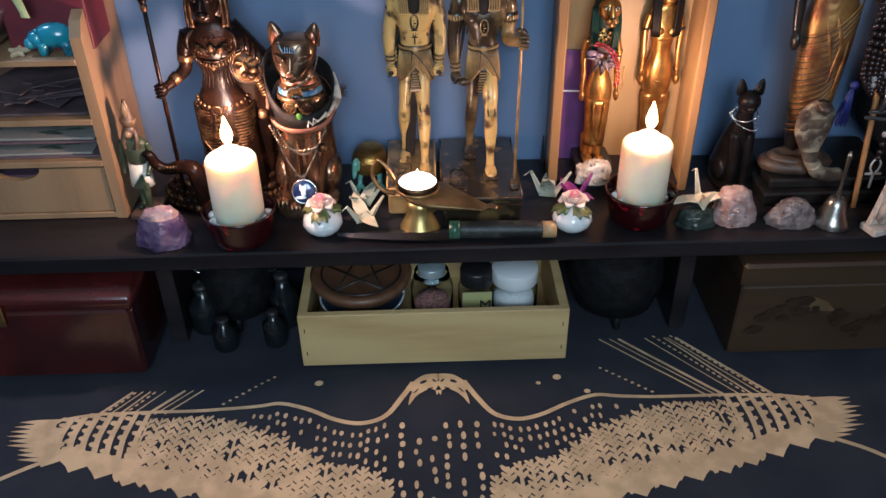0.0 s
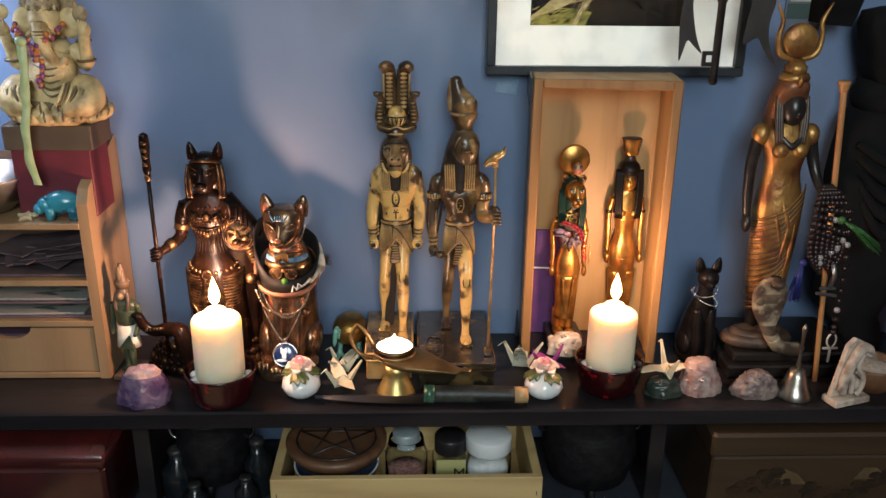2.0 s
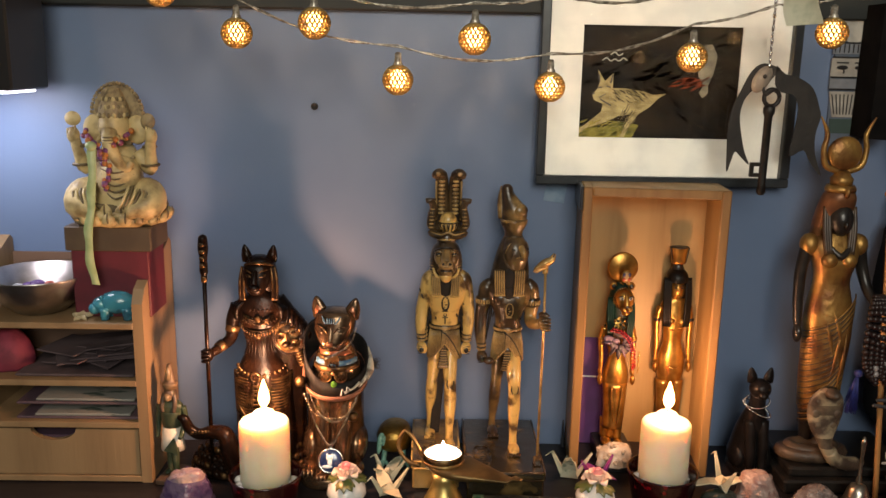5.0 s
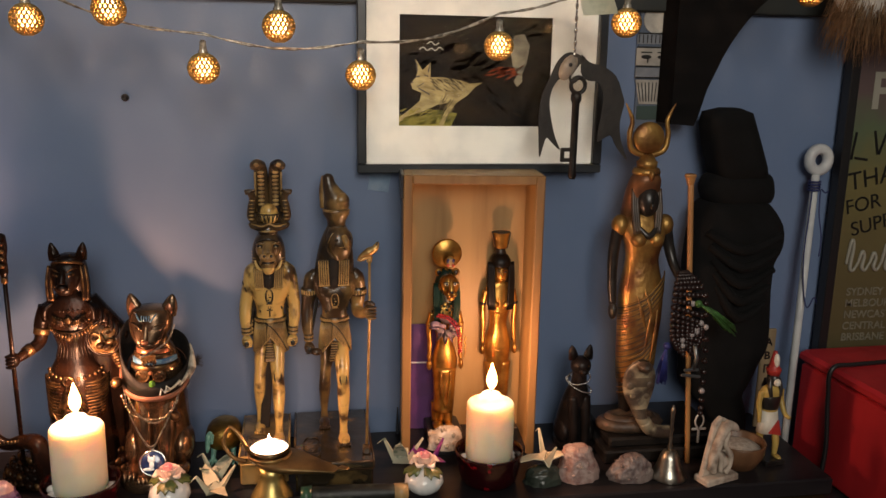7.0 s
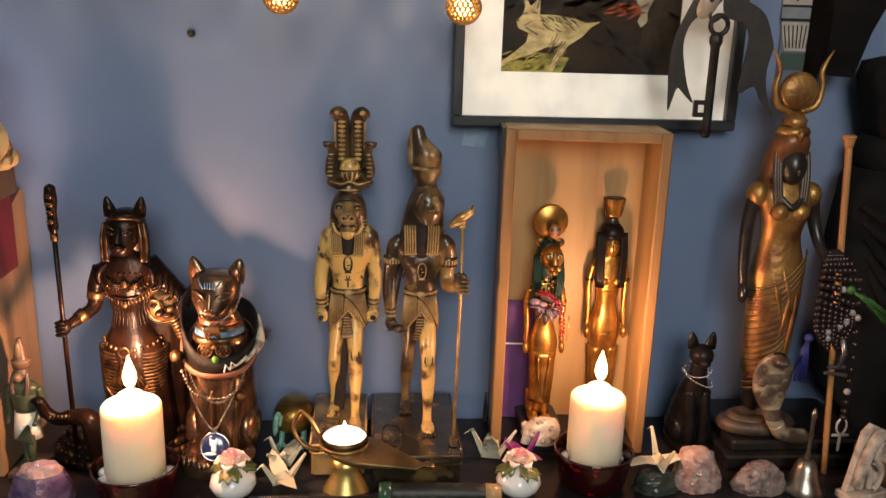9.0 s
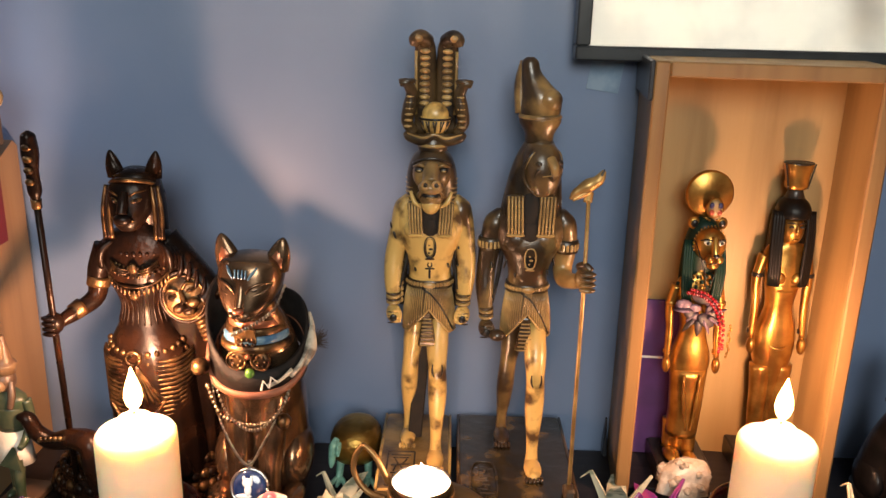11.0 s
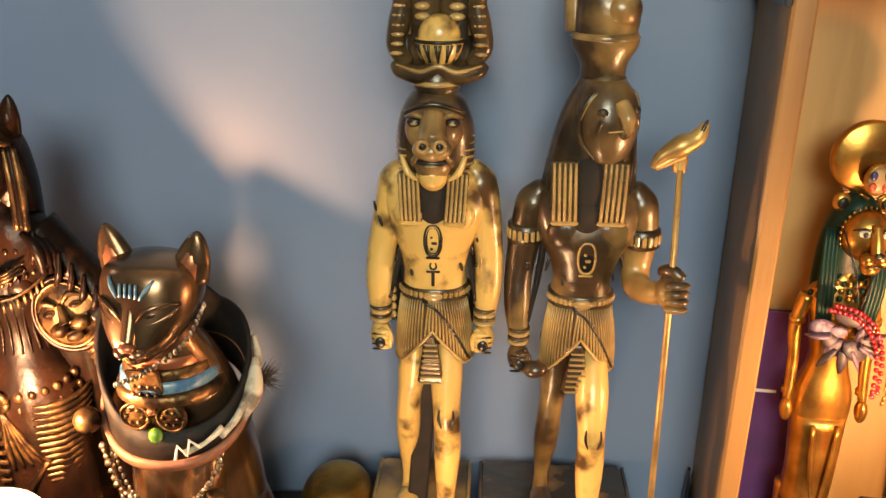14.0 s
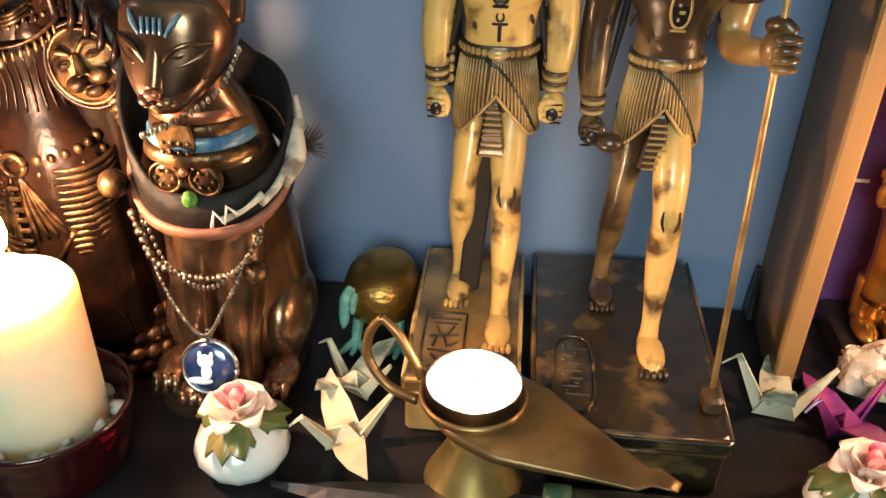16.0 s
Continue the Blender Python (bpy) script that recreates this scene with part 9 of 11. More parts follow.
def carving():
    """Upright pale stone relief of a hunched creature on a small foot."""
    b = Build()
    b.box((0, 0, 0.004), (0.046, 0.022, 0.008), 0.0015)
    b.plate([(-0.021, 0.008), (0.016, 0.008), (0.014, 0.030), (0.012, 0.050), (0.018, 0.058), (0.012, 0.068), (0.000, 0.074), (-0.009, 0.067), (-0.015, 0.040)], 0.006, 0, 0.0015)
    limb(b, [(-0.008, -0.002, 0.012), (-0.010, -0.003, 0.030), (-0.004, -0.004, 0.050), (0.004, -0.004, 0.064), (0.014, -0.004, 0.062), (0.022, -0.003, 0.056)], [0.0040, 0.0056, 0.0054, 0.0062, 0.0048, 0.0026], 12)
    limb(b, [(0.002, -0.005, 0.040), (0.010, -0.007, 0.032), (0.012, -0.006, 0.018), (0.006, -0.006, 0.010)], [0.0040, 0.0034, 0.0028, 0.0032], 10)
    limb(b, [(-0.010, -0.005, 0.040), (-0.004, -0.008, 0.030), (-0.002, -0.007, 0.014)], [0.0034, 0.0030, 0.0028], 10)
    b.ball((0.004, -0.003, 0.022), (0.0080, 0.0056, 0.0070), 0, 14, 10)
    limb(b, [(0.006, -0.006, 0.058), (0.000, -0.009, 0.046), (0.006, -0.009, 0.036)], [0.0026, 0.0030, 0.0022], 10)
    limb(b, [(-0.014, -0.002, 0.016), (-0.012, -0.005, 0.028), (-0.006, -0.005, 0.034)], [0.0024, 0.0028, 0.0020], 10)
    solid("stone_carving", b, [mat("weathered pale stone", (0.52, 0.43, 0.35), 0.7, second=(0.24, 0.18, 0.14), scale=70, bump=0.5, bump_scale=160, mix=0.4)], "weathered pale stone carving of a hunched creature", "carving", m=pose(0.4560, 0.7800, SHELF + 0.0005, 0, 0, 18))
    w = thing("wooden_bowl", 0.4960, 0.8100, SHELF + 0.0005, "small brown wooden bowl on the shelf behind the carving", "bowl")
    part("body", Build().lathe([(0.015, 0), (0.020, 0.002), (0.028, 0.016), (0.0300, 0.030), (0.0292, 0.0315), (0.0275, 0.030), (0.025, 0.016), (0.016, 0.006), (0.004, 0.005)], 36), wood("bowl wood", (0.16, 0.075, 0.035), (0.09, 0.04, 0.02), 16, 0.4, (1, 1, 0.3)), w)
    part("contents", Build().ball((0, 0, 0.020), (0.026, 0.026, 0.010), 0, 20, 10), mat("pale sand", (0.45, 0.40, 0.34), 0.8, second=(0.3, 0.26, 0.22), scale=200, bump=0.6), w, "pale sandy filling")


carving()


# ---------------------------------------------------------------- the wooden organiser and what stands on it
def organiser():
    o = thing("desk_organiser", -0.4145, 0.895, SHELF + 0.0005, "beech letter organiser with shelves and a drawer", "organiser")
    x0, x1 = -0.1060, 0.0725
    xm = (x0 + x1) / 2
    y0, y1 = -0.055, 0.052
    side = [(y0, 0.0), (y1, 0.0), (y1, 0.245), (y1 - 0.006, 0.250), (y0 + 0.080, 0.240), (y0 + 0.030, 0.224), (y0 + 0.010, 0.214), (y0 + 0.001, 0.200)]
    for x in (x0, x1):
        b = Build()
        b.loft([[(x - 0.0055, yy, zz) for yy, zz in side], [(x + 0.0055, yy, zz) for yy, zz in side]], 0, False)
        part("side_panel", b, ORGWOOD, o)
    for z, nm in ((0.176, "shelf_board"), (0.113, "shelf_board"), (0.066, "shelf_board"), (0.004, "base_board")):
        part(nm, Build().box((xm, (y0 + y1) / 2, z), (x1 - x0 - 0.011, y1 - y0, 0.0065), 0.0006), ORGWOOD, o)
    part("back_panel", Build().box((xm, y1 - 0.002, 0.12), (x1 - x0 - 0.011, 0.003, 0.22)), mat("dark back board", (0.16, 0.09, 0.06), 0.7), o)
    d = part("drawer", drawer_front(x1 - x0 - 0.014, 0.052), ORGWOOD, o, "drawer with a cut finger notch", m=pose(xm, y0 + 0.002, 0.0085))
    part("drawer_box", Build().box((0, 0.05, 0.024), (x1 - x0 - 0.03, 0.086, 0.036)), mat("dark drawer inside", (0.07, 0.035, 0.06), 0.8), d)
    paper = mat("patterned envelope", (0.24, 0.235, 0.215), 0.7, second=(0.05, 0.075, 0.06), scale=40, mix=0.3, stretch=(1, 3, 3), sharp=0.08)
    purple = mat("dull violet paper", (0.085, 0.048, 0.070), 0.7, second=(0.12, 0.075, 0.085), scale=14)
    grey = mat("grey crumpled paper", (0.105, 0.074, 0.080), 0.8, second=(0.050, 0.034, 0.040), scale=18, bump=0.6, bump_scale=40)
    for i, (x, z, w, m, ry) in enumerate(((0.0, 0.070, 0.130, purple, 0), (0.004, 0.0735, 0.100, paper, 2), (0.010, 0.0905, 0.105, paper, -1), (0.0, 0.0865, 0.128, purple, 0.6), (0.0, 0.118, 0.125, grey, 0))):
        solid("envelope" if i < 4 else "folded_paper", Build().box((0, 0, 0.0014), (w, 0.085, 0.0028), 0.0008), [m], "flat paper envelope lying on the organiser's shelf" if i < 4 else "grey folded papers heaped on the organiser's shelf", "envelope", m=pose(-0.4145 + x, 0.890, SHELF + z, 0, ry * 0.3, ry))
    heap = Build()
    rnd = random.Random(9)
    for k in range(16):
        heap.box((rnd.uniform(-0.035, 0.035), rnd.uniform(-0.010, 0.018), 0.006 + 0.016 * rnd.random()), (0.055, 0.050, 0.002), 0.0006, 0, (rnd.uniform(-7, 7), rnd.uniform(-8, 8), rnd.uniform(-30, 30)))
    tagged(solid("paper_heap", heap, [grey], "heap of crumpled dark papers on the organiser's shelf", "papers", m=pose(-0.4030, 0.890, SHELF + 0.122)), kind="stuff")
    # pink bag on the shelf's far end
    bag = Build()
    bag.stack(soft_rows([(0, 0, 0, 0.022, 0.020), (0.012, 0, 0, 0.026, 0.022), (0.030, 0, 0, 0.020, 0.018), (0.042, 0, 0, 0.008, 0.008)]), 20, 0, 2.0, True, True, pleats(7, 0.06))
    solid("pink_pouch", bag, [mat("pink gauze", (0.19, 0.022, 0.050), 0.7, second=(0.12, 0.014, 0.032), scale=60)], "small pink gauze pouch lying on the organiser's shelf", "pouch", m=pose(-0.4960, 0.880, SHELF + 0.1170))


def drawer_front(w, h):
    """A drawer front with a curved notch in its upper edge."""
    pts = [(-w / 2, 0), (w / 2, 0), (w / 2, h)]
    for k in range(13):
        a = k / 12 * math.pi
        pts.append((-0.008 + 0.024 * math.cos(a), h - 0.013 * math.sin(a)))
    pts.append((-w / 2, h))
    b = Build()
    n = len(pts)
    b.add([(x, 0, z) for x, z in pts] + [(x, 0.007, z) for x, z in pts], [tuple(range(n)), tuple(reversed(range(n, 2 * n)))] + [(i, (i + 1) % n, (i + 1) % n + n, i + n) for i in range(n)], 0, False)
    return b


organiser()


def on_organiser():
    top = SHELF + 0.0005 + 0.1795
    g = thing("gift_box", -0.3745, 0.889, top, "dark red cardboard box with a brown lid", "box")
    part("body", Build().box((0, 0, 0.036), (0.080, 0.052, 0.072), 0.001), mat("dark red card", (0.12, 0.012, 0.022), 0.6, second=(0.095, 0.010, 0.018), scale=40), g)
    part("lid", Build().box((0, 0, 0.0845), (0.089, 0.058, 0.026), 0.0012), mat("brown card", (0.085, 0.058, 0.034), 0.6, second=(0.07, 0.046, 0.028), scale=40), g)
    z = top + 0.0978
    # seated elephant-headed statue
    b = Build()
    x, y = -0.3720, 0.890
    b.stack(soft_rows([(z, x, y, 0.050, 0.034), (z + 0.006, x, y, 0.056, 0.039), (z + 0.014, x, y, 0.052, 0.036)], 2), 32, 0, 2.3, True, True, pleats(12, 0.06))
    # two rows of lotus petals
    for row, (n, rx, ry, dz, w, h) in enumerate(((11, 0.054, 0.037, 0.003, 0.0090, 0.0150), (10, 0.048, 0.033, 0.010, 0.0085, 0.0165))):
        for k in range(n):
            a = math.pi * (0.96 + 1.08 * (k + 0.5 * row) / (n - 1 + 0.5 * row))
            cx, cy = math.cos(a), math.sin(a)
            q = [(x + rx * cx * f, y + ry * cy * f, z + dz + h * g) for f, g in ((0.90, 0.0), (1.03, 0.25), (1.08, 0.6), (1.05, 1.0))]
            limb(b, q, [w * 0.5, w, w * 0.85, w * 0.12], 12, 0, 4, 0.5)
            limb(b, [(u[0] + 0.0040 * cx, u[1] + 0.0040 * cy, u[2]) for u in q], [0.0008, 0.0014, 0.0014, 0.0005], 6, 1, 3)
    b.stack(soft_rows([(z + 0.010, x, y, 0.042, 0.030), (z + 0.030, x, y - 0.002, 0.034, 0.029), (z + 0.050, x, y - 0.003, 0.029, 0.026), (z + 0.072, x, y - 0.001, 0.026, 0.021), (z + 0.086, x, y, 0.018, 0.015)]), 28, 0)
    b.ball((x + 0.008, y - 0.016, z + 0.054), (0.0245, 0.0190, 0.0235), 0, 20, 14)
    for sx in (-1, 1):
        limb(b, [(x + sx * 0.014, y - 0.010, z + 0.024), (x + sx * 0.037, y - 0.012, z + 0.032), (x + sx * 0.043, y - 0.021, z + 0.024), (x + sx * 0.018, y - 0.033, z + 0.017)], [0.016, 0.0205, 0.0175, 0.010], 16, 0)
        b.ball((x + sx * 0.012, y - 0.034, z + 0.013), (0.012, 0.007, 0.006), 0, 12, 8)
        limb(b, [(x + sx * 0.024, y, z + 0.078), (x + sx * 0.040, y - 0.004, z + 0.062), (x + sx * 0.044, y - 0.012, z + 0.082), (x + sx * 0.046, y - 0.014, z + 0.094)], [0.009, 0.0085, 0.0065, 0.0060], 12, 0)
        b.ball((x + sx * 0.047, y - 0.015, z + 0.098), (0.0075, 0.0070, 0.0090), 0, 12, 8)
        for k in range(4):
            limb(b, [(x + sx * (0.043 + 0.003 * k), y - 0.019, z + 0.100), (x + sx * (0.043 + 0.003 * k), y - 0.018, z + 0.109 - 0.001 * k)], [0.0016, 0.0013], 6, 0, 2)
        b.ball((x + sx * 0.026, y - 0.004, z + 0.104), (0.014, 0.005, 0.016), 0, 16, 10)
    b.ball((x - 0.047, y - 0.014, z + 0.116), (0.010, 0.004, 0.008), 0, 14, 8)
    b.ball((x + 0.043, y - 0.012, z + 0.114), (0.009, 0.003, 0.009), 2, 14, 8)
    b.ball((x, y - 0.008, z + 0.108), (0.0185, 0.0170, 0.0190), 0, 20, 14)
    limb(b, [(x, y - 0.022, z + 0.104), (x + 0.002, y - 0.029, z + 0.090), (x + 0.010, y - 0.030, z + 0.074), (x + 0.020, y - 0.028, z + 0.064), (x + 0.026, y - 0.026, z + 0.072)], [0.0095, 0.0080, 0.0065, 0.0052, 0.0036], 12, 0)
    for sx in (-1, 1):
        limb(b, [(x + sx * 0.009, y - 0.022, z + 0.098), (x + sx * 0.015, y - 0.032, z + 0.092)], [0.0030, 0.0012], 8, 0, 3)
    # cloth folds over the thighs, rings on the trunk, armlets, chest beads
    for sx in (-1, 1):
        for k in range(7):
            f = k / 6
            cxx = x + sx * (0.018 + 0.027 * f)
            limb(b, [(cxx, y - 0.014, z + 0.050 - 0.004 * f), (cxx + sx * 0.004, y - 0.0345 + 0.004 * f, z + 0.040 - 0.004 * f), (cxx - sx * 0.004, y - 0.0415 + 0.006 * f, z + 0.022)], [0.0012, 0.0022, 0.0012], 6, 1 if k % 2 else 0, 4)
        for dz, rr in ((0.066, 0.0100), (0.086, 0.0076)):
            b.tube([(x + sx * 0.042 + rr * math.cos(q * 0.524), y - 0.008 + rr * math.sin(q * 0.524), z + dz) for q in range(13)], 0.0016, 6, 1)
    for k in range(9):
        f = k / 8
        b.ball((x + 0.002 + 0.008 * f * f, y - 0.0330 + 0.001 * f, z + 0.098 - 0.026 * f), (0.0070 - 0.002 * f, 0.0040, 0.0010), 1, 12, 5)
    for k in range(15):
        a = math.pi * (1.06 + 0.88 * k / 14)
        b.ball((x + 0.024 * math.cos(a), y - 0.002 + 0.0235 * math.sin(a), z + 0.078 + 0.010 * math.sin(a)), 0.0024, 2, 8, 5)
    for k in range(5):
        limb(b, [(x - 0.012 + 0.001 * k, y - 0.0270, z + 0.064 - 0.006 * k), (x + 0.008, y - 0.0355, z + 0.060 - 0.007 * k), (x + 0.028, y - 0.0260, z + 0.064 - 0.006 * k)], [0.0006, 0.0011, 0.0006], 6, 1, 4)
    for j in range(3):
        for k in range(9):
            a = math.pi * (1.05 + 0.90 * k / 8)
            rr = 0.0178 - 0.0030 * j
            b.ball((x + rr * math.cos(a), y - 0.006 + (rr - 0.002) * math.sin(a), z + 0.120 + 0.0085 * j), (0.0024, 0.0020, 0.0030), 0 if k % 2 else 1, 8, 5)
    # rayed halo and crown
    halo = [(x + (0.032 if k % 2 else 0.0295) * math.cos(k * math.pi / 30), z + 0.118 + (0.036 if k % 2 else 0.033) * math.sin(k * math.pi / 30)) for k in range(60)]
    b.plate(halo, 0.006, 2)
    b.v[-120:] = [Vector((p.x, p.y + y + 0.004, p.z)) for p in b.v[-120:]]
    b.stack(soft_rows([(z + 0.118, x, y - 0.006, 0.0180, 0.0160), (z + 0.128, x, y - 0.006, 0.0170, 0.0140), (z + 0.138, x, y - 0.005, 0.0120, 0.0110), (z + 0.149, x, y - 0.002, 0.0060, 0.0060)]), 24, 2, 2.0, True, True, pleats(12, 0.04))
    for k in range(26):
        a = k * math.pi / 25
        b.ball((x + 0.032 * math.cos(a), y + 0.003, z + 0.118 + 0.036 * math.sin(a)), 0.0022, 2, 7, 5)
    for k in range(7):
        limb(b, [(x - 0.036 + 0.004 * k, y - 0.026 - 0.001 * k, z + 0.034 - 0.002 * k), (x - 0.020 + 0.004 * k, y - 0.034, z + 0.026 - 0.002 * k), (x + 0.004 + 0.004 * k, y - 0.033, z + 0.024 - 0.001 * k)], [0.0012, 0.0018, 0.0012], 6, 1, 3)
    b.v = [Vector((x + 0.004 + (q.x - x) * 0.84, q.y, z + (q.z - z) * 0.94)) for q in b.v]
    IV = mat("aged ivory resin", (0.58, 0.45, 0.22), 0.5, second=(0.22, 0.145, 0.06), scale=50, mix=0.36, bump=0.35, bump_scale=150)
    # second slot: darker copy of the resin, with crease shade put into its colour
    solid("elephant_god_statue", b, [IV, mat("shaded resin folds", (0.17, 0.125, 0.06), 0.55, second=(0.10, 0.07, 0.035), scale=60), mat("carved ivory crown", (0.36, 0.27, 0.14), 0.55, second=(0.20, 0.14, 0.08), scale=140, mix=0.45, bump=0.6, bump_scale=260)], "aged ivory resin seated elephant-headed statue", "statue")
    # garland and green ribbon
    gl = thing("flower_garland", x, y - 0.030, z + 0.066, "purple bead garland with a long pale green ribbon on the statue", "garland")
    q = Build()
    rnd = random.Random(6)
    for i, p in enumerate(smooth_path([(-0.022, 0.010, 0.030), (-0.010, -0.004, 0.020), (0.000, -0.006, 0.012), (0.004, -0.006, -0.006), (0.002, -0.006, -0.024)], 9) + smooth_path([(0.026, 0.010, 0.030), (0.012, -0.002, 0.020), (0.002, -0.006, 0.012)], 8)):
        q.ball(p + Vector((rnd.uniform(-0.003, 0.003), 0, rnd.uniform(-0.003, 0.003))), rnd.uniform(0.0020, 0.0034), i % 3, 7, 5)
    tagged(part("bead_string", q, [mat("violet bead", (0.13, 0.04, 0.14), 0.4), mat("plum bead", (0.22, 0.05, 0.10), 0.4), mat("orange bead", (0.40, 0.14, 0.03), 0.4)], gl, "purple and orange garland beads"), kind="stuff")
    rb = Build()
    path = smooth_path([(-0.008, -0.010, 0.016), (-0.008, -0.014, -0.010), (-0.010, -0.016, -0.040), (-0.013, -0.020, -0.068), (-0.013, -0.021, -0.096), (-0.009, -0.021, -0.122)], 5)
    wide = [[(p.x - 0.0045 - 0.001 * math.sin(i), p.y, p.z) for i, p in enumerate(path)], [(p.x + 0.0045, p.y - 0.002, p.z) for i, p in enumerate(path)]]
    rb.loft([wide[0], wide[1], [(a[0], a[1] + 0.0008, a[2]) for a in wide[1]], [(a[0], a[1] + 0.0008, a[2]) for a in wide[0]]], 0, True, False, False)
    rb.ball((-0.008, -0.012, 0.018), (0.006, 0.004, 0.005), 0, 10, 6)
    part("ribbon", rb, mat("pale green satin", (0.38, 0.46, 0.24), 0.4, second=(0.30, 0.38, 0.18), scale=80), gl, "pale green satin ribbon")
    # turquoise hippo
    h = Build()
    hx, hy, hz = -0.3680, 0.8585, top
    h.ball((hx, hy, hz + 0.0175), (0.0190, 0.0115, 0.0125), 0, 20, 14)
    h.ball((hx - 0.0165, hy - 0.002, hz + 0.0150), (0.0095, 0.0085, 0.0090), 0, 16, 10)
    h.ball((hx - 0.0225, hy - 0.003, hz + 0.0115), (0.0065, 0.0080, 0.0065), 0, 14, 8)
    for sx in (-1, 1):
        h.ball((hx - 0.0140, hy + sx * 0.006, hz + 0.0240), 0.0024, 0, 8, 6)
        for dx in (-0.011, 0.012):
            limb(h, [(hx + dx, hy + sx * 0.0065, hz + 0.013), (hx + dx, hy + sx * 0.0068, hz + 0.0006)], [0.0056, 0.0046], 10, 0, 3)
    solid("hippo_figurine", h, [mat("turquoise faience", (0.03, 0.22, 0.30), 0.22, second=(0.02, 0.10, 0.15), scale=70, mix=0.35, coat=0.5, sharp=0.1)], "turquoise glazed hippo figurine on the organiser", "figurine")
    st = Build()
    st.plate([(0.011 * (1 if k % 2 == 0 else 0.5) * math.cos(k * math.pi / 5 + 0.3), 0.011 * (1 if k % 2 == 0 else 0.5) * math.sin(k * math.pi / 5 + 0.3)) for k in range(10)], 0.005, 0, 0.0016)
    solid("starfish", st, [mat("cream shell", (0.62, 0.52, 0.34), 0.6, second=(0.5, 0.4, 0.24), scale=120, bump=0.5)], "small cream starfish lying on the organiser", "starfish", m=pose(-0.4050, 0.8560, top + 0.0052, -80, 0, 10))
    bw = thing("metal_bowl", -0.4600, 0.886, top, "polished silver metal bowl filled with small stones", "bowl")
    part("body", Build().lathe([(0.020, 0), (0.026, 0.001), (0.046, 0.018), (0.0545, 0.040), (0.0550, 0.042), (0.0535, 0.0415), (0.045, 0.021), (0.026, 0.006), (0.004, 0.005)], 48), mat("hammered steel", (0.50, 0.47, 0.45), 0.32, 1.0, second=(0.40, 0.37, 0.35), scale=60, bump=0.15, bump_scale=60), bw)
    rnd = random.Random(12)
    cols = [mat("white stone", (0.32, 0.32, 0.34), 0.3), mat("violet stone", (0.14, 0.08, 0.22), 0.25), mat("red stone", (0.35, 0.06, 0.03), 0.3)]
    for k in range(16):
        a, r = rnd.uniform(0, 6.28), 0.032 * math.sqrt(rnd.random())
        part("tumbled_stone", Build().ball((r * math.cos(a), r * math.sin(a), 0.018 + 0.006 * rnd.random()), (0.0085, 0.0065, 0.0055), 0, 10, 7, (rnd.uniform(0, 60), 0, rnd.uniform(0, 180))), cols[k % 3], bw)


on_organiser()


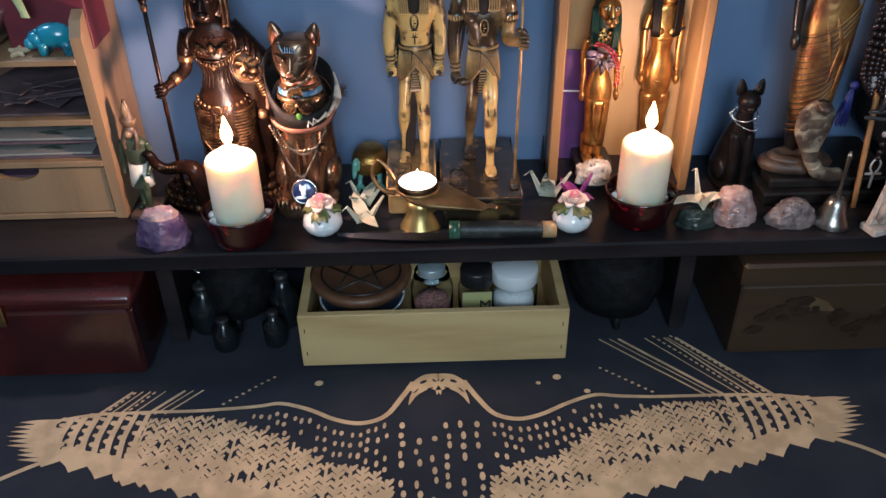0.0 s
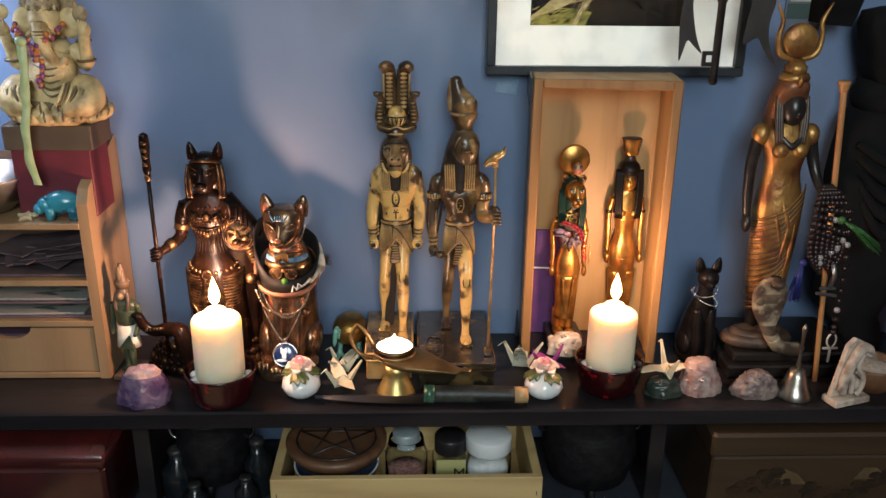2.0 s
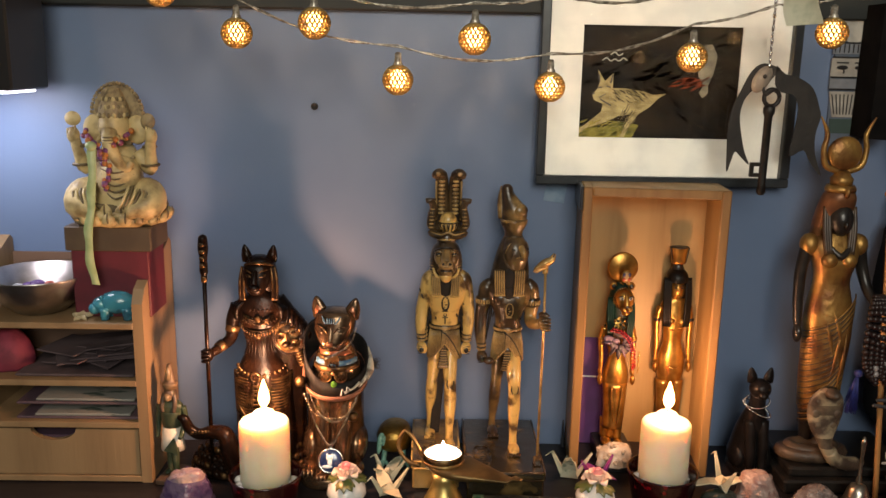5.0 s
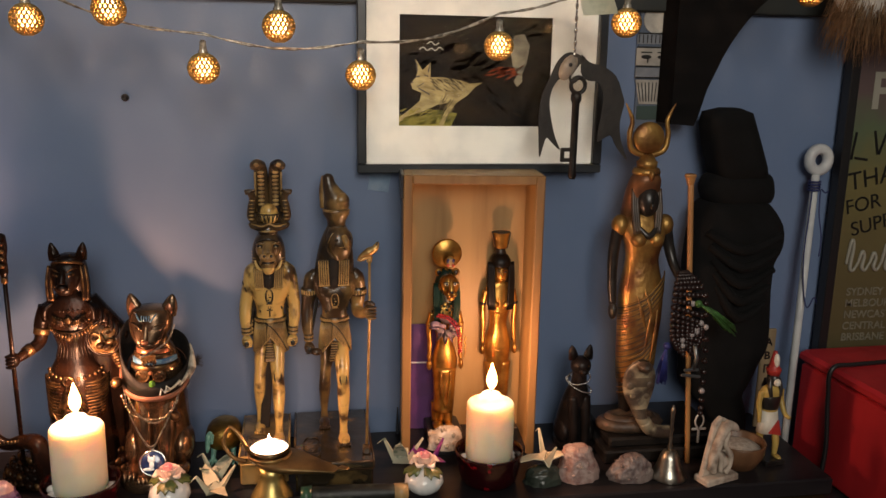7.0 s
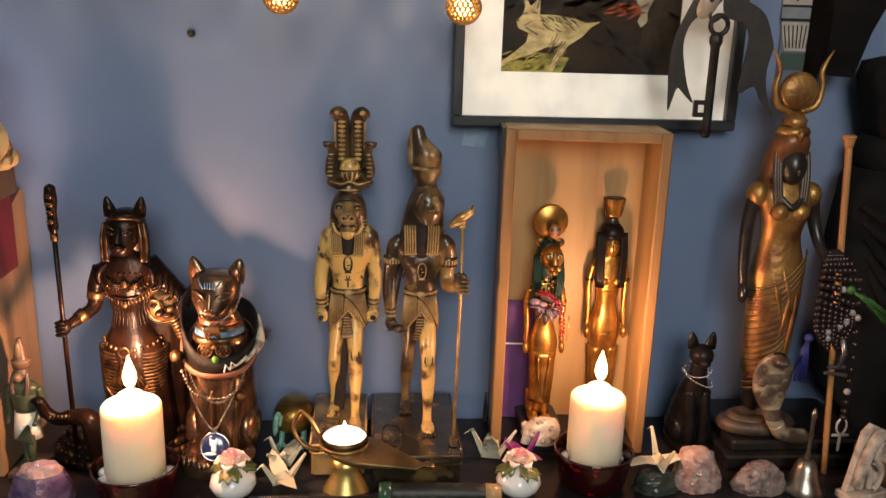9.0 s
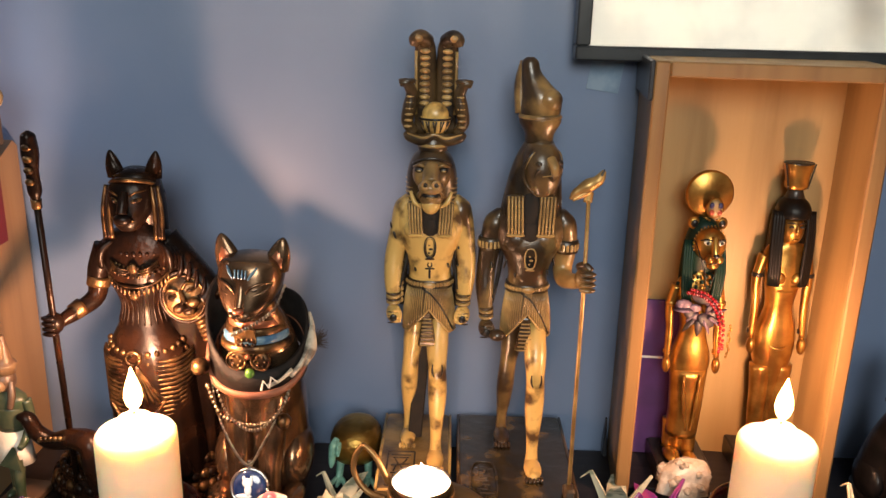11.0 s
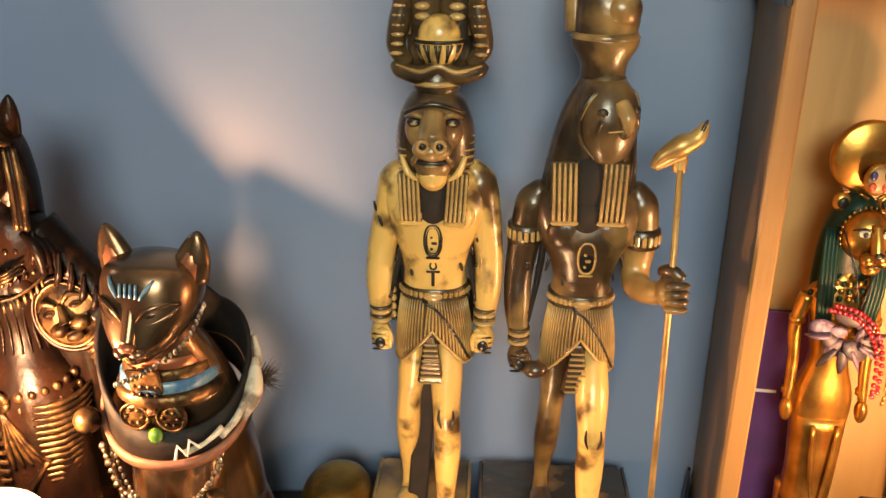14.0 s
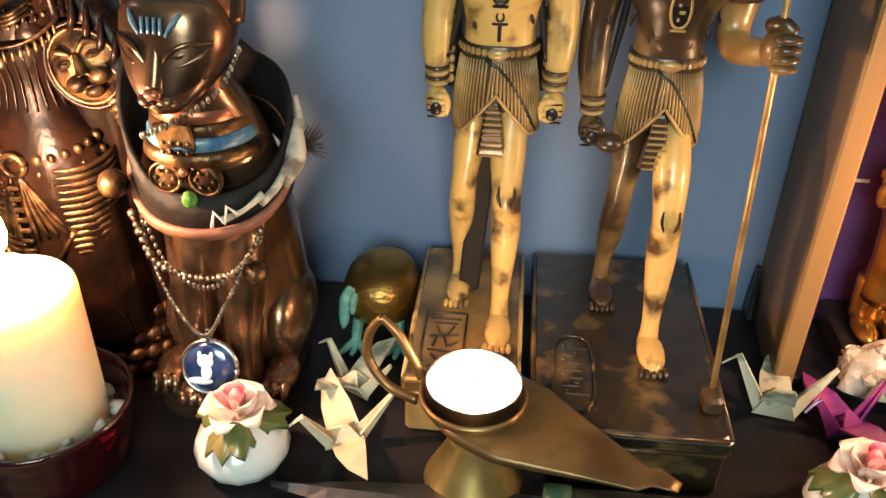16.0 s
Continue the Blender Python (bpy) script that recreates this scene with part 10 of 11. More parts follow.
# ---------------------------------------------------------------- right end: wand, poster, letter tag
def right_end():
    w = thing("ring_wand", 0.6090, 0.897, 0.882, "long white wand with ring top and blue cord, leaning on wall", "wand")
    ringm = mat("white enamel", (0.60, 0.62, 0.62), 0.35, second=(0.48, 0.50, 0.52), scale=30)
    part("rod", Build().tube([(0.0, 0.0, 0.004), (0.0230, 0.0330, 0.366)], 0.0047, 16), ringm, w)
    part("ring", Build().tube([(0.0260 + 0.0122 * math.cos(a * math.pi / 16), 0.0350, 0.3840 + 0.0132 * math.sin(a * math.pi / 16)) for a in range(33)], 0.0066, 14, 0, False), ringm, w)
    c = Build()
    for k in range(4):
        c.tube([(0.0215 + 0.0066 * math.cos(a * math.pi / 8), 0.0315 + 0.0066 * math.sin(a * math.pi / 8), 0.358 - 0.0034 * k) for a in range(17)], 0.0014, 6)
    c.tube(smooth_path([(0.0270, 0.026, 0.348), (0.0262, 0.022, 0.320), (0.0300, 0.018, 0.290), (0.0270, 0.014, 0.268)], 5), 0.0009, 6)
    c.tube(smooth_path([(0.0160, 0.026, 0.348), (0.0130, 0.022, 0.315), (0.0095, 0.018, 0.270), (0.0120, 0.014, 0.225), (0.0155, 0.008, 0.205), (0.0215, 0.006, 0.218), (0.0260, 0.006, 0.212)], 5), 0.0009, 6)
    c.tube(smooth_path([(0.0255, 0.022, 0.350), (0.0285, 0.018, 0.346), (0.0320, 0.016, 0.349)], 4), 0.0009, 6)
    part("cord", c, mat("navy cord", (0.02, 0.03, 0.11), 0.6), w, "navy blue wound cord")
    # leaning poster in a black frame
    p = thing("poster", 0.8230, 0.9365, 1.0285, "black-framed gig poster with handwriting and printed city names", "poster")
    W, H, B = 0.32, 0.42, -0.146
    for nm, cx, cz, sx, sz in (("frame_stile", -W / 2 + 0.006, (H + B) / 2, 0.012, H - B), ("frame_stile", W / 2 - 0.006, (H + B) / 2, 0.012, H - B), ("frame_rail", 0, B + 0.006, W - 0.024, 0.012), ("frame_rail", 0, H - 0.006, W - 0.024, 0.012)):
        part(nm, Build().box((cx, 0, cz), (sx, 0.016, sz), 0.001), BLACK_FRAME, p)
    sheet = mat("faded poster print", (0.15, 0.16, 0.075), 0.5)
    nt = sheet.node_tree
    co, sp = nt.nodes.new("ShaderNodeTexCoord"), nt.nodes.new("ShaderNodeSeparateXYZ")
    no, ad, rp = nt.nodes.new("ShaderNodeTexNoise"), nt.nodes.new("ShaderNodeMath"), nt.nodes.new("ShaderNodeValToRGB")
    no.inputs["Scale"].default_value, no.inputs["Detail"].default_value = 22, 6
    ad.operation, ad.inputs[1].default_value = "MULTIPLY_ADD", 0.09
    nt.links.new(co.outputs["Object"], sp.inputs[0])
    nt.links.new(co.outputs["Object"], no.inputs["Vector"])
    nt.links.new(no.outputs["Fac"], ad.inputs[0])
    nt.links.new(sp.outputs["Z"], ad.inputs[2])
    nt.links.new(ad.outputs[0], rp.inputs[0])
    for q, (at, col) in enumerate(((0.0, (0.075, 0.058, 0.026)), (0.16, (0.115, 0.088, 0.036)), (0.255, (0.150, 0.125, 0.045)), (0.315, (0.085, 0.118, 0.066)), (0.365, (0.110, 0.072, 0.070)), (0.46, (0.080, 0.050, 0.052)))):
        e = rp.color_ramp.elements[q] if q < 2 else rp.color_ramp.elements.new(at)
        e.position, e.color = at, (*col, 1)
    nt.links.new(rp.outputs[0], nt.nodes["Principled BSDF"].inputs["Base Color"])
    part("sheet", Build().box((0, 0.003, (H + B) / 2), (W - 0.02, 0.002, H - B - 0.02)), sheet, p)
    ink = mat("black marker ink", (0.006, 0.006, 0.006), 0.4)
    pale = mat("pale poster ink", (0.30, 0.29, 0.24), 0.6)
    faint = mat("faded poster ink", (0.20, 0.185, 0.14), 0.6, second=(0.14, 0.13, 0.10), scale=160)
    face = Euler((radians(90), 0, 0)).to_matrix().to_4x4()
    def put(text, x, z, size, material, lean=0, bold=0.0):
        letters("lettering", text, size, material, p, Matrix.Translation((x, 0.0015, z)) @ face @ pose(0, 0, 0, 0, 0, lean), bold)
    put("P", -0.125, 0.300, 0.062, pale, 0, 0.0012)
    bars = Build()
    for k, (dx, dz, w_, h_, t_) in enumerate(((0, 0, 0.003, 0.034, 6), (0.010, -0.016, 0.018, 0.003, 8), (0.026, 0.004, 0.003, 0.030, -14), (0.034, 0.004, 0.003, 0.030, 16), (0.048, 0.008, 0.003, 0.028, 4), (0.060, 0.010, 0.003, 0.028, 2), (0.074, 0.012, 0.003, 0.030, 4))):
        bars.box((-0.139 + dx * 1.15, 0.0012, 0.254 + dz), (w_, 0.0008, h_), 0, 0, (0, t_, 0))
    part("marker_bars", bars, ink, p, "black marker strokes")
    put("THANKS", -0.1385, 0.198, 0.032, ink, 12)
    put("FOR YOUR", -0.1385, 0.168, 0.026, ink, 12)
    put("SUPPORT", -0.127, 0.140, 0.026, ink, 14)
    logo = Build()
    for k, up in enumerate((0.030, 0.016, 0.014, 0.024, 0.014)):
        x0 = -0.130 + 0.0165 * k
        limb(logo, [(x0, 0.0008, 0.104), (x0 + 0.004, 0.0008, 0.104 + up), (x0 + 0.008, 0.0008, 0.098 + up), (x0 + 0.006, 0.0008, 0.100), (x0 + 0.011, 0.0008, 0.096), (x0 + 0.0165, 0.0008, 0.106)], [0.0018, 0.0024, 0.0022, 0.0026, 0.0020, 0.0016], 6)
    part("logo_shape", logo, pale, p, "pale script-like logo shape")
    for i, t in enumerate(("SYDNEY", "MELBOURNE", "NEWCASTLE", "CENTRAL COAST", "BRISBANE")):
        put(t, -0.124, 0.0625 - 0.0152 * i, 0.0142, faint, 0, 0.0002)
    # letter tag
    tg = thing("letter_tag", 0.5775, 0.905, SHELF + 0.0005, "narrow wooden tag with black painted letters", "tag")
    part("board", Build().box((0, 0, 0.0645), (0.0185, 0.004, 0.129), 0.001), wood("tag wood", (0.26, 0.19, 0.11), (0.18, 0.12, 0.07), 20, 0.6), tg)
    for i, ch in enumerate("ABΓΔE"):
        letters("lettering", ch, 0.014, ink, tg, Matrix.Translation((-0.0048, -0.0024, 0.108 - 0.0175 * i)) @ face, 0.0003)


right_end()


# ---------------------------------------------------------------- under the shelf
def drawer_box():
    b = thing("pine_box", -0.0110, 0.8350, TABLE + 0.0015, "open pale pine drawer box holding jars and a wooden disc", "drawer")
    w, d, h = 0.288, 0.156, 0.070
    part("front", Build().box((0, -d / 2 + 0.004, h / 2), (w, 0.008, h), 0.0008), PINE, b)
    part("back", Build().box((0, d / 2 - 0.004, h / 2), (w, 0.008, h), 0.0008), PINE, b)
    for sx in (-1, 1):
        part("side", Build().box((sx * (w / 2 - 0.005), 0, h / 2), (0.010, d - 0.016, h - 0.001), 0.0008), PINE, b)
    part("bottom", Build().box((0, 0, 0.004), (w - 0.02, d - 0.016, 0.004)), PINE, b)
    for sx in (-1, 1):
        for zz in (0.018, 0.050):
            part("nail", Build().box((sx * (w / 2 - 0.006), -d / 2 - 0.0002, zz), (0.0009, 0.0010, 0.005)), BLACK_FRAME, b)
    z = TABLE + 0.0075
    pl = thing("enamel_bowl", -0.0900, 0.812, z, "white-rimmed blue enamel bowl in the pine drawer", "bowl")
    part("body", Build().lathe([(0.028, 0), (0.034, 0.002), (0.044, 0.040), (0.0465, 0.048), (0.0455, 0.0485), (0.042, 0.042), (0.031, 0.008), (0.004, 0.006)], 40), mat("blue enamel bowl", (0.06, 0.09, 0.16), 0.3), pl)
    part("rim", Build().tube([(0.0462 * math.cos(a * math.pi / 20), 0.0462 * math.sin(a * math.pi / 20), 0.0488) for a in range(41)], 0.0012, 6), mat("white enamel rim", (0.55, 0.58, 0.62), 0.3), pl)
    pd = thing("pentacle_disc", -0.0905, 0.826, z + 0.0495, "round carved wooden pentacle disc resting on the bowl", "wooden disc")
    part("disc", Build().lathe([(0.030, 0), (0.050, 0.006), (0.056, 0.016), (0.0565, 0.020), (0.052, 0.023), (0.047, 0.021), (0.004, 0.021)], 48), wood("carved disc wood", (0.13, 0.062, 0.030), (0.070, 0.032, 0.017), 18, 0.45, (1, 1, 0.3)), pd)
    star = Build()
    for k in range(5):
        a, c = math.pi / 2 + k * 4 * math.pi / 5, math.pi / 2 + (k + 1) * 4 * math.pi / 5
        star.tube([(0.042 * math.cos(a), 0.042 * math.sin(a), 0.0212), (0.042 * math.cos(c), 0.042 * math.sin(c), 0.0212)], 0.0011, 6)
    star.tube([(0.044 * math.cos(a * math.pi / 20), 0.044 * math.sin(a * math.pi / 20), 0.0212) for a in range(41)], 0.0011, 6)
    part("carved_star", star, BLACK_FRAME, pd, "dark carved star")
    glass = mat("jar glass", (0.92, 0.96, 0.96), 0.04, glass=1.0)
    glass.node_tree.nodes["Principled BSDF"].inputs["IOR"].default_value = 1.12
    tin = mat("pale brushed lid", (0.40, 0.46, 0.48), 0.3, 0.4, second=(0.30, 0.36, 0.38), scale=60)
    def jar(x, y, r, h_, lidmat, fill, fh, label, lidr=0.88):
        j = thing("glass_jar", x, y, z, label, "jar", "jars in the drawer")
        body = part("glass_body", Build().lathe([(r * 0.9, 0), (r, 0.003), (r, h_ * 0.78), (r * 0.86, h_ * 0.90), (r * 0.80, h_), (r * 0.74, h_), (r * 0.80, h_ * 0.88), (r * 0.93, h_ * 0.76), (r * 0.93, 0.004), (r * 0.3, 0.003)], 32), glass, j)
        body.visible_shadow = False
        part("filling", Build().lathe([(r * 0.90, 0.004), (r * 0.91, fh * 0.8), (r * 0.80, fh), (r * 0.1, fh * 1.02)], 24), fill, j)
        if lidmat:
            part("lid", Build().lathe([(r * lidr, h_ - 0.010), (r * lidr * 1.02, h_ - 0.009), (r * lidr * 1.02, h_ + 0.006), (r * lidr * 0.98, h_ + 0.008), (0.002, h_ + 0.008)], 32), lidmat, j)
        return j
    jar(-0.0120, 0.806, 0.0235, 0.084, tin, mat("dried petals", (0.34, 0.13, 0.14), 0.8, second=(0.14, 0.09, 0.05), scale=260, bump=0.8, sharp=0.1), 0.046, "clear glass jar with dried pink petals", 0.62)
    m = jar(0.0370, 0.812, 0.0200, 0.074, BLACK_FRAME, mat("pale herbs", (0.30, 0.28, 0.15), 0.8, second=(0.22, 0.2, 0.1), scale=120), 0.040, "small glass jar with a yellow green label")
    part("label", Build().box((0, -0.0205, 0.040), (0.032, 0.0008, 0.046)), mat("yellow green paper", (0.36, 0.35, 0.14), 0.7), m, "yellow green paper label")
    letters("lettering", "M", 0.018, BLACK_FRAME, m, Matrix.Translation((0.002, -0.0212, 0.040)) @ Euler((radians(90), 0, 0)).to_matrix().to_4x4())
    jar(0.0790, 0.808, 0.0260, 0.078, mat("white plastic lid", (0.62, 0.64, 0.64), 0.4), mat("white salt", (0.50, 0.50, 0.50), 0.8, second=(0.4, 0.4, 0.4), scale=160), 0.050, "wide glass jar with a white screw lid", 0.96)


drawer_box()


def under_shelf():
    z = TABLE + 0.0015
    c = thing("lacquer_chest", -0.4600, 0.830, z, "dark red lacquered chest with a rounded lid under the shelf", "chest")
    lac = mat("dark red lacquer", (0.060, 0.009, 0.008), 0.26, second=(0.03, 0.006, 0.006), scale=10, coat=0.6)
    part("body", Build().box((0, 0, 0.046), (0.276, 0.160, 0.090), 0.004), lac, c)
    lid = Build()
    rows = []
    for i in range(9):
        a = math.pi * i / 8
        rows.append((0.081 * math.cos(a), 0.0215 * max(0.0, math.sin(a)) ** 0.6))
    lid.loft([[(-0.139, yy, 0.092 + zz) for yy, zz in rows], [(-0.135, yy, 0.094 + zz) for yy, zz in rows], [(0.135, yy, 0.094 + zz) for yy, zz in rows], [(0.139, yy, 0.092 + zz) for yy, zz in rows]])
    part("lid", lid, lac, c)
    part("clasp", Build().box((0, -0.083, 0.088), (0.020, 0.004, 0.024), 0.001), BRASS, c)
    iron = mat("black cast iron", (0.005, 0.005, 0.006), 0.5, second=(0.010, 0.010, 0.011), scale=80, bump=0.4, bump_scale=200)
    iron.node_tree.nodes["Principled BSDF"].inputs["Specular IOR Level"].default_value = 0.2
    def cauldron(x, y, r, h, label):
        k = thing("cauldron", x, y, z, label, "cauldron", "cauldrons under the shelf")
        part("pot", Build().lathe([(r * 0.5, 0.012), (r * 0.85, 0.020), (r, h * 0.45), (r * 0.93, h * 0.75), (r * 0.86, h * 0.86), (r * 0.95, h * 0.92), (r * 0.96, h * 0.95), (r * 0.86, h * 0.95), (r * 0.80, h * 0.80), (r * 0.5, 0.03)], 36), iron, k)
        for q in range(3):
            a = q * 2.094 + 0.5
            part("leg", Build().tube([(r * 0.6 * math.cos(a), r * 0.6 * math.sin(a), 0.020), (r * 0.72 * math.cos(a), r * 0.72 * math.sin(a), 0)], [0.006, 0.004], 8), iron, k)
        for sx in (-1, 1):
            part("ear", Build().tube([(sx * (r * 0.93 + 0.009 * math.sin(a * math.pi / 8)), 0, h * 0.70 + 0.011 * math.cos(a * math.pi / 8)) for a in range(9)], 0.0022, 8), SILVER if r < 0.045 else iron, k)
    cauldron(0.2000, 0.845, 0.055, 0.118, "large black cast iron cauldron under the shelf")
    cauldron(-0.2350, 0.850, 0.042, 0.105, "black cast iron cauldron with silver rings under the shelf")
    for i, (x, y, r, h) in enumerate(((-0.1820, 0.835, 0.016, 0.070), (-0.2720, 0.830, 0.018, 0.062), (-0.1900, 0.800, 0.013, 0.045), (-0.2450, 0.795, 0.014, 0.040))):
        b = thing("dark_bottle", x, y, z, "small dark glass bottle standing under the shelf", "bottle", "dark bottles")
        part("body", Build().lathe([(r * 0.9, 0), (r, 0.003), (r, h * 0.6), (r * 0.5, h * 0.75), (r * 0.45, h * 0.9), (r * 0.3, h * 0.9)], 20), mat("dark bottle glass", (0.006, 0.008, 0.010), 0.2, second=(0.010, 0.012, 0.014), scale=60), b)
        part("stopper", Build().lathe([(r * 0.42, h * 0.90), (r * 0.55, h * 0.93), (r * 0.5, h), (r * 0.2, h * 1.01)], 16), DARK, b)
    w = thing("painted_box", 0.4480, 0.836, z, "brown wooden box painted with a dark tree scene", "box")
    tanned = wood("brown varnished wood", (0.045, 0.026, 0.012), (0.026, 0.014, 0.007), 8, 0.45, (0.1, 1, 1))
    part("body", Build().box((0, 0, 0.046), (0.272, 0.158, 0.092), 0.002), tanned, w)
    part("lid", Build().box((0, 0, 0.1075), (0.278, 0.164, 0.028), 0.003), tanned, w)
    scenery = Build()
    rnd = random.Random(15)
    for k in range(90):
        cx = -0.118 + 0.24 * rnd.random()
        cz = 0.020 + 0.034 * abs(math.sin(cx * 26)) + 0.022 * rnd.random()
        n = 9
        r = 0.002 + 0.006 * rnd.random()
        scenery.plate([(cx + r * (1 + 0.4 * rnd.random()) * math.cos(i * 2 * math.pi / n), cz + r * 0.55 * (1 + 0.6 * rnd.random()) * math.sin(i * 2 * math.pi / n)) for i in range(n)], 0.0004)
        scenery.v[-2 * n:] = [Vector((q.x, q.y - 0.000012 * k, q.z)) for q in scenery.v[-2 * n:]]
    tagged(part("painted_tree", scenery, mat("dark painted trees", (0.018, 0.011, 0.006), 0.42, second=(0.032, 0.018, 0.009), scale=90), w, "dark painted trees", m=pose(0, -0.0800, 0)), kind="stuff")
    hill = Build().plate([(-0.070, 0.060), (-0.030, 0.058), (-0.042, 0.072), (-0.058, 0.078)], 0.0010).plate([(0.020, 0.064), (0.060, 0.064), (0.044, 0.078), (0.030, 0.078)], 0.0010)
    part("painted_hills", hill, mat("pale painted hills", (0.11, 0.072, 0.03), 0.5, second=(0.08, 0.05, 0.024), scale=40), w, m=pose(0, -0.0803, 0))


under_shelf()


# ---------------------------------------------------------------- on the wall and under the upper shelf
def fairy_lights():
    """Two drooping strings of little perforated metal globes, each with a warm bulb."""
    brass = mat("pierced brass", (0.62, 0.42, 0.15), 0.34, 0.8, second=(0.40, 0.25, 0.08), scale=80)
    bulbm = mat("warm bulb", (1, 0.8, 0.4), 0.5, emit=(1.0, 0.66, 0.26, 15))
    ledm = mat("led chip", (1, 0.8, 0.5), 0.5, emit=(1.0, 0.70, 0.36, 3000))
    clear = mat("clear plastic", (0.46, 0.42, 0.35), 0.18, 0.35, second=(0.16, 0.14, 0.11), scale=190, coat=0.6)
    s = thing("fairy_lights", 0, 0, 1.40, "string of warm fairy lights in pierced brass globes", "fairy lights")
    globe = Build()
    R, rows, cols = 0.0139, 9, 20
    def P(i, j):
        t = math.pi * (0.10 + 0.80 * j / rows)
        a = 2 * math.pi * (i + 0.5 * (j % 2)) / cols
        return (R * math.sin(t) * math.cos(a), R * math.sin(t) * math.sin(a), -R * 0.97 * math.cos(t))
    for j in range(rows + 1):
        for i in range(cols):
            if j < rows:
                a, k = P(i, j), (i if j % 2 == 0 else i + 1)
                globe.tube([a, P(k, j + 1)], 0.00095, 4)
                globe.tube([a, P(k - 1, j + 1)], 0.00095, 4)
    for j in (0, rows):
        globe.tube([P(i % cols, j) for i in range(cols + 1)], 0.0012, 4)
    cap = Build().lathe([(0.0045, R * 0.92), (0.0047, R * 1.05), (0.0034, R * 1.25), (0.0030, R * 1.75), (0.0016, R * 1.85)], 14)
    bulb = Build().ball((0, 0, 0.001), (0.0076, 0.0076, 0.0085), 0, 10, 8)
    upper = [(-0.286, 0.790, 1.440), (-0.147, 0.780, 1.414), (-0.004, 0.775, 1.403), (0.327, 0.800, 1.415), (0.515, 0.795, 1.449)]
    lower = [(-0.224, 0.815, 1.405), (-0.0735, 0.812, 1.365), (0.071, 0.818, 1.361), (0.207, 0.826, 1.391)]
    first = None
    for x, y, z in upper + lower:
        m = Matrix.Translation((x, y, z - 1.40))
        if first is None:
            first = part("globe", globe, brass, s, m=m)
            c0 = part("cap", cap, clear, first)
            b0 = part("bulb", bulb, bulbm, first)
            b0.visible_shadow = False
            l0 = part("led", Build().ball((0, 0, 0.002), (0.0011, 0.0011, 0.0014), 0, 8, 6), ledm, first)
        else:
            g = new("globe", first.data)
            g.parent, g.matrix_local = s, m
            for nm, src in (("cap", c0), ("bulb", b0), ("led", l0)):
                k = new(nm, src.data)
                k.parent = g
                k.visible_shadow = src.visible_shadow
    def wire(nodes, seed):
        rnd = random.Random(seed)
        pts = []
        for i in range(len(nodes) - 1):
            a, c = Vector(nodes[i]), Vector(nodes[i + 1])
            for k in range(7):
                f = k / 7
                q = a.lerp(c, f)
                q.z -= 0.010 * math.sin(math.pi * f) * (1 if (c - a).length > 0.1 else 0.3)
                q.y += rnd.uniform(-0.0015, 0.0015)
                pts.append(q)
        pts.append(Vector(nodes[-1]))
        b = Build()
        for ph in (0, math.pi):
            b.tube([q + Vector((0, 0.0010 * math.cos(i * 1.7 + ph), 0.0010 * math.sin(i * 1.7 + ph) - 1.40)) for i, q in enumerate(pts)], 0.00078, 5)
        part("wire", b, clear, s, "clear twisted wire")
    up = 0.031
    wire([(-0.50, 0.80, 1.53)] + [(-0.286, 0.790, 1.440 + up), (-0.147, 0.780, 1.414 + up), (-0.004, 0.775, 1.403 + up)] + [(0.070, 0.778, 1.442), (0.190, 0.788, 1.452), (0.27, 0.795, 1.462)], 1)
    wire([(-0.42, 0.81, 1.50), (-0.224, 0.815, 1.405 + up), (-0.0735, 0.812, 1.365 + up), (0.071, 0.818, 1.361 + up), (0.207, 0.826, 1.391 + up), (0.277, 0.806, 1.440), (0.327, 0.800, 1.415 + up), (0.515, 0.795, 1.449 + up), (0.70, 0.80, 1.49)], 2)


fairy_lights()


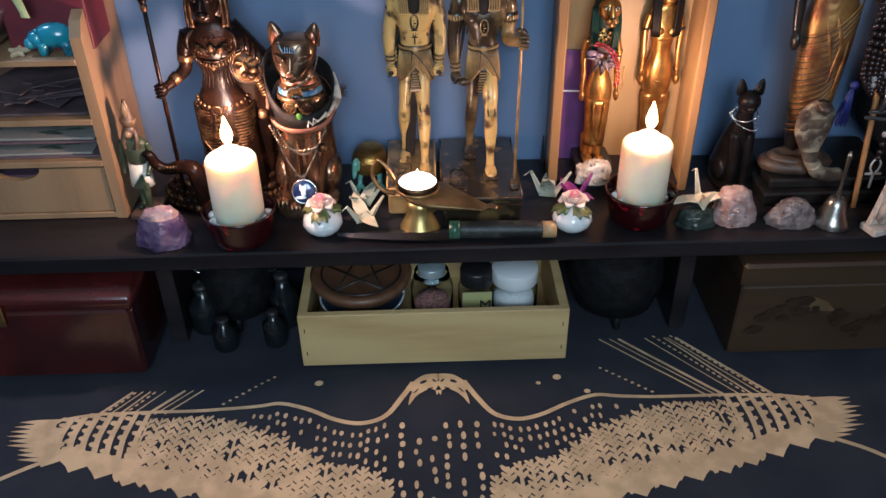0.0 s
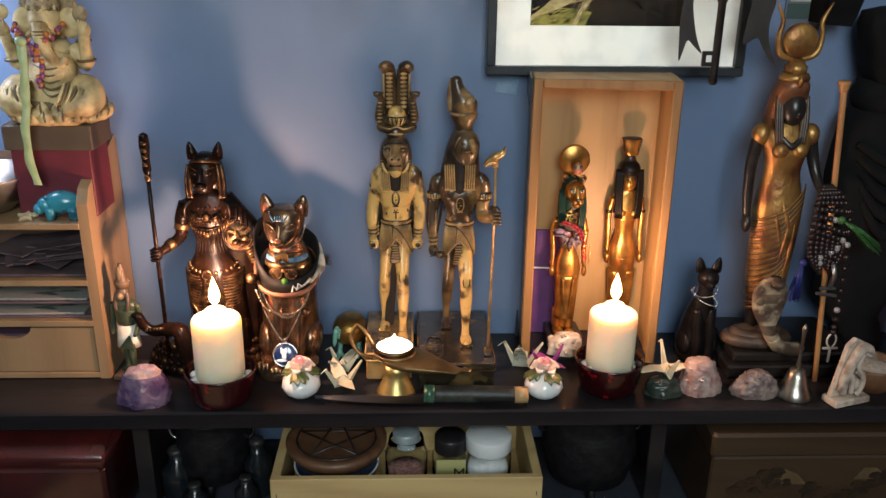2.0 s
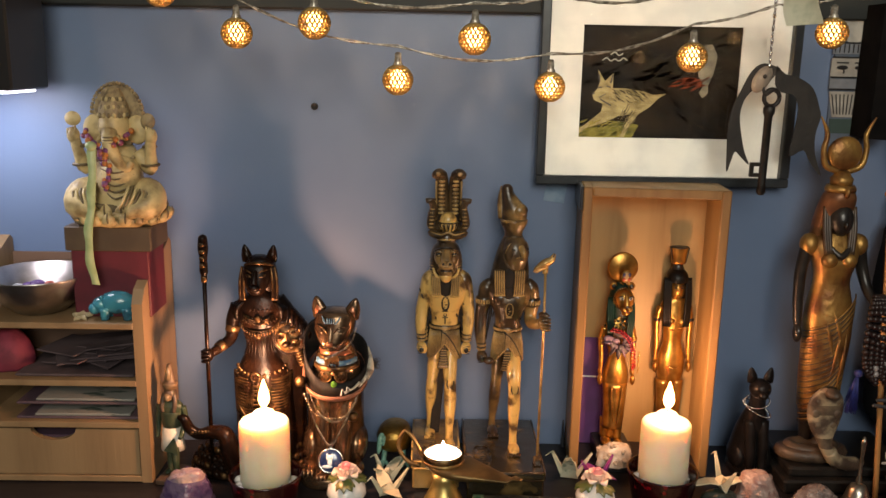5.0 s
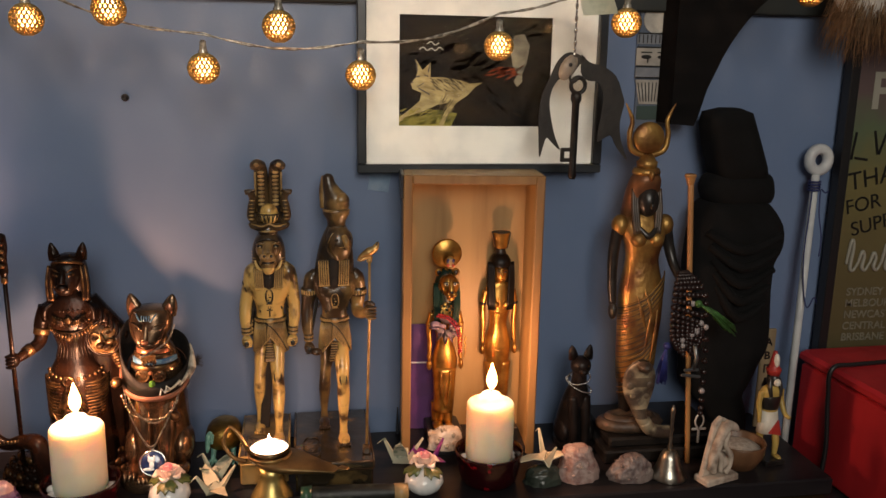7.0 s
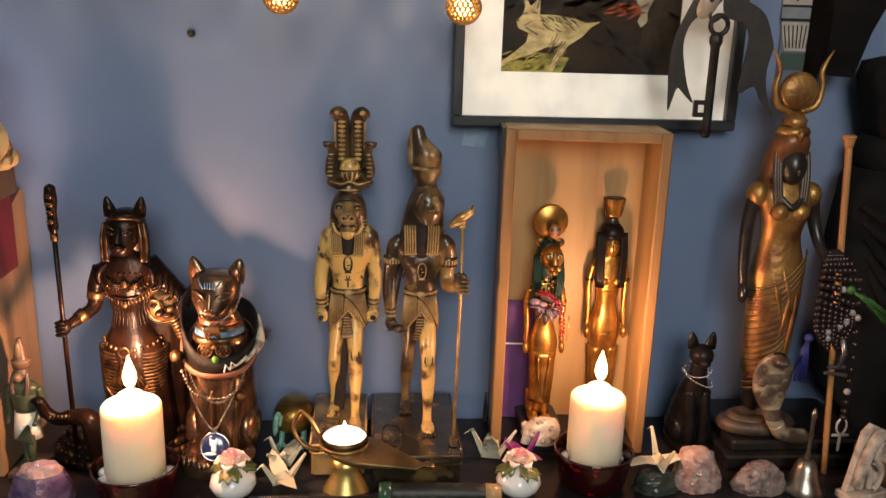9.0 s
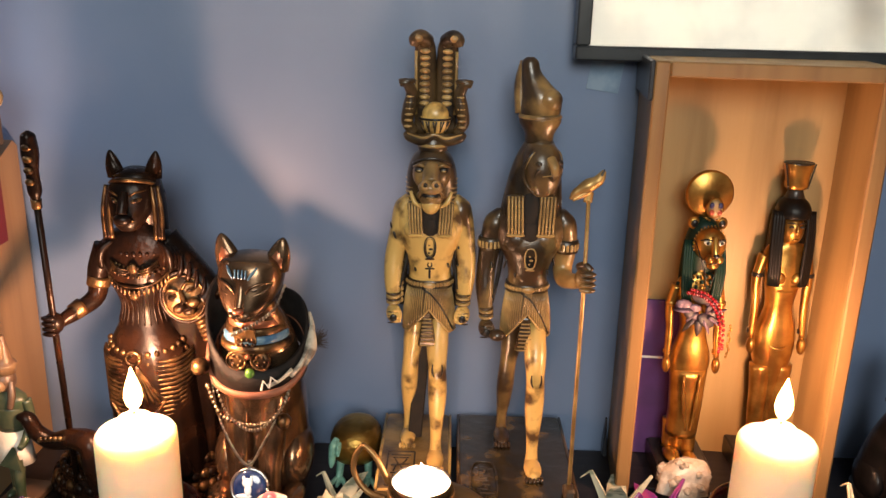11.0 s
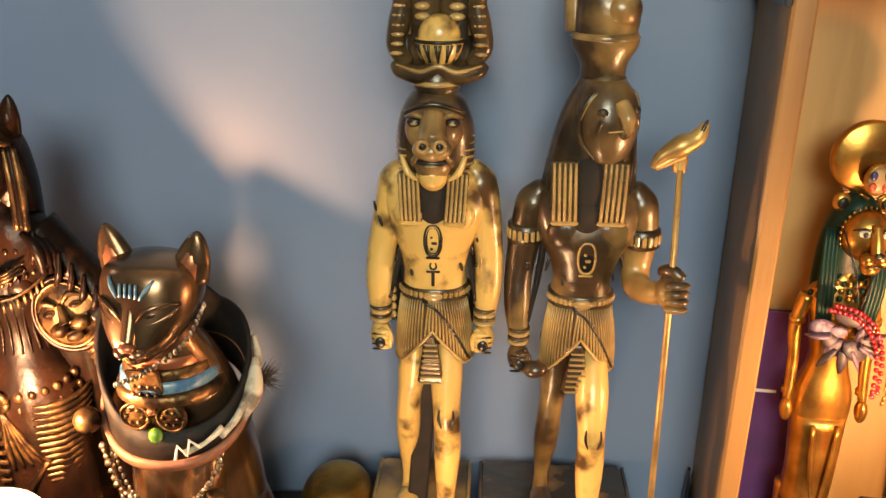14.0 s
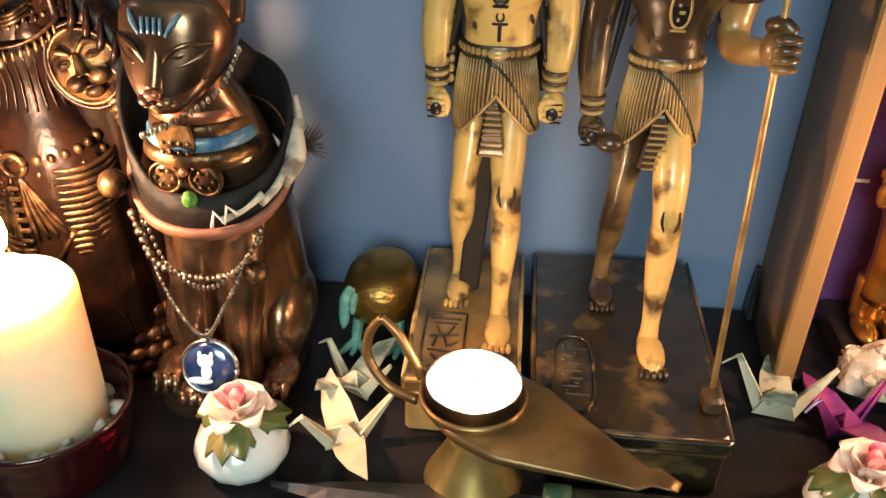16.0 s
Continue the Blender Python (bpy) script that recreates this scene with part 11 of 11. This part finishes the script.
def hanging_things():
    n = Build()
    pts = [[(0.276 + 0.0008 * j, 0.798 - 0.0030 * math.sin(j * 0.9), 1.462 - 0.0052 * j), (0.306 + 0.0012 * j, 0.796 - 0.0022 * math.sin(j * 0.9 + 1), 1.460 - 0.0046 * j)] for j in range(9)]
    a = [p[0] for p in pts]
    c = [p[1] for p in pts]
    n.loft([a, c, [(x, y + 0.0008, z) for x, y, z in c], [(x, y + 0.0008, z) for x, y, z in a]], 0, True, False, False)
    solid("pinned_note", n, [mat("pale printed note", (0.60, 0.58, 0.44), 0.7, second=(0.42, 0.44, 0.32), scale=60, mix=0.4)], "pale printed paper note hanging from the light string", "note")
    k = thing("iron_key", 0.3005, 0.862, 1.30, "large black iron key hanging from a chain before the picture", "key")
    iron = mat("black iron", (0.012, 0.011, 0.011), 0.4, 0.5, second=(0.025, 0.022, 0.02), scale=60, bump=0.2)
    part("shaft", Build().lathe([(0.0030, -0.046), (0.0046, -0.043), (0.0040, -0.034), (0.0040, 0.034), (0.0058, 0.038), (0.0058, 0.043), (0.0040, 0.046)], 14), iron, k)
    part("bit", Build().box((-0.0060, 0, -0.0145), (0.010, 0.004, 0.004), 0.0006).box((-0.0060, 0, -0.0255), (0.010, 0.004, 0.004), 0.0006).box((-0.0120, 0, -0.0200), (0.004, 0.004, 0.015), 0.0006), iron, k)
    part("bow", Build().tube([(0.0015 + 0.0078 * math.cos(a * math.pi / 10), 0, 0.053 + 0.0082 * math.sin(a * math.pi / 10)) for a in range(21)], 0.0023, 8), iron, k)
    part("hook", Build().tube(smooth_path([(0.0015, -0.001, 0.0600), (-0.0060, -0.002, 0.0560), (-0.0085, -0.001, 0.0640), (-0.0050, 0.0, 0.0720), (-0.0040, 0.0, 0.0840)], 5), 0.0015, 8), iron, k)
    ch = Build()
    for i in range(17):
        ch.ball((-0.004, 0.0, 0.084 + 0.0062 * i), (0.0018, 0.0012, 0.0036), 0, 8, 6, (0, 0, 90 * (i % 2)))
    tagged(part("chain", ch, SILVER, k, "silver chain"), kind="stuff")
    # pair of curved dark leather blades with a pale skull-like knob
    h = thing("horn_ornament", 0.3120, 0.866, 1.33, "dark curved leather wings with a pale bone knob before the picture", "ornament")
    leather = mat("dark thin leather", (0.009, 0.0075, 0.007), 0.6, second=(0.018, 0.015, 0.013), scale=40, bump=0.3, bump_scale=160)
    def blade(pts):
        ring = smooth_path([(x, 0, z) for x, z in pts + pts[:1]], 3)[:-1]
        part("wing", Build().plate([(q.x, q.z) for q in reversed(ring)], 0.0012), leather, h, "thin dark curved wing")
    blade([(-0.002, 0.052), (-0.019, 0.057), (-0.031, 0.049), (-0.040, 0.030), (-0.048, 0.010), (-0.050, -0.015), (-0.049, -0.035), (-0.0475, -0.053), (-0.0440, -0.042), (-0.0405, -0.0325), (-0.034, -0.038), (-0.0250, -0.0455), (-0.031, -0.032), (-0.0355, -0.016), (-0.0390, 0.004), (-0.0360, 0.020), (-0.028, 0.030), (-0.018, 0.032)])
    blade([(-0.006, 0.055), (0.003, 0.047), (0.018, 0.043), (0.033, 0.033), (0.0415, 0.014), (0.044, 0.004), (0.0405, -0.014), (0.0425, -0.034), (0.0510, -0.056), (0.038, -0.042), (0.030, -0.0295), (0.016, -0.036), (0.018, -0.012), (0.020, 0.012), (0.014, 0.026), (0.002, 0.028), (-0.006, 0.036)])
    part("knob", Build().ball((-0.0215, -0.003, 0.041), (0.0085, 0.0050, 0.0145), 0, 16, 10, (0, 28, 0)), mat("pale bone", (0.40, 0.36, 0.30), 0.5, second=(0.24, 0.2, 0.16), scale=80), h, "pale bone knob")
    part("eye", Build().ball((-0.0205, -0.0078, 0.044), (0.0022, 0.0012, 0.0022), 0, 8, 6), BLACK_FRAME, h)
    # narrow painted strip with bands, moon and eyes
    s = thing("painted_strip", 0.4205, WALL - 0.0025, 1.300, "narrow painted paper strip with a disc and eyes on the wall", "wall hanging")
    base = mat("greyish painted paper", (0.22, 0.24, 0.27), 0.7, second=(0.15, 0.17, 0.20), scale=30)
    part("backing", Build().box((0, 0, 0.090), (0.038, 0.002, 0.190)), mat("slate blue paper", (0.09, 0.12, 0.17), 0.7), s)
    pale = mat("pale painted band", (0.40, 0.38, 0.34), 0.7, second=(0.3, 0.28, 0.25), scale=60)
    for nm, cz, hh, ww, m in (("band", 0.020, 0.016, 0.034, mat("green black band", (0.03, 0.06, 0.055), 0.7)), ("band", 0.066, 0.012, 0.044, base), ("band", 0.084, 0.020, 0.044, pale), ("band", 0.104, 0.011, 0.044, base), ("band", 0.168, 0.050, 0.040, mat("olive grid", (0.16, 0.15, 0.07), 0.7, second=(0.06, 0.06, 0.03), scale=90))):
        part(nm, Build().box((0, -0.0016, cz), (ww, 0.0016, hh)), m, s)
    part("flared_cup", Build().plate([(-0.015, 0.030), (0.015, 0.030), (0.021, 0.058), (-0.021, 0.058)], 0.0016), pale, s, m=pose(0, -0.0026, 0))
    part("moon_disc", Build().plate([(0.0155 * math.cos(a * math.pi / 14), 0.126 + 0.0155 * math.sin(a * math.pi / 14)) for a in range(28)], 0.0016), mat("pale moon paint", (0.50, 0.49, 0.44), 0.7, second=(0.36, 0.35, 0.32), scale=60), s, m=pose(0, -0.0026, 0))
    eyes = Build()
    for sx in (-1, 1):
        eyes.plate([(sx * 0.010 + 0.0062 * math.cos(a * math.pi / 8), 0.084 + 0.0024 * math.sin(a * math.pi / 8)) for a in range(16)], 0.001)
        eyes.box((sx * 0.010, 0.0005, 0.0892), (0.013, 0.001, 0.0014))
        eyes.box((sx * 0.008, 0.0005, 0.0800), (0.0014, 0.001, 0.0050))
    for zz in (0.0605, 0.0735, 0.0950, 0.1105):
        eyes.box((0, 0.0005, zz), (0.044, 0.001, 0.0016))
    for q in range(9):
        eyes.box((-0.016 + 0.004 * q, 0.0005, 0.044), (0.0010, 0.001, 0.022), 0, 0, (0, (q - 4) * 3, 0))
        eyes.box((-0.020 + 0.005 * q, 0.0005, 0.1045), (0.0009, 0.001, 0.009))
    tagged(part("painted_lines", eyes, BLACK_FRAME, s, "black painted lines", m=pose(0, -0.0034, 0)), kind="stuff")
    # hole, tape, fur hanging
    solid("wall_plug", Build().lathe([(0.0040, 0), (0.0040, 0.003), (0.0030, 0.0034), (0.0022, 0.002), (0.0005, 0.0016)], 16), [BLACK_FRAME], "small dark wall plug in the blue wall", "wall plug", m=pose(-0.1710, WALL + 0.0005, 1.331, 90, 0, 0))
    solid("tape_piece", Build().box((0, 0, 0), (0.024, 0.0008, 0.024), 0.0002, 0, (0, 8, 0)), [mat("glossy blue tape", (0.17, 0.27, 0.40), 0.15, second=(0.25, 0.35, 0.47), scale=60, coat=0.6)], "glossy piece of clear tape stuck on the blue wall", "tape", m=pose(0.1010, WALL - 0.0005, 1.2400))
    f = thing("fur_mask", 0.655, 0.880, 1.452, "white mask edged with long blond brown fur under the upper shelf", "mask")
    part("face", Build().ball((-0.020, 0, 0.012), (0.040, 0.022, 0.036), 0, 24, 14), mat("white plaster", (0.60, 0.57, 0.52), 0.6, second=(0.5, 0.46, 0.42), scale=40), f)
    fur = Build()
    rnd = random.Random(21)
    for q in range(1500):
        a = rnd.uniform(-0.050, 0.080)
        y = rnd.uniform(-0.02, 0.02)
        L = rnd.uniform(0.025, 0.070) * (1.0 - 4.0 * abs(a) ** 1.6)
        top = (a, y, rnd.uniform(-0.012, 0.03))
        dx = a * 0.25 + rnd.uniform(-0.008, 0.008)
        fur.tube([top, (a + dx * 0.4, y, top[2] - L * 0.5), (a + dx, y + rnd.uniform(-0.01, 0.01), top[2] - L)], [0.0004, 0.00032, 0.00012], 3)
    tagged(part("fur", fur, mat("blond brown fur", (0.34, 0.20, 0.095), 0.55, second=(0.13, 0.07, 0.032), scale=160, sharp=0.4), f, "long blond brown fur"), kind="stuff")
    # box lamp under the upper shelf whose white light falls on the wall
    l = thing("shelf_lamp", -0.5050, 0.862, 1.451, "black box lamp mounted under the upper shelf, lit white", "lamp")
    part("housing", Build().box((0, 0, -0.052), (0.130, 0.080, 0.103), 0.002), BLACK_FRAME, l)
    part("light_panel", Build().box((0, 0, -0.1050), (0.110, 0.062, 0.003), 0.0005), mat("white light panel", (0.9, 0.9, 0.9), 0.5, emit=(0.85, 0.90, 1.0, 6)), l, "white lit panel")


hanging_things()
